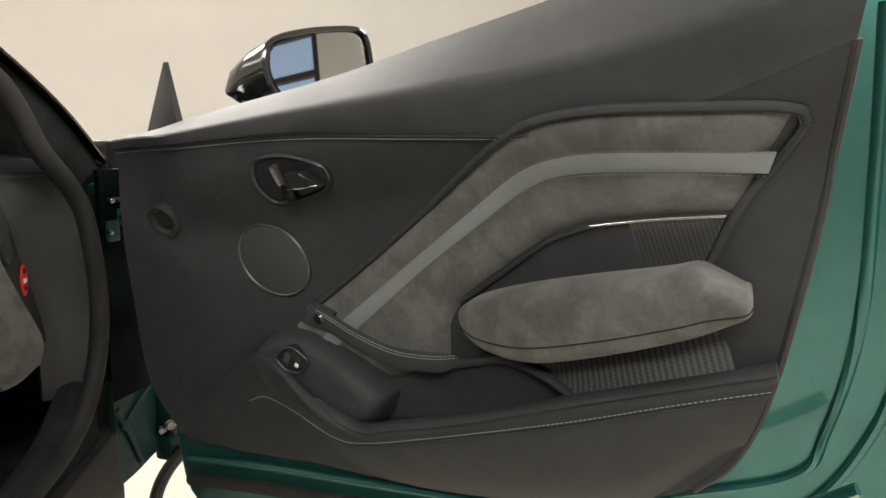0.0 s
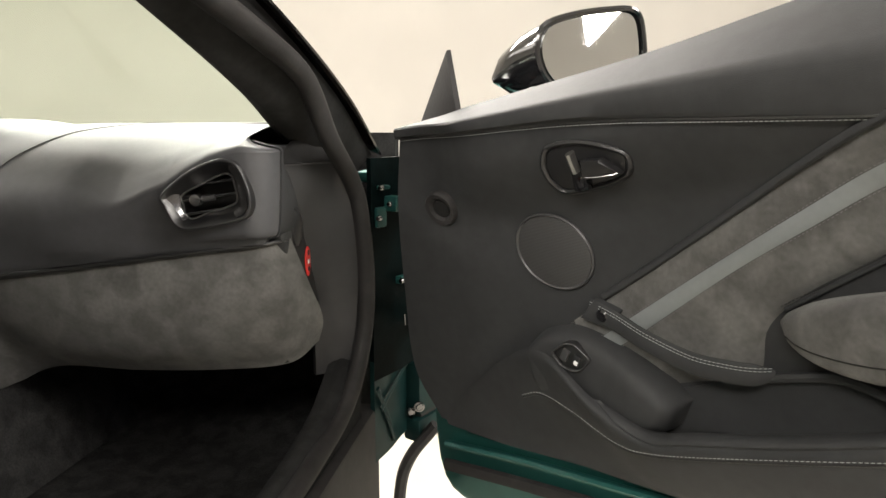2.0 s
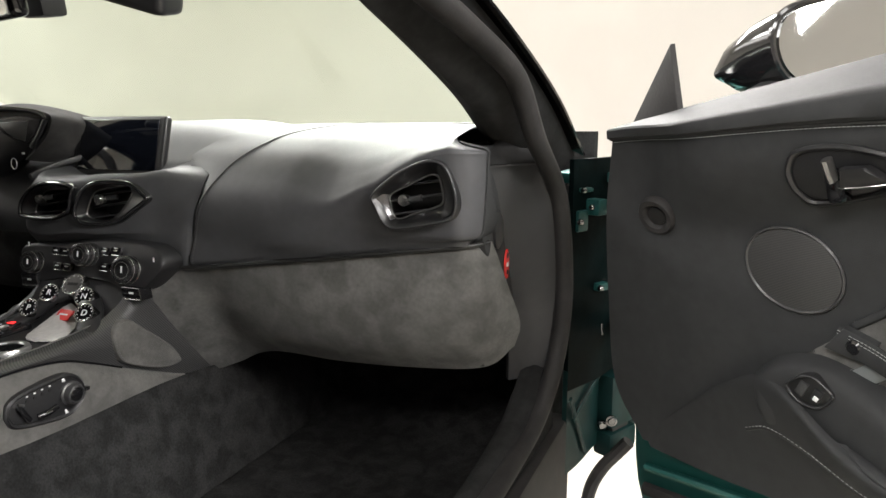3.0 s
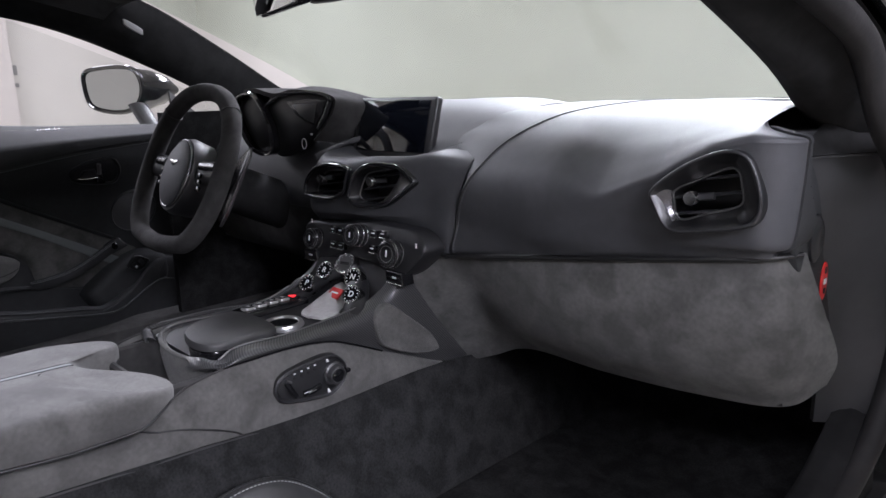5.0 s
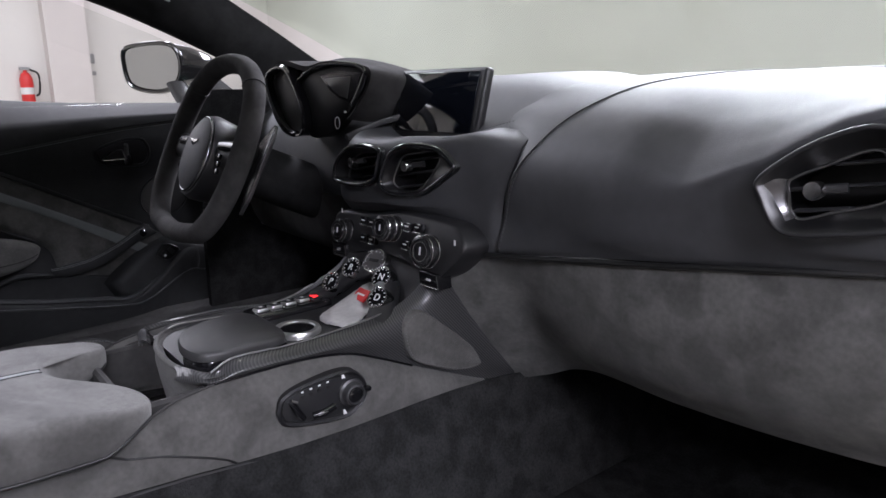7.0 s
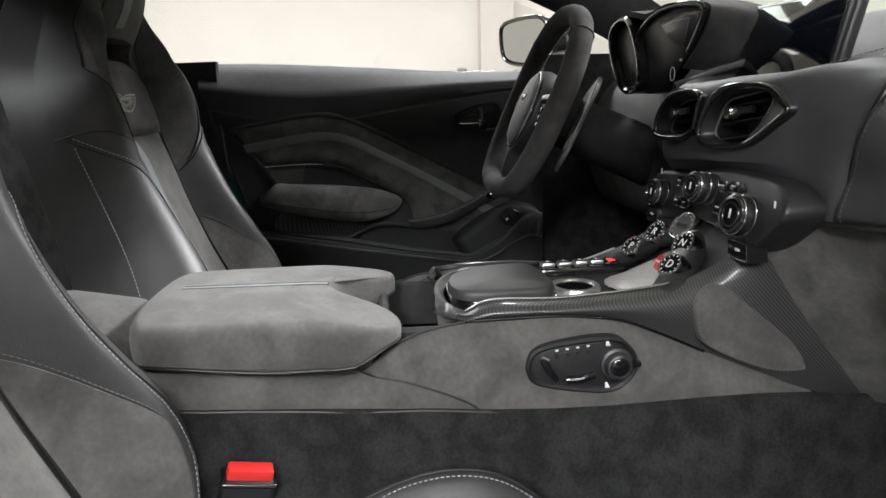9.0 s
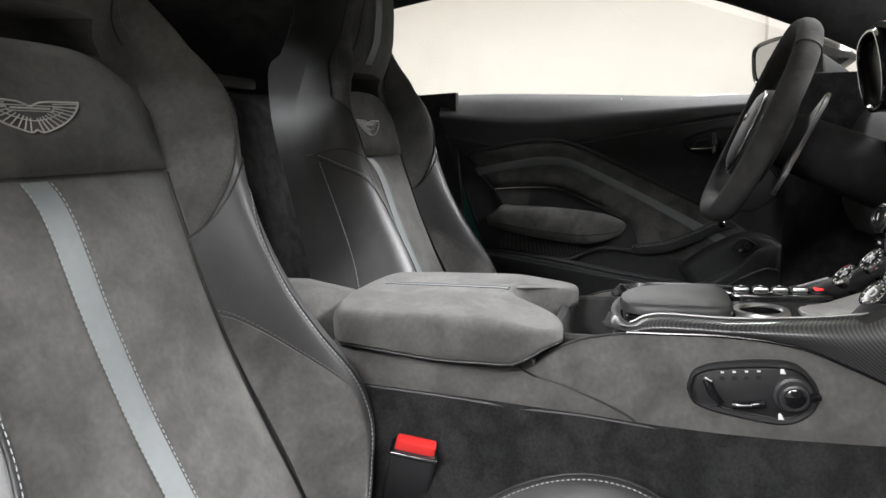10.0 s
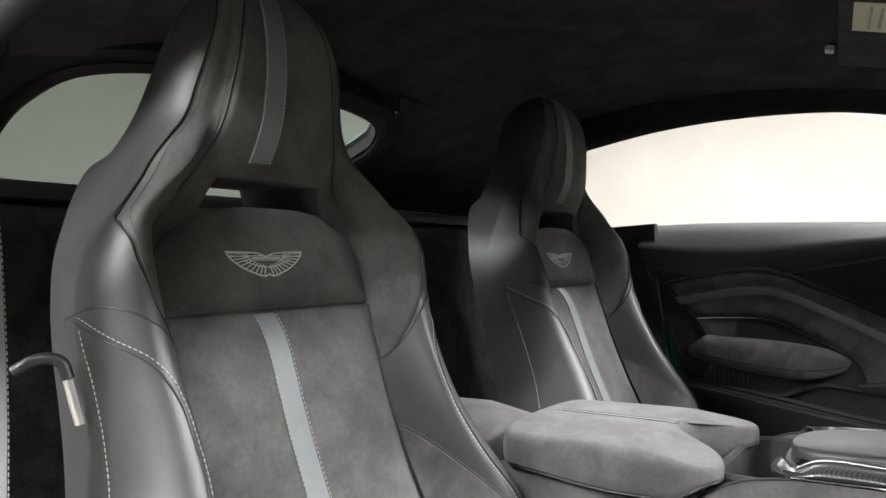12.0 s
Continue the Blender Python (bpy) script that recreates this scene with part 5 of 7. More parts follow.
    # centre vents
    air_vent(dash, vent_l, 0.530, 0.0, (-0.128, 0.833), [(-0.156, 0.803), (-0.146, 0.825), (-0.125, 0.845), (-0.083, 0.852), (-0.055, 0.848), (-0.060, 0.829), (-0.079, 0.805), (-0.111, 0.801)], 3, "gloss black centre air vent", VENTBLACK, GLOSS, 0.0040)
    rv_ = air_vent(dash, vent_r, 0.5495, 0.30, (0.012, 0.836), [(-0.022, 0.808), (-0.015, 0.830), (-0.002, 0.849), (0.032, 0.857), (0.060, 0.860), (0.064, 0.847), (0.046, 0.819), (0.021, 0.797), (-0.006, 0.797)], 3, "gloss black centre air vent", VENTBLACK, GLOSS, 0.0040)
    wd = np.array([[(u, 0.538 + 0.30 * u - w, v) for u, v in crv(r, 18)] for r, w in (([(0.076, 0.864), (0.094, 0.851), (0.102, 0.838), (0.087, 0.825), (0.056, 0.802)], 0.007), ([(0.070, 0.861), (0.081, 0.849), (0.082, 0.837), (0.070, 0.822), (0.044, 0.801)], 0.001), ([(0.064, 0.858), (0.068, 0.847), (0.062, 0.834), (0.050, 0.818), (0.032, 0.800)], -0.009))])
    part("vent_wedge", shell(wd, 0.002, (0, -1, 0)), SATINMETAL, rv_, "satin metal wedge beside the vent")
    # infotainment screen
    sm_ = pose(-0.060, 0.667, 0.926, 75, 0, 3)
    sc = part("screen_case", rbox(0.226, 0.122, 0.018, 0.007, sm_, 3), SATIN, dash, "tablet-like screen with black case")
    part("screen_glass", rbox(0.196, 0.102, 0.003, 0.001, sm_ @ pose(0, 0.002, 0.0095)), SCREEN, sc, "dark glossy display")
    # instrument binnacle
    hood = patch([[(-0.54, 0.585, 0.960), (-0.55, 0.64, 0.965), (-0.56, 0.74, 0.950)], [(-0.50, 0.572, 1.004), (-0.50, 0.64, 1.002), (-0.50, 0.74, 0.980)], [(-0.44, 0.570, 1.013), (-0.43, 0.64, 1.010), (-0.43, 0.74, 0.990)],
                  [(-0.36, 0.574, 1.000), (-0.35, 0.64, 1.010), (-0.34, 0.74, 0.992)], [(-0.29, 0.580, 1.007), (-0.27, 0.64, 1.012), (-0.25, 0.74, 0.990)], [(-0.21, 0.586, 1.000), (-0.19, 0.65, 0.998), (-0.18, 0.74, 0.976)],
                  [(-0.158, 0.592, 0.988), (-0.150, 0.65, 0.976), (-0.155, 0.72, 0.958)], [(-0.168, 0.592, 0.955), (-0.160, 0.65, 0.942), (-0.16, 0.71, 0.935)], [(-0.200, 0.590, 0.925), (-0.182, 0.64, 0.915), (-0.17, 0.70, 0.915)], [(-0.235, 0.588, 0.900), (-0.205, 0.63, 0.895), (-0.18, 0.69, 0.90)]], 80, 24)
    part("binnacle_hood", shell(hood, 0.010, (0, -0.2, 1)), SUEDE2, dash, "black suede instrument hood")
    # gauge pod before the wheel
    po = [(-0.533, 0.965), (-0.520, 0.993), (-0.480, 1.006), (-0.435, 1.003), (-0.400, 0.975), (-0.368, 0.928), (-0.362, 0.882), (-0.392, 0.864), (-0.455, 0.868), (-0.505, 0.912)]
    cl = part("gauge_panel", plate(po, on_y(0.580), -0.03, 0.0, 0.004, 60), DIALFACE, dash, "dark glossy instrument panel")
    part("gauge_rim", frame_ring(po, on_y(0.574), 0.012, -0.02, 0.012, 70, 0.004), GLOSS, cl, "gloss black gauge rim")
    # chrome bead set on the rim as its glint
    part("rim_glint", sweep(np.array([(-0.392, 0.560, 0.866), (-0.375, 0.560, 0.868), (-0.364, 0.561, 0.880)]), 0.0016), CHROME, cl)
    # side display; metal plates stand for the reflection in its lens
    fo = [(-0.403, 0.972), (-0.360, 0.990), (-0.320, 0.999), (-0.240, 1.000), (-0.172, 0.988), (-0.186, 0.955), (-0.212, 0.926), (-0.240, 0.904), (-0.291, 0.874), (-0.334, 0.863), (-0.376, 0.868), (-0.372, 0.92)]

    def lens_at(u, v, w):
        return Vector((u, 0.600 + 0.05 * u - w, v))
    part("side_display", plate(fo, lens_at, -0.02, 0.0, 0.003, 70), DIALFACE, cl, "dark glossy side display")
    part("lens_frame", sweep(np.array([lens_at(u, v, 0.003) for u, v in crv(fo[:7], 50)]), 0.004, 0.005, 8), GLOSS, cl, "gloss black lens frame")
    part("lens_reflection", plate([(-0.322, 0.982), (-0.241, 0.987), (-0.182, 0.983), (-0.200, 0.955), (-0.223, 0.932), (-0.255, 0.938), (-0.288, 0.953)], lens_at, 0.0, 0.002, 0.0008), RIMMETAL, cl, "smoked grey plate standing for the reflection in the lens")
    part("bright_reflection", plate([(-0.300, 0.975), (-0.215, 0.977), (-0.229, 0.938), (-0.252, 0.943), (-0.276, 0.954)], lens_at, 0.002, 0.0032, 0.0008), SATINMETAL, cl)
    part("display_arc", sweep(crv([(-0.372, 0.575, 0.878), (-0.380, 0.575, 0.895), (-0.378, 0.575, 0.912)], 14), 0.0010), CYAN, cl, "lit cyan gauge arc")
    part("display_digit", sweep(np.array([lens_at(-0.268 + 0.008 * math.cos(k), 0.893 + 0.011 * math.sin(k), 0.001) for k in np.linspace(0, 2 * np.pi, 20, endpoint=False)]), 0.0008, closed=True, up=(0, 1, 0)), WHITEMARK, cl, "pale zero digit")
    part("display_bar", rbox(0.006, 0.002, 0.004, 0.0, pose(-0.238, 0.586, 0.914)), WHITEMARK, cl)
    # bright-edged ridge from the hood to the centre vents
    part("shroud_ridge", sweep(crv([(-0.150, 0.650, 0.905), (-0.170, 0.610, 0.893), (-0.178, 0.575, 0.880), (-0.172, 0.548, 0.872)], 20), 0.004, 0.006), VENTGREY, dash, "satin ridge beside the screen")
    # lower driver dash
    low = patch([[(x, 0.62, 0.80), (x, 0.60, 0.72), (x, 0.64, 0.62), (x, 0.78, 0.58)] for x in (-0.76, -0.6, -0.4, -0.22)], 16, 16)
    part("knee_panel", shell(low, 0.012, (0, -1, 0)), SUEDE2, dash, "dark lower dash")
    # climate panel with three knobs
    o = [(-0.200, 0.738), (-0.10, 0.748), (0.0, 0.762), (0.09, 0.760), (0.135, 0.752), (0.158, 0.728), (0.14, 0.70), (0.10, 0.672), (0.03, 0.688), (-0.06, 0.690), (-0.14, 0.675), (-0.195, 0.70)]
    cp = part("climate_panel", plate(o, lambda u, v, w: Vector((u, 0.528 - w + 0.30 * (v - 0.7), v)), -0.06, 0.0, 0.006, 70), SATIN, dash, "black climate panel")

    def knob(x, y, z, r):
        mm = pose(x, y, z, 80, 0, 8)
        prof = [(r * 1.12, -0.034), (r * 1.12, -0.027), (r * 1.02, -0.026), (r * 1.02, -0.023), (r * 1.10, -0.022), (r * 1.10, -0.016), (r, -0.015), (r, -0.012), (r * 1.06, -0.011), (r * 1.06, -0.004), (r * 0.97, 0.001), (r * 0.84, 0.002), (r * 0.80, -0.001), (0.0, -0.001)]
        k = part("control_knob", lathe(prof, mm, 40), RIMMETAL, cp, "ridged smoked metal knob")
        part("knob_face", lathe([(r * 0.80, -0.003), (r * 0.80, 0.0004), (0.0, 0.0008)], mm, 30), GLOSS, k)
        part("knob_ring", lathe([(r * 0.66, 0.0004), (r * 0.66, 0.0013), (r * 0.60, 0.0013), (r * 0.60, 0.0004)], mm, 28), CHROME, k)
        for rr, zz in ((r * 1.05, -0.003), (r * 1.09, -0.0165), (r * 1.11, -0.0275)):
            part("knob_edge", sweep(np.array([mm @ Vector((rr * math.cos(q), rr * math.sin(q), zz)) for q in np.linspace(0, 2 * np.pi, 40, endpoint=False)]), 0.0010, closed=True, up=tuple(mm.to_3x3() @ Vector((0, 0, 1)))), CHROME, k, "bright ring edge")
        part("knob_mark", rbox(r * 0.12, r * 0.5, 0.0006, 0.0, mm @ pose(0, r * 0.05, 0.0012)), WHITEMARK, k)
    knob(-0.153, 0.510, 0.714, 0.019)
    knob(-0.012, 0.507, 0.739, 0.019)
    knob(0.087, 0.512, 0.717, 0.023)
    for x, z in ((-0.10, 0.735), (-0.075, 0.735), (-0.09, 0.708), (-0.065, 0.708), (0.025, 0.742), (0.052, 0.744), (0.03, 0.715), (0.055, 0.717)):
        b = part("panel_button", rbox(0.022, 0.012, 0.014, 0.003, pose(x, 0.526 + 0.30 * (z - 0.7), z, -12, 0, 0)), GLOSS, cp, "gloss black button")
        part("button_edge", sweep(np.array([(x - 0.009, 0.5185 + 0.30 * (z - 0.7), z - 0.0062), (x + 0.009, 0.5185 + 0.30 * (z - 0.7), z - 0.0062)]), 0.0008), CHROME, b)
        part("button_mark", rbox(0.008, 0.001, 0.0015, 0.0, pose(x, 0.5192 + 0.30 * (z - 0.7), z + 0.002, -12, 0, 0)), WHITEMARK, b)
    for x, z in ((-0.165, 0.678), (0.098, 0.676)):
        b = part("heater_key", plate([(x - 0.022, z + 0.010), (x + 0.022, z + 0.010), (x + 0.026, z - 0.012), (x - 0.02, z - 0.014)], on_y(0.522), -0.02, 0.006, 0.003), GLOSS, cp, "gloss black key with bright edge")
        part("key_edge", sweep(np.array([(x - 0.019, 0.5155, z - 0.012), (x + 0.024, 0.5155, z - 0.011)]), 0.001), CHROME, b)
        part("key_mark", rbox(0.010, 0.001, 0.003, 0.0, pose(x + 0.003, 0.5155, z)), WHITEMARK, b)
    part("panel_mark", rbox(0.003, 0.001, 0.008, 0.0, pose(0.138, 0.537, 0.735)), WHITEMARK, cp)
    part("panel_mark", rbox(0.003, 0.001, 0.008, 0.0, pose(-0.185, 0.539, 0.742)), WHITEMARK, cp)


dashboard()

# ---- centre console ----
console = thing("centre_console", "suede-covered centre console with carbon fibre trim and control buttons", "console", (XC, 0.2, 0.35))


def centre_console():
    for s in (1, -1):
        def X(v):
            return XC + s * v
        # suede side
        top = [(-0.22, 0.575), (-0.05, 0.560), (0.05, 0.547), (0.09, 0.573), (0.116, 0.587), (0.15, 0.598), (0.22, 0.606), (0.30, 0.606), (0.37, 0.597), (0.42, 0.578), (0.48, 0.550), (0.55, 0.520), (0.62, 0.492)]
        bot = [(-0.22, 0.530), (-0.05, 0.520), (0.05, 0.512), (0.09, 0.510), (0.116, 0.509), (0.15, 0.507), (0.22, 0.500), (0.30, 0.494), (0.37, 0.490), (0.42, 0.491), (0.48, 0.494), (0.55, 0.497), (0.62, 0.486)]
        net = [[(X(0.152), yb, zb), (X(0.152), (yb + yt) / 2, zb * 0.7 + zt * 0.3), (X(0.146), (yb + yt) / 2, zb * 0.3 + zt * 0.7), (X(0.130), yt, zt)] for (yt, zt), (yb, zb) in zip(top, bot)]
        part("side_panel", shell(patch(net, 60, 16), 0.01, (s, 0, 0)), SUEDE, console, "charcoal suede console side")
        seam = []
        for y, z in crv([(0.055, 0.553), (0.115, 0.541), (0.180, 0.514), (0.209, 0.492)], 50):
            zb, zt = np.interp(y, [p[0] for p in bot], [p[1] for p in bot]), np.interp(y, [p[0] for p in top], [p[1] for p in top])
            seam.append((X(float(np.interp((z - zb) / (zt - zb), (0, 0.3, 0.7, 1), (0.152, 0.152, 0.146, 0.130))) + 0.0004), y, z))
        part("side_seam", sweep(np.array(seam), 0.0015), BLACKMARK, console)
        part("edge_piping", sweep(np.array([(X(0.131), y, z + 0.001) for y, z in crv(top[3:8], 50)]), 0.0016), SUEDE2, console)
        part("carpet_edge", sweep(np.array([(X(0.154), y, z - 0.002) for y, z in crv(bot, 60)]), 0.0025), BLACKMARK, console)
        # carbon wing
        lo = [(0.185, 0.606), (0.22, 0.606), (0.30, 0.606), (0.37, 0.597), (0.42, 0.578), (0.48, 0.550), (0.55, 0.520), (0.62, 0.492), (0.705, 0.471)]
        hi = [(0.188, 0.612), (0.22, 0.624), (0.30, 0.622), (0.39, 0.627), (0.45, 0.634), (0.50, 0.655), (0.548, 0.686), (0.602, 0.616), (0.712, 0.476)]
        if s < 0:
            hi = [(y, z - 0.016 * (1 - sm((y - 0.40) / 0.08))) for y, z in hi]
        lo2, hi2 = [(0.152, 0.602), (0.163, 0.604)] + lo, [(0.160, 0.612), (0.170, 0.617)] + hi
        dx = [-0.055, -0.018, -0.002] + [0.0] * 5 + [0.003, 0.008, 0.010]
        net = [[(X(0.131 + d_), a, b), (X(0.138 + d_), a * 0.6 + c * 0.4, b * 0.6 + e * 0.4), (X(0.130 + d_), a * 0.2 + c * 0.8, b * 0.2 + e * 0.8), (X(0.112 + d_), c, e)] for (a, b), (c, e), d_ in zip(lo2, hi2, dx)]
        part("carbon_wing", shell(patch(net, 60, 14), 0.006, (s, 0, 0.3)), CARBON, console, "carbon fibre console wing")
        # satin metal bead stands for the bright highlight along the top edge
        part("wing_lip", sweep(np.array([(X(0.113), y, z + 0.001) for y, z in crv(hi[:5], 40)]), 0.0015), SATINMETAL, console)
        part("wing_lip", sweep(np.array([(X(0.133), y, z) for y, z in crv(lo[:6], 40)]), 0.0018), GLOSS, console)
        # suede knee pad let into the wing
        kp = [(0.462, 0.612), (0.478, 0.632), (0.500, 0.632), (0.535, 0.605), (0.585, 0.560), (0.604, 0.532), (0.600, 0.522), (0.56, 0.524), (0.505, 0.546), (0.470, 0.570)]
        part("knee_pad", plate(kp, lambda u, v, w: Vector((X(0.136 - 0.10 * max(0, v - 0.57) + w + 0.05 * max(0, u - 0.53)), u, v)), -0.006, 0.009, 0.004, 50), SUEDE, console, "charcoal suede knee pad")
        part("pad_stitching", stitch_line(np.array([(X(0.1455 - 0.10 * max(0, v - 0.57) + 0.05 * max(0, u - 0.53)), u, v) for u, v in inset2(crv(kp, 120, True), 0.004)]), 0.005, 0.003, 0.0005), DARKTHREAD, console)
    # deck between the wings
    deck = patch([[(XC + k * 0.112, y, z) for k in (-1, -0.5, 0, 0.5, 1)] for y, z in ((0.18, 0.600), (0.25, 0.605), (0.33, 0.610), (0.42, 0.612), (0.465, 0.612), (0.495, 0.642), (0.535, 0.688))], 30, 12)
    part("deck", shell(deck, 0.008), SATIN, console, "satin black console deck")
    # sliding lid with its soft nose
    lo_ = [(-0.080, 0.262), (-0.066, 0.225), (-0.040, 0.196), (-0.012, 0.180), (0.025, 0.174), (0.055, 0.184), (0.065, 0.210), (0.062, 0.260), (0.053, 0.304), (0.0, 0.309), (-0.055, 0.306), (-0.080, 0.293)]
    part("console_lid", plate(lo_, lambda u, v, w: Vector((u, v, 0.610 + w + 0.004 * math.cos((u + 0.01) * 18) + 0.02 * (0.24 - v))), 0.006, 0.019, 0.006, 70, dish=1), LEATHER2, console, "smooth black leather console lid")
    part("lid_skirt", plate([(-0.01 + (u + 0.01) * 0.94, v + 0.004) for u, v in lo_], on_z(0.598), 0.0, 0.018, 0.003, 60), GLOSS, console, "gloss black band under the lid")
    nose = np.array([[(XC + r * math.cos(a) * 0.122, 0.222 - 0.062 * math.sin(a) * r, z) for a in np.linspace(-0.1, math.pi + 0.1, 36)] for r, z in ((0.86, 0.53), (0.94, 0.56), (0.99, 0.585), (0.97, 0.600), (0.88, 0.605))])
    part("console_nose", shell(nose, 0.008, (0, -1, 0)), SUEDE, console, "charcoal suede console nose")
    part("nose_lip", sweep(np.array([(XC + math.cos(a) * 0.119, 0.222 - 0.058 * math.sin(a), 0.603) for a in np.linspace(-0.1, math.pi + 0.1, 40)]), 0.004, 0.004, 10), SUEDE, console, "suede lip round the nose")
    # rotary controller
    rc = part("rotary_ring", lathe([(0.036, 0.0), (0.036, 0.006), (0.034, 0.010), (0.027, 0.010), (0.025, 0.007), (0.0, 0.006)], pose(0.010, 0.343, 0.608) @ Matrix.Diagonal((1, 0.95, 1, 1)), 48), ALLOY, console, "bright alloy rotary controller ring")
    part("rotary_pad", lathe([(0.0255, 0.0), (0.0255, 0.008), (0.0, 0.0085)], pose(0.010, 0.343, 0.608), 36), GLOSS, rc, "black touch pad")
    # row of keys and hazard switch
    strip = part("key_strip", plate([(-0.110, 0.310), (-0.118, 0.36), (-0.120, 0.445), (-0.085, 0.450), (-0.066, 0.43), (-0.066, 0.316)], on_z(0.606), 0.0, 0.014, 0.004, 50), GLOSS, console, "gloss black key strip")
    for k in range(4):
        b = part("console_key", rbox(0.024, 0.019, 0.006, 0.003, pose(-0.089 - 0.002 * k, 0.331 + 0.0245 * k, 0.622, 0, -8, 0)), ALLOY, strip, "bright-edged console key")
        part("key_face", rbox(0.020, 0.014, 0.002, 0.0008, pose(-0.089 - 0.002 * k, 0.331 + 0.0245 * k, 0.6252, 0, -8, 0)), SATIN, b)
        part("key_mark", rbox(0.008, 0.003, 0.001, 0.0, pose(-0.089 - 0.002 * k, 0.331 + 0.0245 * k, 0.6268, 0, -8, 0)), WHITEMARK, b)
    hz = part("hazard_switch", rbox(0.020, 0.018, 0.005, 0.002, pose(-0.097, 0.430, 0.620)), GLOSS, strip, "hazard switch with a red triangle")
    part("red_triangle", plate([(-0.105, 0.424), (-0.089, 0.424), (-0.097, 0.438)], on_z(0.6225), 0.0, 0.001, 0.0002), REDLAMP, hz)
    # pale tray between the button arms, with a red tag
    tr = part("console_tray", plate([(-0.012, 0.392), (0.034, 0.393), (0.048, 0.412), (0.026, 0.455), (0.006, 0.482), (-0.030, 0.492), (-0.052, 0.455)], lambda u, v, w: Vector((u, v, 0.614 + w + 0.9 * max(0, v - 0.458) + 0.0012 * math.sin(u * 310) * math.cos(v * 260))), 0.0, 0.004, 0.001, 60), FILM, console, "pale film-covered tray")
    part("red_tag", rbox(0.034, 0.022, 0.003, 0.001, pose(-0.014, 0.469, 0.6355, 40, 0, 0)), RED, tr, "small red tag")
    part("tag_bar", rbox(0.020, 0.003, 0.0006, 0.0, pose(-0.014, 0.4675, 0.6372, 40, 0, 0)), WHITEMARK, tr)
    # arms that carry the gear buttons
    for arm in ([(-0.118, 0.438, 0.612), (-0.092, 0.468, 0.632), (-0.066, 0.492, 0.657), (-0.034, 0.522, 0.667)], [(0.086, 0.428, 0.612), (0.060, 0.462, 0.637), (0.021, 0.495, 0.655), (-0.026, 0.522, 0.667)]):
        part("button_arm", sweep(crv(arm, 24), 0.021, 0.014, 14), SATIN, console, "satin black button arm")
    # gear buttons
    for t_, x, y, z, r in (("P", -0.089, 0.458, 0.643, 0.0165), ("R", -0.063, 0.482, 0.668, 0.0165), ("", -0.032, 0.508, 0.681, 0.0205), ("N", 0.021, 0.486, 0.668, 0.0165), ("D", 0.059, 0.453, 0.650, 0.0165)):
        mm = pose(x, y, z, 50, 0, 14)
        gb = part("gear_button", lathe([(r * 1.12, -0.016), (r * 1.12, -0.002), (r * 1.04, 0.003), (r * 0.94, 0.003), (r * 0.90, 0.001), (0.0, 0.001)], mm, 36), DARKCHROME if t_ else CHROME, console, "round push button with a bright rim")
        part("button_face", lathe([(r * 0.90, 0.0), (r * 0.90, 0.0022), (0.0, 0.0030)], mm, 30), SATINMETAL if not t_ else GLOSS, gb)
        part("button_ring", sweep(np.array([mm @ Vector((r * 0.99 * math.cos(q), r * 0.99 * math.sin(q), 0.0028)) for q in np.linspace(0, 2 * np.pi, 36, endpoint=False)]), 0.0013, closed=True, up=tuple(mm.to_3x3() @ Vector((0, 0, 1)))), CHROME, gb, "bright rim")
        for q in range(12):
            part("rim_tick", rbox(0.0010, 0.0022, 0.0006, 0.0, mm @ pose(0, 0, 0.0026, 0, 0, 30 * q + 15) @ pose(0, r * 0.80, 0)), WHITEMARK, gb)
        if t_:
            lettering(t_, 0.0155, mm @ pose(0, 0, 0.0032), WHITEMARK, gb)
        else:
            part("button_bar", rbox(0.020, 0.005, 0.001, 0.0, mm @ pose(0, 0, 0.0034)), BLACKMARK, gb)
    # armrest lid: a soft block with a thumb notch between two rounded fingers
    plan = [(0.112, -0.190), (0.127, -0.150), (0.131, -0.05), (0.131, 0.03), (0.128, 0.076), (0.118, 0.102), (0.098, 0.110), (0.070, 0.103), (0.045, 0.085), (0.022, 0.060), (0.000, 0.040), (-0.025, 0.030), (-0.048, 0.034), (-0.062, 0.050), (-0.072, 0.075), (-0.083, 0.098), (-0.100, 0.108), (-0.120, 0.104), (-0.135, 0.085), (-0.141, 0.040), (-0.143, -0.05), (-0.138, -0.160), (-0.120, -0.196), (-0.060, -0.208), (0.060, -0.207)]
    o = crv(plan, 160, True)
    loops = []
    for d_, f in ((0.016, 0.0), (0.006, 0.02), (0.001, 0.10), (0.0, 0.28), (0.0, 0.58), (0.0015, 0.78), (0.0045, 0.89), (0.009, 0.96), (0.014, 0.99), (0.019, 1.0)):
        q = o + (inset2(o, d_) - o) * np.array([[1 - 0.62 * sm((y - 0.02) / 0.07)] for x, y in o])
        q = q * 0.8 + (q + np.roll(q, 1, 0) + np.roll(q, -1, 0)) / 3 * 0.2
        row = []
        for x, y in q:
            zt = 0.629 - 0.013 * sm(y / 0.11) - 0.007 * sm((x - 0.02) / 0.11)
            zb = 0.564 + 0.012 * sm((-y - 0.02) / 0.16) + 0.028 * sm((y - 0.045) / 0.065)
            row.append((x, y, zb + (zt - zb) * f))
        loops.append(row)
    for f in (0.5, 1.0):
        loops.append([(x * (1 - f) + (0.012 + 0.25 * x) * f, y * (1 - f) + (-0.085 + 0.55 * (min(y, 0.02) + 0.085)) * f, z * (1 - f) + (0.629 - 0.007 * sm((x * 0.25 - 0.008) / 0.11)) * f) for x, y, z in loops[9]])
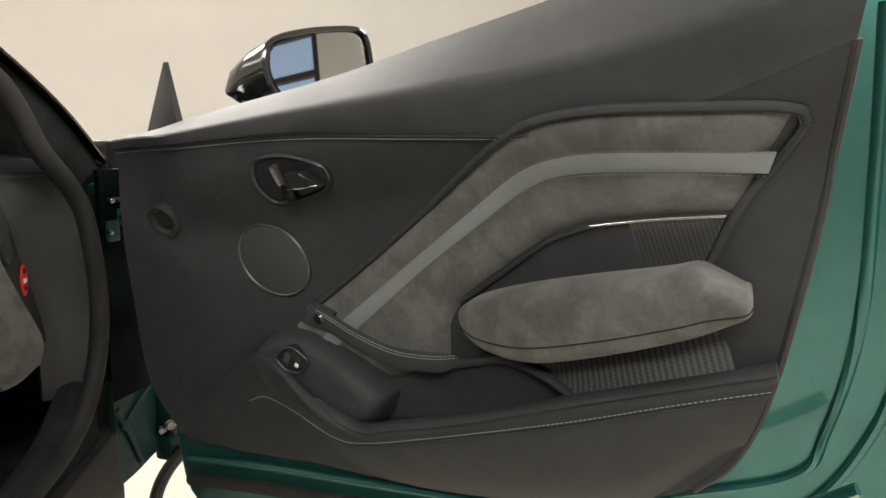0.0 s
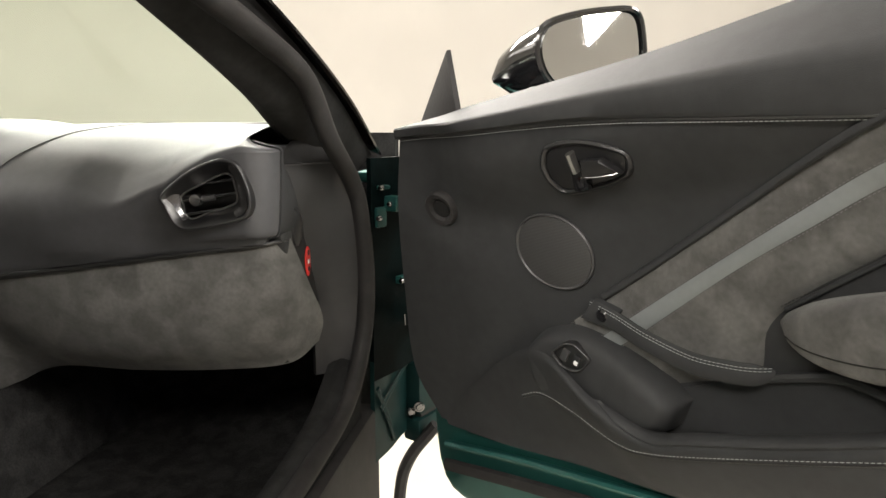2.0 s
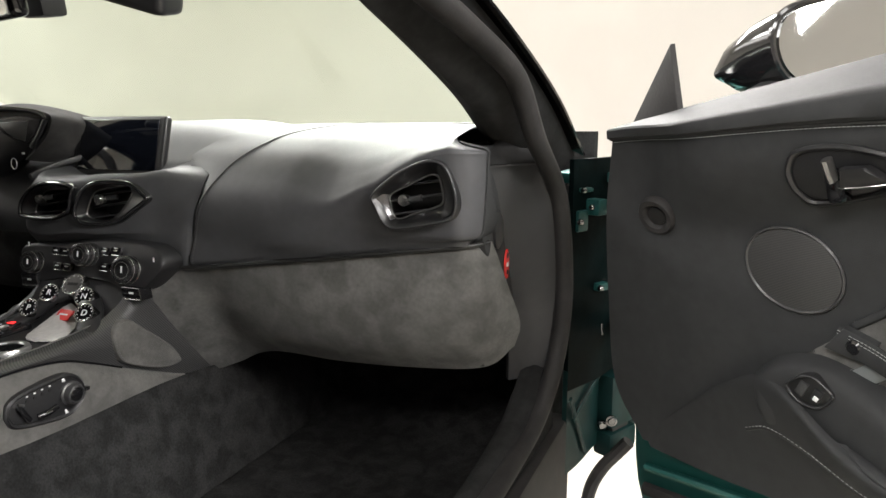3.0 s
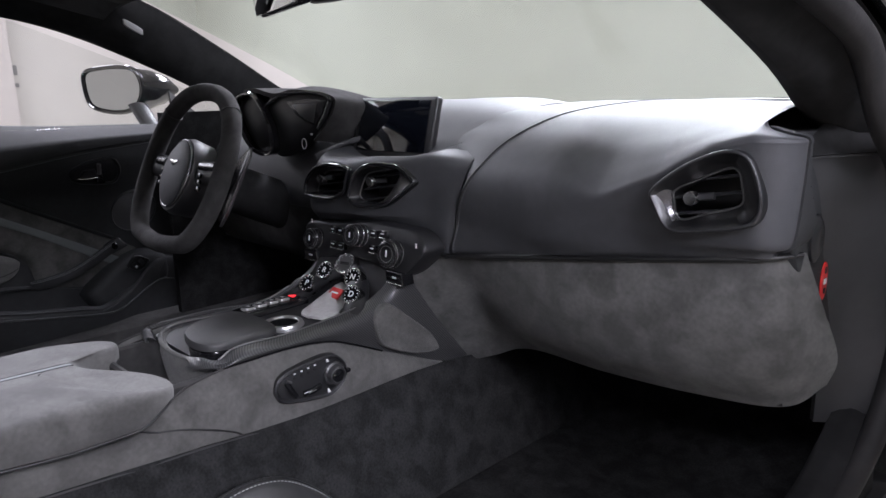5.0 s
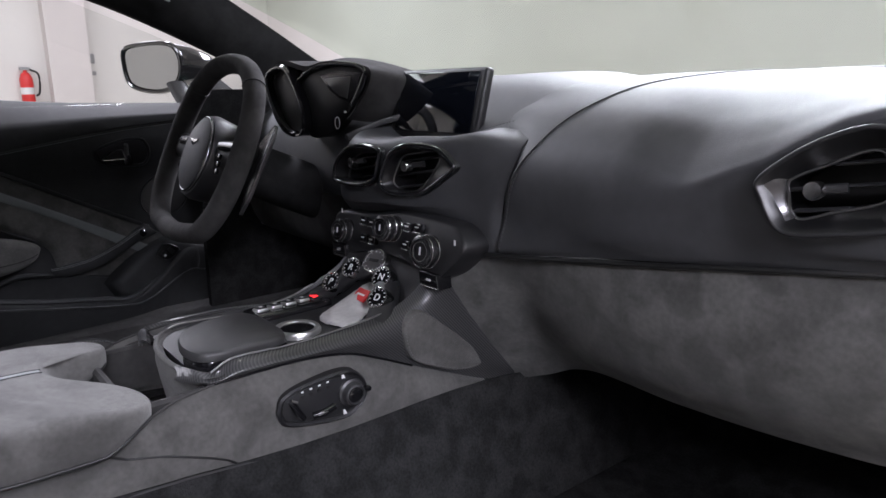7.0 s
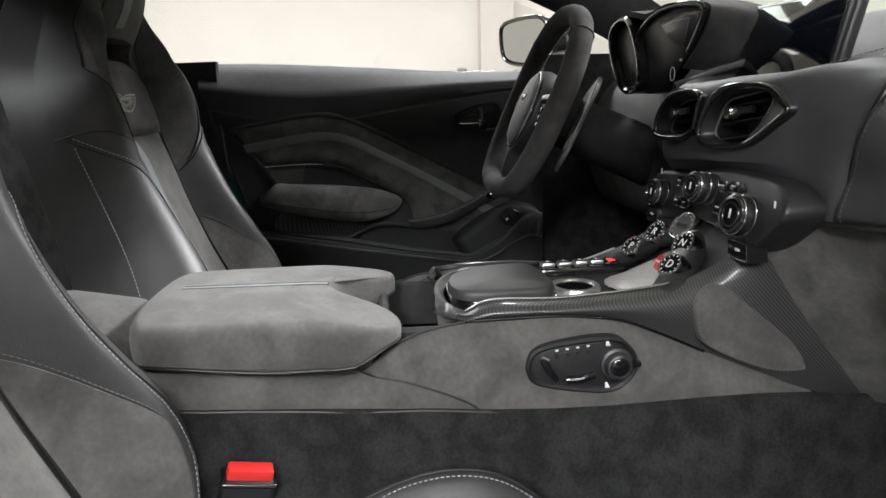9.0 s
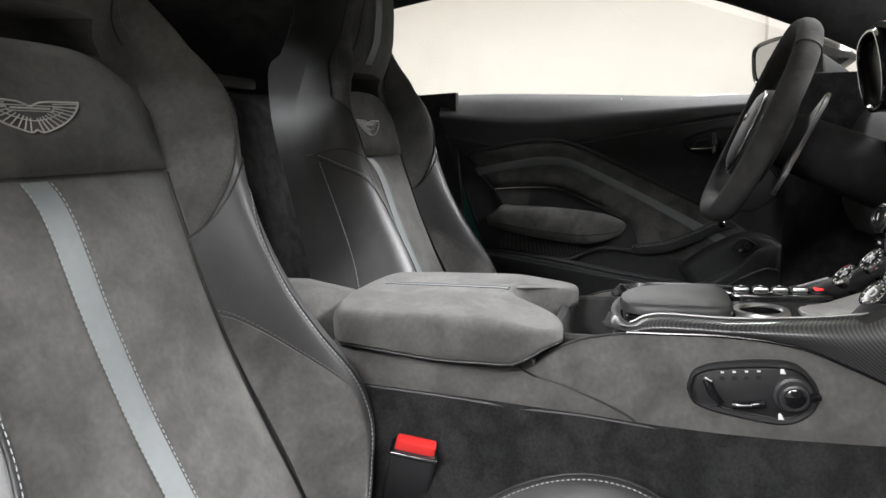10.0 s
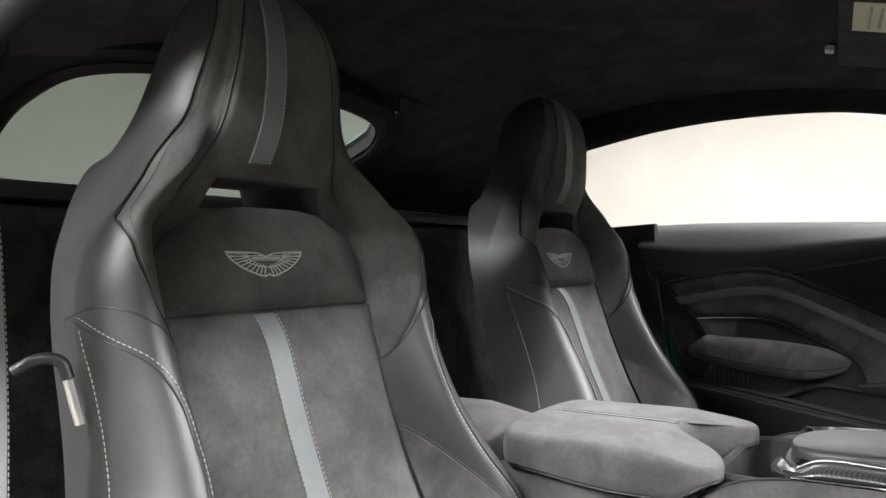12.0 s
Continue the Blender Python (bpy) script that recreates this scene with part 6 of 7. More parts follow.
    g = np.array(loops)
    bm = bmesh.new()
    vs = add_grid(bm, g, wrap=True)
    bm.faces.new(vs[0][::-1])
    bmesh.ops.triangulate(bm, faces=[bm.faces.new(vs[-1])])
    bmesh.ops.recalc_face_normals(bm, faces=bm.faces)
    part("lid_gap", sweep(np.array(loops[1])[::2] - [0, 0, 0.001], 0.002, closed=True), BLACKMARK, console)
    box = part("armrest_lid", bm, SUEDE, console, "charcoal suede armrest lid with a thumb notch")
    part("lid_stripe", sweep(np.array([(-0.022 + 0.05 * y, y, 0.6290 - 0.013 * sm(y / 0.11)) for y in np.linspace(-0.17, 0.018, 24)]), 0.004, 0.0008, 8), STRIPE, box, "silver-grey stripe")
    for o in (-0.0055, 0.0055):
        part("lid_seam", sweep(np.array([(-0.022 + o + 0.05 * y, y, 0.6290 - 0.013 * sm(y / 0.11)) for y in np.linspace(-0.17, 0.020, 24)]), 0.0008), BLACKMARK, box)
    part("armrest_base", block(XC - 0.125, XC + 0.128, -0.30, 0.075, 0.40, 0.563, 0.010), SUEDE, console, "suede armrest base")
    part("rear_hump", rings(np.array([[(XC + w * math.cos(k), y, 0.50 + h * math.sin(k)) for k in np.linspace(0, 2 * np.pi, 24, endpoint=False)] for y, w, h in ((-0.20, 0.10, 0.08), (-0.24, 0.125, 0.115), (-0.32, 0.13, 0.13), (-0.42, 0.13, 0.13), (-0.60, 0.13, 0.12))])), SUEDE, console, "suede tunnel behind the armrest")
    # cup bin
    part("cup_bin", frame_ring([(XC - 0.10, 0.09), (XC, 0.085), (XC + 0.10, 0.09), (XC + 0.115, 0.14), (XC + 0.10, 0.19), (XC, 0.20), (XC - 0.10, 0.19), (XC - 0.115, 0.14)], on_z(0.588), 0.012, -0.06, 0.006, 50, 0.004), SUEDE2, console, "dark open cup bin")
    # floor coloured black for the shade in the bin
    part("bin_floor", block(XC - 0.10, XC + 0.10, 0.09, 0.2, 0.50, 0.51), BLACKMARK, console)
    # seat switch panel
    so = [(0.254, 0.556), (0.262, 0.571), (0.29, 0.580), (0.355, 0.584), (0.380, 0.570), (0.389, 0.548), (0.380, 0.527), (0.354, 0.514), (0.30, 0.520), (0.264, 0.530), (0.254, 0.545)]
    ox = on_x(XC + 0.150)
    sp = part("seat_switch_panel", frame_ring(so, ox, 0.006, -0.01, 0.007, 60, 0.003), SATIN, console, "satin black seat control panel")
    part("panel_face", plate([tuple(p) for p in inset2(crv(so, 60, True), 0.004)], ox, -0.01, 0.003, 0.001), SATIN, sp)
    part("panel_groove", sweep(np.array([ox(u, v, 0.0032) for u, v in inset2(crv(so, 60, True), 0.0075)]), 0.0008, closed=True, up=(1, 0, 0)), BLACKMARK, sp)
    part("backrest_switch", sweep(np.array([(XC + 0.156, 0.273, 0.563), (XC + 0.159, 0.279, 0.549), (XC + 0.156, 0.288, 0.535)]), 0.0048, 0.0048, 10), GLOSS, sp, "tilt switch")
    part("switch_tip", sweep(np.array([(XC + 0.160, 0.271, 0.566), (XC + 0.161, 0.279, 0.562)]), 0.0028, 0.002), SATINMETAL, sp)
    part("cushion_switch", sweep(np.array([(XC + 0.156, 0.302, 0.534), (XC + 0.160, 0.317, 0.536), (XC + 0.156, 0.334, 0.538)]), 0.005, 0.005, 10), GLOSS, sp, "slide switch")
    part("switch_line", sweep(np.array([(XC + 0.1652, 0.306, 0.537), (XC + 0.1652, 0.320, 0.5385)]), 0.0009), SATINMETAL, sp)
    kn = part("lumbar_knob", lathe([(0.0195, 0.0), (0.0195, 0.004), (0.0165, 0.006), (0.0155, 0.012), (0.0145, 0.015), (0.0125, 0.016), (0.011, 0.013), (0.0, 0.013)], pose(XC + 0.153, 0.362, 0.550, 0, 90, 0), 40), VENTGREY, sp, "round switch knob")
    part("knob_cap", lathe([(0.0105, 0.0), (0.0105, 0.0155), (0.008, 0.017), (0.0, 0.017)], pose(XC + 0.153, 0.362, 0.550, 0, 90, 0), 30), GLOSS, kn)
    part("knob_pointer", rbox(0.010, 0.014, 0.006, 0.002, pose(XC + 0.160, 0.382, 0.551)), GLOSS, kn)
    for k in range(4):
        part("memory_mark", rbox(0.001, 0.0035, 0.002, 0.0, pose(XC + 0.1537, 0.290 + 0.0125 * k, 0.5705 + 0.0012 * k)), WHITEMARK, sp)
        part("memory_key", lathe([(0.0028, 0.0), (0.0028, 0.001), (0.0, 0.001)], pose(XC + 0.1531, 0.290 + 0.0125 * k, 0.5635 + 0.0012 * k, 0, 90, 0), 14), BLACKMARK, sp)
    for y, z in ((0.352, 0.5755), (0.352, 0.523)):
        part("panel_mark", plate([(y - 0.003, z - 0.003), (y + 0.003, z - 0.003), (y - 0.0005, z + 0.004), (y - 0.003, z + 0.004)], on_x(XC + 0.1533), 0.0, 0.0008, 0.0002), WHITEMARK, sp)


centre_console()

# ---- steering wheel ----
wheel = thing("steering_wheel", "suede-rimmed flat-bottomed steering wheel with a round leather hub", "steering wheel", (-0.43, 0.46, 0.80))
WM = Matrix.Translation((-0.437, 0.382, 0.846)) @ pose(0, 0, 0, 90 - 24, 0, 0)


def steering_wheel():
    rim = []
    for k in np.linspace(0, 2 * np.pi, 72, endpoint=False):
        c, s_ = math.cos(k), math.sin(k)
        p = 2.5
        r = 0.175 / (abs(c) ** p + abs(s_) ** p) ** (1 / p)
        y = max(r * s_, -0.152 - 0.01 * math.cos(c * 3))
        rim.append(WM @ Vector((r * c, y, -0.008 * abs(c))))
    ax = tuple(WM.to_3x3() @ Vector((0, 0, 1)))
    part("rim", sweep(np.array(rim), 0.0185, 0.0205, 14, True, up=ax), SUEDE2, wheel, "black suede rim")
    for k in (0.75, math.pi - 0.75):
        c, s_ = math.cos(k), math.sin(k)
        r = 0.175 / (abs(c) ** 2.5 + abs(s_) ** 2.5) ** 0.4
        part("rim_seam", sweep(np.array([WM @ Vector(((r + 0.0192 * math.cos(a)) * c, (r + 0.0192 * math.cos(a)) * s_, -0.006 + 0.0212 * math.sin(a))) for a in np.linspace(0, 2 * np.pi, 16, endpoint=False)]), 0.0012, closed=True, up=(0, 0, 1)), BLACKMARK, wheel)
    hub = part("hub", lathe([(0.072, -0.05), (0.075, -0.01), (0.070, 0.004), (0.0, 0.006)], WM @ pose(0, -0.012, 0) @ Matrix.Diagonal((0.94, 1.12, 1, 1)), 48), SATIN, wheel, "black hub")
    part("airbag_cover", lathe([(0.061, 0.0), (0.060, 0.010), (0.052, 0.015), (0.0, 0.018)], WM @ pose(0, -0.010, 0) @ Matrix.Diagonal((0.94, 1.18, 1, 1)), 48), DASHLEATHER, hub, "round black leather cover")
    part("hub_trim", sweep(np.array([WM @ Vector((0.062 * 0.94 * math.cos(a), 0.062 * 1.18 * math.sin(a) - 0.010, 0.006)) for a in np.linspace(0, 2 * np.pi, 48, endpoint=False)]), 0.003, closed=True, up=ax), DARKCHROME, hub, "dark metal trim ring")
    part("badge", plate([(-0.019, 0.007), (0.0, 0.005), (0.019, 0.007), (0.010, -0.002), (0.0, -0.006), (-0.010, -0.002)], lambda u, v, w: WM @ Vector((u, v + 0.010, w + 0.0165)), 0.0, 0.0025, 0.0006), CHROME, hub, "small metal wing-shaped badge")
    part("print_bar", rbox(0.014, 0.002, 0.0006, 0.0, WM @ pose(0, -0.028, 0.0165)), BLACKMARK, hub)
    for s in (-1, 1):
        sp = part("spoke", sweep(np.array([WM @ Vector((s * x, y, z)) for x, y, z in ((0.055, 0.0, -0.012), (0.11, 0.004, -0.018), (0.165, 0.008, -0.012))]), 0.026, 0.010, 10, up=ax), SATIN, wheel, "black spoke")
        part("spoke_switch", sweep(np.array([WM @ Vector((s * x, y, z)) for x, y, z in ((0.085, 0.014, -0.002), (0.14, 0.016, -0.006))]), 0.009, 0.006, 10, up=ax), DARKCHROME, sp, "metal thumb switch")
        for k in range(3):
            part("spoke_key", rbox(0.014, 0.010, 0.006, 0.002, WM @ pose(s * (0.088 + 0.004 * k), -0.006 - 0.014 * k, -0.004)), GLOSS, sp)
        part("shift_paddle", plate([(s * 0.115, 0.045), (s * 0.150, 0.078), (s * 0.158, 0.06), (s * 0.140, -0.06), (s * 0.125, -0.095), (s * 0.11, -0.02)], lambda u, v, w: WM @ Vector((u, v, w - 0.062)), -0.004, 0.004, 0.002), RIMMETAL, wheel, "metal shift paddle")
    part("column", sweep(np.array([WM @ Vector((0, 0.0, z)) for z in (-0.03, -0.07, -0.12, -0.20, -0.28)]), 0.05, 0.06, 20, up=(1, 0, 0), taper=(0.9, 1, 1.05, 1.1, 1.1)), PILLARCLOTH, wheel, "black column shroud")


steering_wheel()
# pedals under the dash
for x in (-0.52, -0.40):
    pd = thing("foot_pedal", "bare metal foot pedal under the dashboard", "pedal", (x, 1.0, 0.42), "pedals")
    part("pad", rbox(0.06, 0.012, 0.09, 0.004, pose(x, 0.93, 0.42, -35, 0, 0)), DARKCHROME, pd)
    part("arm", sweep(np.array([(x, 0.94, 0.42), (x, 1.05, 0.52), (x, 1.12, 0.66), (x, 1.29, 0.68)]), 0.008), SATIN, pd)


# ---- seats ----
def car_seat(name, label, xs, group):
    """A sports seat: s runs across, h up the backrest, n out of its face."""
    upv, nv = np.array([0, -0.287, 0.958]), np.array([0, 0.958, 0.287])
    org = np.array([xs, -0.35, 0.88])
    seat = thing(name, label, "car seat", (xs, -0.05, 0.27), group)

    def at(s, h, n):
        return org + np.array([s, 0, 0]) + upv * h + nv * n

    # tables up the backrest: half-width, crest of the bolster (across, out), middle, outer edge and back
    H = [-0.57, -0.53, -0.49, -0.44, -0.38, -0.31, -0.25, -0.19, -0.13, -0.08, -0.03, 0.01, 0.04, 0.07, 0.10, 0.13, 0.16, 0.20, 0.25, 0.29, 0.32, 0.338, 0.347]
    HW = [0.190, 0.215, 0.258, 0.300, 0.302, 0.272, 0.248, 0.240, 0.240, 0.245, 0.246, 0.234, 0.213, 0.187, 0.166, 0.150, 0.136, 0.123, 0.109, 0.093, 0.074, 0.054, 0.030]
    CR = [0.165, 0.180, 0.212, 0.245, 0.244, 0.214, 0.200, 0.198, 0.202, 0.207, 0.214, 0.212, 0.190, 0.156, 0.128, 0.108, 0.096, 0.087, 0.080, 0.068, 0.052, 0.035, 0.016]
    NB = [0.085, 0.090, 0.094, 0.097, 0.096, 0.086, 0.074, 0.064, 0.058, 0.060, 0.068, 0.071, 0.070, 0.066, 0.066, 0.076, 0.086, 0.100, 0.112, 0.114, 0.104, 0.088, 0.072]
    NC = [0.040, 0.035, 0.028, 0.020, 0.010, 0.000, -0.005, -0.008, -0.008, -0.008, -0.006, -0.004, 0.000, 0.020, 0.056, 0.082, 0.096, 0.110, 0.120, 0.120, 0.108, 0.091, 0.074]
    NE = [-0.03, -0.03, -0.03, -0.03, -0.03, -0.03, -0.03, -0.03, -0.03, -0.03, -0.03, -0.03, -0.03, -0.025, -0.015, -0.005, 0.005, 0.018, 0.030, 0.038, 0.045, 0.052, 0.058]
    NB2 = [-0.15, -0.15, -0.145, -0.14, -0.13, -0.12, -0.115, -0.11, -0.105, -0.10, -0.10, -0.10, -0.10, -0.10, -0.095, -0.085, -0.075, -0.055, -0.030, -0.010, 0.010, 0.030, 0.048]
    KW = [0.185, 0.21, 0.25, 0.29, 0.295, 0.27, 0.25, 0.243, 0.241, 0.241, 0.236, 0.226, 0.206, 0.183, 0.166, 0.154, 0.142, 0.123, 0.104, 0.088, 0.070, 0.050, 0.028]
    nh, na = 150, 81
    hs = np.linspace(H[0], H[-1], nh)
    tabs = {}
    for key, tab in (("w", HW), ("r", CR), ("b", NB), ("c", NC), ("k", NB2), ("e", NE), ("q", KW)):
        c = crv(np.stack([np.array(H), np.array(tab)], 1), 500)
        tabs[key] = np.interp(hs, c[:, 0], c[:, 1])
    av = np.linspace(-1, 1, na)

    def across(i, a):
        """From a column's share to its place across and its depth."""
        w, cr, b, c, e = tabs["w"][i], tabs["r"][i], tabs["b"][i], tabs["c"][i], tabs["e"][i]
        flat = min(0.157, cr * 0.80)
        lag = 0.045 * min(1.0, abs(a) / 0.75) ** 2 * sm((hs[i] - 0.05) / 0.03) * (1 - sm((hs[i] - 0.15) / 0.10))
        b, c = float(np.interp(hs[i] - lag, hs, tabs["b"])), float(np.interp(hs[i] - lag, hs, tabs["c"]))
        x = abs(a)
        if x <= 0.45:
            s, n = x / 0.45 * flat, c
        elif x <= 0.75:
            f = (x - 0.45) / 0.30
            s, n = flat + (cr - flat) * f, c + (b - c) * math.sin(f * math.pi / 2) ** 1.3
        else:
            f = (x - 0.75) / 0.25
            s, n = cr + (w - cr) * math.sin(f * math.pi / 2) ** 0.9, b - (b - e) * (1 - math.cos(f * math.pi / 2))
        return (s if a > 0 else -s), n

    def rise(h):
        """The back of the slot under the headrest lies higher than its front."""
        return 0.05 * math.exp(-((h - 0.075) / 0.055) ** 2)

    front = np.array([[at(across(i, a)[0], hs[i], across(i, a)[1]) for a in av] for i in range(nh)])
    back = np.array([[at(a * tabs["q"][i], hs[i] + rise(hs[i]), tabs["k"][i] + (tabs["e"][i] - tabs["k"][i]) * 0.30 * abs(a) ** 6) for a in av] for i in range(nh)])
    facing = grid_normals(front)
    facing *= 1 if np.mean(facing @ nv) > 0 else -1
    bm = bmesh.new()

    def hole(i, j):
        h = (hs[i] + hs[min(i + 1, nh - 1)]) / 2
        return abs((av[j] + av[j + 1]) / 2) < 0.33 and 0.060 < h < 0.090

    def verts(g):
        return [[bm.verts.new(g[i, j]) for j in range(na)] for i in range(nh)]

    fv, bv = verts(front), verts(back)
    for i in range(nh - 1):
        for j in range(na - 1):
            if hole(i, j):
                for (p, q), (r, t) in (((i, j), (i, j + 1)), ((i + 1, j + 1), (i + 1, j)), ((i, j + 1), (i + 1, j + 1)), ((i + 1, j), (i, j))):
                    di, dj = (-1, 0) if (p, r) == (i, i) else (1, 0) if (p, r) == (i + 1, i + 1) else (0, 1) if (q, t) == (j + 1, j + 1) else (0, -1)
                    if not hole(i + di, j + dj):
                        bm.faces.new([fv[p][q], fv[r][t], bv[r][t], bv[p][q]])
                continue
            bm.faces.new([fv[i][j], fv[i][j + 1], fv[i + 1][j + 1], fv[i + 1][j]])
            f = bm.faces.new([bv[i][j], bv[i + 1][j], bv[i + 1][j + 1], bv[i][j + 1]])
            f.material_index = 1
    for j in (0, na - 1):
        for i in range(nh - 1):
            f = bm.faces.new([fv[i][j], fv[i + 1][j], bv[i + 1][j], bv[i][j]])
            f.material_index = 1
    for i in (0, nh - 1):
        for j in range(na - 1):
            bm.faces.new([fv[i][j], fv[i][j + 1], bv[i][j + 1], bv[i][j]])
    bmesh.ops.recalc_face_normals(bm, faces=bm.faces)
    part("backrest", bm, (SUEDE, LEATHER2), seat, "charcoal suede and black leather backrest with an integral headrest")

    fine = np.linspace(0, 1, 121)
    prof_s = np.array([[across(i, a)[0] for a in fine] for i in range(nh)])
    prof_n = np.array([[across(i, a)[1] for a in fine] for i in range(nh)])

    def surf(s, h):
        i = int(np.clip(np.searchsorted(hs, h), 1, nh - 1))
        f = (h - hs[i - 1]) / (hs[i] - hs[i - 1])
        return float(np.interp(abs(s), prof_s[i - 1], prof_n[i - 1]) * (1 - f) + np.interp(abs(s), prof_s[i], prof_n[i]) * f)

    def on(s, h, n=0.0):
        return at(s, h, surf(s, h) + n)

    def pt(h, a, lift=0.0):
        """A point on the face by height and column share, lifted along its normal."""
        i = min(max((h - hs[0]) / (hs[1] - hs[0]), 0), nh - 1.001)
        j = min(max((a + 1) / 2 * (na - 1), 0), na - 1.001)
        p, q, f, g = int(i), int(j), i - int(i), j - int(j)
        w4 = ((1 - f) * (1 - g), (1 - f) * g, f * (1 - g), f * g)
        c4 = ((p, q), (p, q + 1), (p + 1, q), (p + 1, q + 1))
        return sum(k * front[c] for k, c in zip(w4, c4)) + lift * sum(k * facing[c] for k, c in zip(w4, c4))

    def share(s, h):
        """Column share at a place across."""
        i = int(np.clip(np.searchsorted(hs, h), 1, nh - 1))
        f = (h - hs[i - 1]) / (hs[i] - hs[i - 1])
        return float(np.interp(abs(s), prof_s[i - 1] * (1 - f) + prof_s[i] * f, fine))

    def line(pts, n, lift=0.001):
        return np.array([on(s, h, lift) for s, h in crv(pts, n)])

    # inserts
    g = np.array([[at(0.157 * a, h, np.interp(h, hs, tabs["c"]) + 0.016 * (1 - abs(a) ** 6) * (1 - abs((h + 0.29) / 0.222) ** 10)) for a in np.linspace(-1, 1, 30)] for h in np.linspace(-0.51, -0.069, 44)])
    part("insert", shell(g, 0.01, nv), SUEDE, seat, "charcoal suede centre panel")
    g = []
    for f in np.linspace(0, 1, 18):
        r = []
        for a in np.linspace(-1, 1, 30):
            top = 0.060 - 0.055 * abs(a) ** 3.5
            h = -0.066 + (top + 0.066) * f
            r.append(at(0.159 * a, h, np.interp(h, hs, tabs["c"]) + 0.014 * (1 - abs(a) ** 8) * (1 - abs(2 * f - 1) ** 8) + 0.004))
        g.append(r)
    part("yoke", shell(np.array(g), 0.012, nv), SUEDE, seat, "charcoal suede shoulder panel")
    # stripes
    g = np.array([[at(s, h, np.interp(h, hs, tabs["c"]) + 0.0165 * (1 - abs((h + 0.29) / 0.222) ** 10) + 0.001) for s in np.linspace(0.011 - 0.004 * k, 0.041 - 0.004 * k, 5)] for h, k in zip(np.linspace(-0.505, -0.071, 34), np.linspace(1.7, 0, 34))])
    part("stripe", shell(g, 0.002, nv), STRIPE, seat, "silver-grey leather stripe")
    for j, o in ((0, -0.0015), (-1, 0.0015)):
        part("stitching", stitch_line(np.array([p + np.array([o, 0, 0]) + nv * 0.001 for p in crv(g[:, j], 140)]), 0.006, 0.0042, 0.0007), THREAD, seat)
    hsx = [(0.034, 0.100), (0.028, 0.15), (0.024, 0.20), (0.022, 0.25), (0.021, 0.30), (0.020, 0.335)]
    g = np.array([[on(s + d, h, 0.0025) for d in (-0.014, -0.007, 0, 0.007, 0.014)] for s, h in crv(hsx, 40)])
    part("head_stripe", shell(g, 0.003, nv), STRIPE, seat, "silver-grey headrest stripe")
    for j in (0, -1):
        part("stitching", stitch_line(crv(g[:, j], 120) + nv * 0.0008, 0.005, 0.0035, 0.0008), THREAD, seat)
    # embroidered wings, drawn as plain feather strokes
    bmw = bmesh.new()

    def emb(pts, r=0.0007, n=0):
        q = crv(pts, n) if n else np.array(pts)
        sweep(np.array([at(1.19 * a + 0.019, 1.05 * b - 0.010, np.interp(b - 0.012, hs, tabs["c"]) + 0.0188) for a, b in q]), r, r, 5, bm=bmw)

    for sgn in (-1, 1):
        low = [(0.046, 0.0055), (0.039, -0.002), (0.029, -0.009), (0.017, -0.0145), (0.006, -0.018)]
        emb([(sgn * a, b) for a, b in [(0.0, 0.005), (0.008, 0.009), (0.020, 0.0105), (0.049, 0.0115)]], 0.001, 20)
        emb([(sgn * a, b) for a, b in [(0.049, 0.0115)] + low + [(0.0, -0.0155)]], 0.001, 40)
        emb([(sgn * a, b) for a, b in [(0.030, 0.0015), (0.022, -0.002), (0.012, -0.0055), (0.0, -0.0075)]], 0.0006, 20)
        for a, b in crv(low, 9):
            emb([(sgn * a, b), (sgn * a * 0.5, 0.008 + (b - 0.008) * 0.5)], 0.0007)
        for b in (0.0085, 0.0055):
            emb([(sgn * 0.022, b), (sgn * 0.0465, b + 0.0012)], 0.0006)
    emb([(-0.022, 0.0065), (0.022, 0.0065), (0.021, 0.0015), (-0.021, 0.0015), (-0.022, 0.0065)], 0.0006)
    emb([(-0.018, 0.004), (0.018, 0.004)], 0.0011)
    part("embroidered_badge", bmw, SILVER, seat, "silver embroidered wing shape")["kind"] = "stuff"
    # seams and stitching on bolsters and wings
    edge_h = [-0.16, -0.12, -0.075, -0.03, 0.015, 0.055, 0.09, 0.15, 0.22, 0.28, 0.33]
    edge_s = [0.160, 0.182, 0.204, 0.220, 0.224, 0.210, 0.168, 0.122, 0.102, 0.085, 0.054]
    ew = [min(float(np.interp(h, edge_h, edge_s)), float(np.interp(h, hs, tabs["w"])) - 0.006) for h in np.linspace(-0.16, 0.33, 30)]
    eh = np.linspace(-0.16, 0.33, 30)

    def top_of(a):
        """Height of the seam between the wing and the bolster leather."""
        return -0.152 + 0.095 * sm((a - 0.45) / 0.5)

    for sg in (-1, 1):
        part("bolster_seam", sweep(line([(sg * 0.1585, -0.50), (sg * 0.159, -0.25), (sg * 0.160, -0.07)], 50, 0.001), 0.0016), BLACKMARK, seat)
        # leather flank of the wing, outside its seam
        fl = []
        for h in np.linspace(-0.155, 0.325, 70):
            e = share(np.interp(h, eh, ew), h)
            fl.append([pt(h, sg * (e + (0.998 - e) * f), 0.0022) for f in np.linspace(0, 1, 12)])
        part("wing_flank", shell(np.array(fl), 0.004, nv), LEATHER2, seat, "black leather wing flank")
        side = crv([(w, h) for w, h in zip(ew, eh)], 120)
        part("side_piping", sweep(np.array([pt(h, sg * share(w, h), 0.0024) for w, h in side]), 0.0011), BLACKMARK, seat)
        part("stitching", stitch_line(np.array([pt(h, sg * share(w - 0.005, h), 0.001) for w, h in side]), 0.006, 0.004, 0.0007), DARKTHREAD, seat)
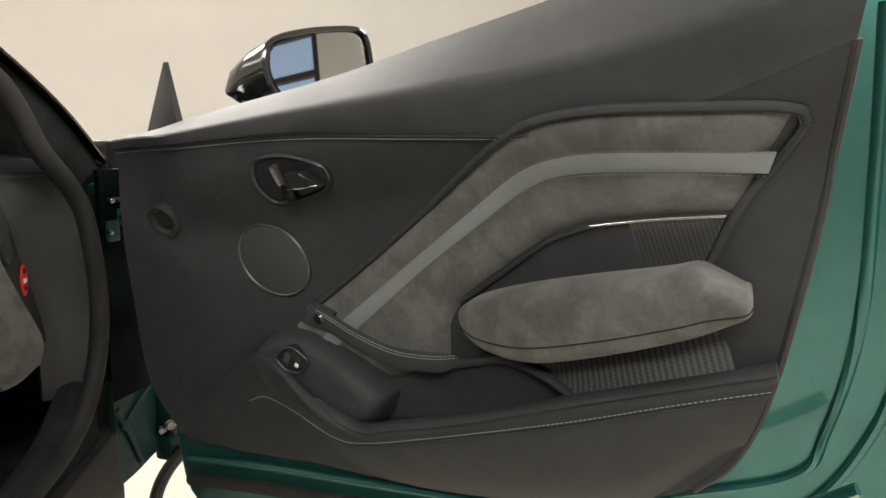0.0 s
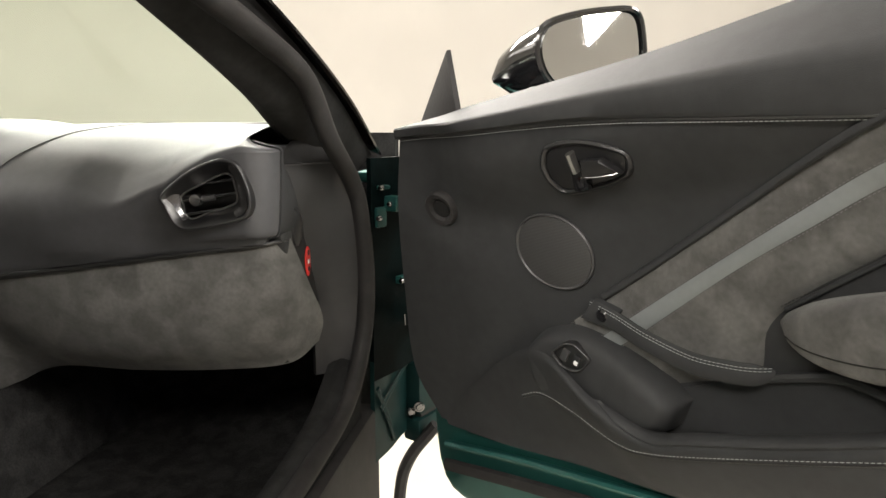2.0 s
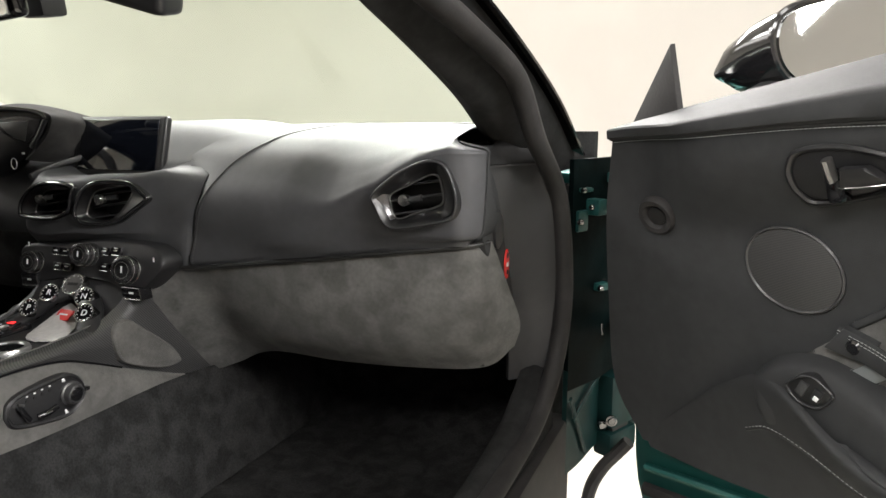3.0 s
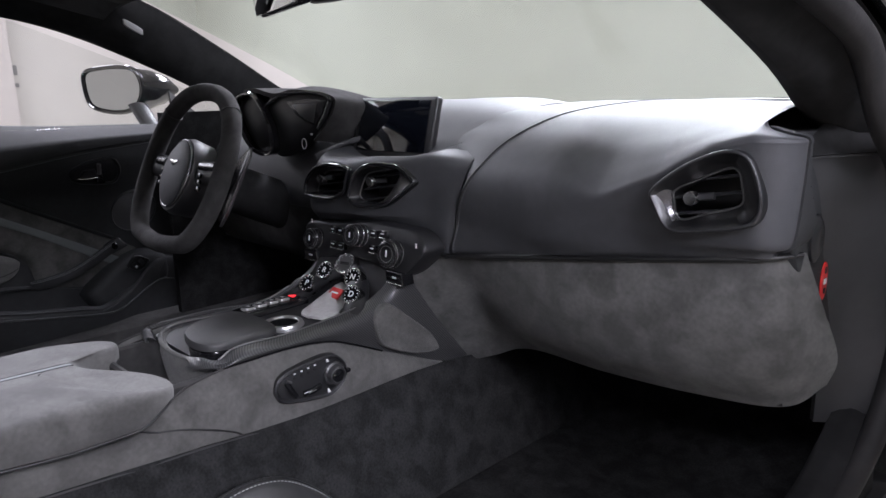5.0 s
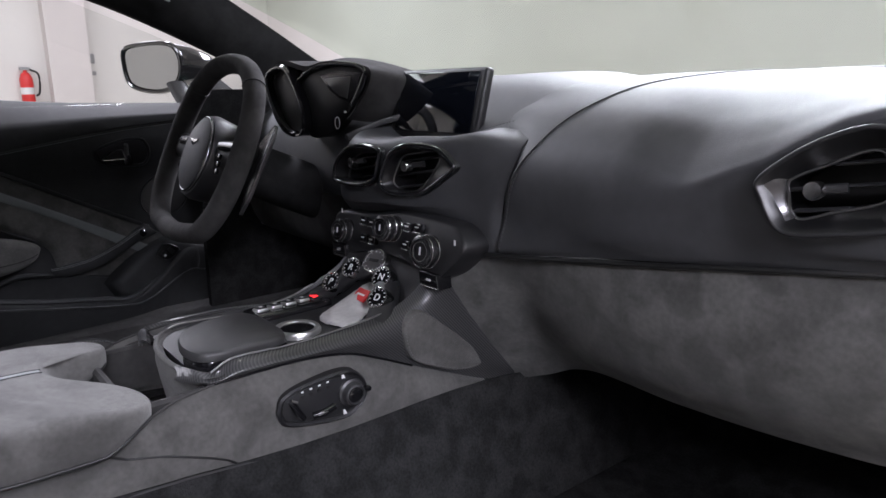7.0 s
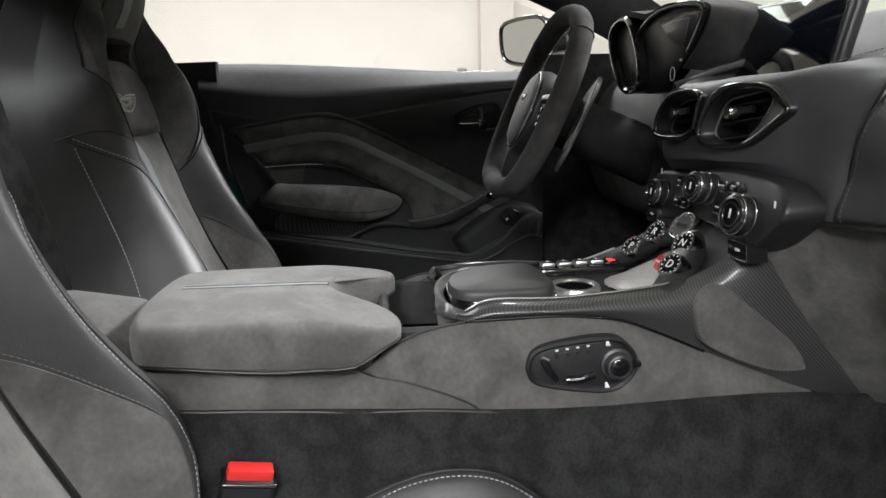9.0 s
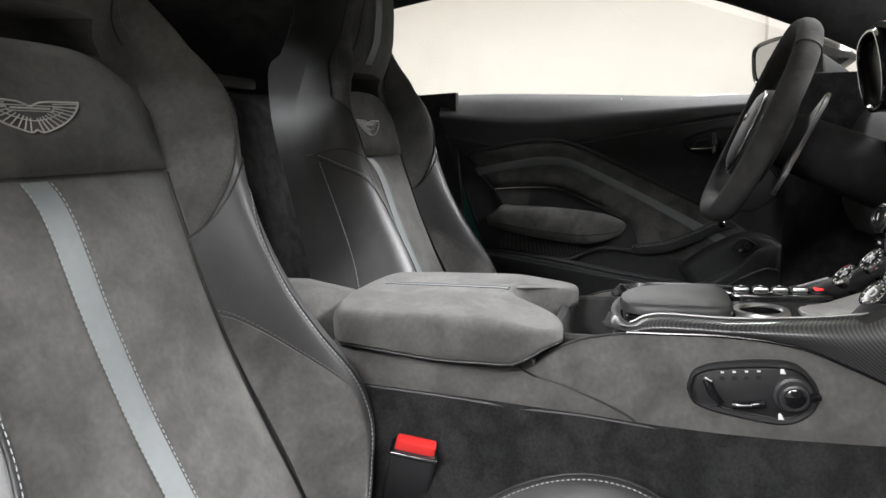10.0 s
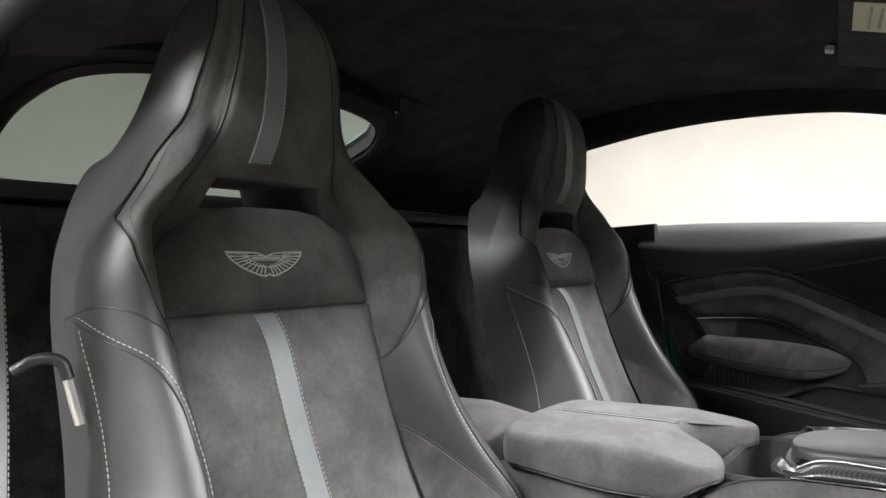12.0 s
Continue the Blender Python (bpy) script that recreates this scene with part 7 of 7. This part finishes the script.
        # leather bolster below the wing
        cov = []
        for k in np.linspace(0, 1, 60):
            cov.append([pt(-0.565 + (top_of(a) + 0.565) * k, sg * a, 0.0034) for a in np.linspace(0.462, 0.998, 30)])
        part("bolster_cover", shell(np.array(cov), 0.005, nv), LEATHER2, seat, "smooth black leather bolster")
        part("cover_seam", sweep(np.array([pt(top_of(a) + 0.001, sg * a, 0.0026) for a in np.linspace(0.46, 0.99, 40)]), 0.0014), BLACKMARK, seat)
        crest = crv([(0.97, -0.060), (0.90, -0.09), (0.80, -0.125), (0.755, -0.165), (0.745, -0.22), (0.745, -0.28), (0.75, -0.35), (0.76, -0.42), (0.76, -0.48), (0.75, -0.55)], 160)
        part("bolster_piping", sweep(np.array([pt(h, sg * a, 0.0036) for a, h in crest]), 0.0012), BLACKMARK, seat)
        part("stitching", stitch_line(np.array([pt(h, sg * (a - 0.018), 0.0042) for a, h in crest]), 0.006, 0.0042, 0.0007), THREAD, seat)
        part("stitching", stitch_line(np.array([pt(h, sg * 0.955, 0.0042) for h in np.linspace(-0.45, -0.07, 160)]), 0.006, 0.0042, 0.0007), THREAD, seat)
        # pads on the cheeks of the headrest
        inner = crv([(0.128, 0.072), (0.106, 0.10), (0.088, 0.14), (0.075, 0.20), (0.064, 0.26), (0.044, 0.32)], 60)
        part("headrest_seam", sweep(np.array([pt(h, sg * share(s, h), 0.0004) for s, h in inner]), 0.0013), BLACKMARK, seat)
        part("stitching", stitch_line(np.array([pt(h, sg * share(s + 0.005, h), 0.0008) for s, h in inner]), 0.006, 0.004, 0.0006), DARKTHREAD, seat)
        # suede piece low on the bolster
        ls = []
        for f in np.linspace(0, 1, 22):
            a = 0.464 + 0.235 * f
            ls.append([pt(-0.562 + (-0.25 - 0.14 * f ** 1.7 + 0.562) * k, sg * a, 0.0062) for k in np.linspace(0, 1, 24)])
        part("lower_suede", shell(np.array(ls), 0.004, nv), SUEDE, seat, "suede lower bolster piece")
        part("stitching", stitch_line(np.array([pt(-0.244 - 0.14 * f ** 1.7, sg * (0.466 + 0.235 * f), 0.0042) for f in np.linspace(0, 1, 90)]), 0.006, 0.004, 0.0007), DARKTHREAD, seat)
    # cushion
    net = []
    for y, z, hw, b in ((-0.30, 0.36, 0.19, 0.0), (-0.15, 0.365, 0.20, 0.0), (-0.02, 0.38, 0.215, 0.012), (0.08, 0.392, 0.222, 0.055), (0.16, 0.40, 0.220, 0.066), (0.23, 0.40, 0.215, 0.045), (0.30, 0.365, 0.20, 0.01), (0.31, 0.31, 0.195, 0.0)):
        net.append([(xs - hw, y, 0.30), (xs - hw * 1.02, y, z + b * 0.4), (xs - hw * 0.9, y, z + b), (xs - hw * 0.68, y, z + b * 0.35), (xs - hw * 0.3, y, z), (xs + hw * 0.3, y, z), (xs + hw * 0.68, y, z + b * 0.35), (xs + hw * 0.9, y, z + b), (xs + hw * 1.02, y, z + b * 0.4), (xs + hw, y, 0.30)])
    g = patch(net, 50, 60)
    part("cushion", shell(g, 0.02, (0, 0, 1), lambda i, j: 0 if 20 < j < 39 else 1), (SUEDE, LEATHER2), seat, "suede and leather seat cushion")
    for j in (12, 47):
        part("cushion_piping", sweep(g[2:44, j] + [0, 0, 0.001], 0.0016), BLACKMARK, seat)
        part("stitching", stitch_line(crv(g[2:44:4, j + (2 if j < 30 else -2)], 140) + [0, 0, 0.0008], 0.006, 0.004, 0.0009), THREAD, seat)
    part("seat_base", block(xs - 0.18, xs + 0.18, -0.30, 0.27, 0.285, 0.35, 0.02), SATIN, seat, "black seat base")
    return seat


car_seat("passenger_seat", "sports seat in charcoal suede and black leather with silver stripe", 0.395, "front seats")
car_seat("driver_seat", "sports seat in charcoal suede and black leather with silver stripe", -0.402, "front seats")

# belt buckle beside the tunnel
bk = thing("belt_buckle", "black seat belt buckle with a red release button", "belt buckle", (0.153, -0.07, 0.32))
bmx = pose(0.153, -0.080, 0.412, -14, 10, 12)
part("buckle_body", rbox(0.030, 0.058, 0.10, 0.007, bmx, 3), SATIN, bk)
part("buckle_rim", rbox(0.0315, 0.0605, 0.006, 0.003, bmx @ pose(0, 0, 0.046), 3), DARKCHROME, bk, "bright metal rim")
part("release_button", rbox(0.019, 0.050, 0.020, 0.004, bmx @ pose(0, 0, 0.052), 2), RED, bk, "red release button")

# passenger belt webbing beside the seat
belt = thing("seat_belt", "grey seat belt webbing hanging beside the passenger seat", "seat belt", (0.72, -0.34, 0.43))
bp = crv([(0.735, -0.36, 1.10), (0.722, -0.345, 0.95), (0.718, -0.335, 0.75), (0.725, -0.33, 0.55), (0.735, -0.33, 0.43)], 30)
part("webbing", sweep(bp, 0.0018, 0.023, 8, up=(0.75, 0.6, 0)), GREYPLASTIC, belt)
part("stitching", stitch_line(bp + [-0.018, -0.012, 0], 0.006, 0.004, 0.0008), THREAD, belt)
hook = thing("seat_lever", "black backrest release hook with a bright tip", "lever", (0.665, -0.34, 0.76))
part("hook", sweep(crv([(0.69, -0.36, 0.775), (0.675, -0.345, 0.785), (0.660, -0.335, 0.782), (0.655, -0.33, 0.765)], 16), 0.006, 0.006, 10), SATIN, hook)
part("tip", sweep(np.array([(0.655, -0.33, 0.765), (0.650, -0.328, 0.74), (0.646, -0.326, 0.722)]), 0.0055, 0.0055, 10), ALLOY, hook, "bright metal tip")

# rear-view mirror and camera pod
rv = thing("rear_view_mirror", "black frameless rear-view mirror on the windscreen", "mirror", (-0.06, 0.43, 1.20))
part("mirror_body", rbox(0.23, 0.03, 0.070, 0.014, pose(-0.060, 0.425, 1.168, 10, 0, -14), 3), GLOSS, rv)
part("mirror_face", rbox(0.216, 0.004, 0.060, 0.0015, pose(-0.064, 0.409, 1.165, 10, 0, -14)), MIRROR, rv, "dark mirror glass")
part("mirror_stalk", sweep(np.array([(-0.060, 0.44, 1.18), (-0.045, 0.47, 1.195), (-0.035, 0.49, 1.21)]), 0.014, 0.014), SATIN, rv)
part("mirror_mount", rbox(0.058, 0.05, 0.075, 0.008, pose(-0.032, 0.500, 1.188, 8, 0, 0), 2), SATIN, rv)
pod = thing("sensor_pod", "black sensor pod under the roof", "sensor pod", (0.10, 0.47, 1.19))
part("pod_body", rbox(0.15, 0.06, 0.050, 0.014, pose(0.180, 0.50, 1.180, 12, 16, 8), 3), SATIN, pod)
# sun visor, driver side
vis = thing("sun_visor", "dark folded sun visor with a pale warning label", "sun visor", (-0.34, 0.29, 1.21))
vm = Matrix.Translation((-0.29, 0.28, 1.198)) @ pose(0, 0, 0, -16, 0, 0) @ pose(0, 0, 0, 0, 0, 6.8)
part("visor_board", plate([(-0.296, -0.056), (-0.288, -0.064), (0.180, -0.065), (0.190, -0.056), (0.190, 0.070), (-0.215, 0.070)], lambda u, v, w: vm @ Vector((u, v, w)), 0.0, 0.016, 0.005), SUEDE2, vis)
part("visor_clip", rbox(0.034, 0.016, 0.010, 0.004, vm @ pose(-0.156, -0.079, 0.004), 2), GREYPLASTIC, vis, "pale grey visor clip")
lab = part("warning_label", rbox(0.150, 0.086, 0.0012, 0.0, vm @ pose(0.083, -0.003, -0.0006)), CREAM, vis, "cream printed label")
for k in range(4):
    part("print_bar", rbox(0.12 - 0.012 * (k % 2), 0.004, 0.0006, 0.0, vm @ pose(0.083, -0.024 + 0.014 * k, -0.0014)), GREYPLASTIC, lab)

# ---- seen through the driver's window ----
structure("column", block(-9.0, -8.75, 1.55, 2.0, 0.0, 3.4), PILLARM, "pale grey painted wall column", "column")
ext = thing("fire_extinguisher", "red fire extinguisher hung on the wall", "fire extinguisher", (-8.92, 1.30, 0.92))
em = pose(-8.92, 1.30, 0.85)
part("cylinder", lathe([(0.0, 0.0), (0.065, 0.0), (0.072, 0.02), (0.072, 0.30), (0.05, 0.36), (0.022, 0.38), (0.022, 0.41), (0.0, 0.41)], em, 28), RED, ext)
part("label_band", lathe([(0.0725, 0.12), (0.0735, 0.12), (0.0735, 0.20), (0.0725, 0.20)], em, 28), WHITEMARK, ext, "pale label band")
part("valve", rbox(0.05, 0.12, 0.04, 0.01, pose(-8.92, 1.30, 1.27)), GREYPLASTIC, ext)
part("hose", sweep(crv([(-8.90, 1.35, 1.26), (-8.87, 1.43, 1.2), (-8.87, 1.42, 1.0), (-8.88, 1.38, 0.95)], 20), 0.012), BLACKMARK, ext)
for z, h in ((1.40, 0.12), (1.22, 0.05)):
    wc = thing("wall_control", "small grey wall control plate", "wall control", (-8.99, 2.06, z), "wall controls")
    part("plate", rbox(0.02, 0.08, h, 0.004, pose(-8.99, 2.06, z)), GREYPLASTIC, wc)
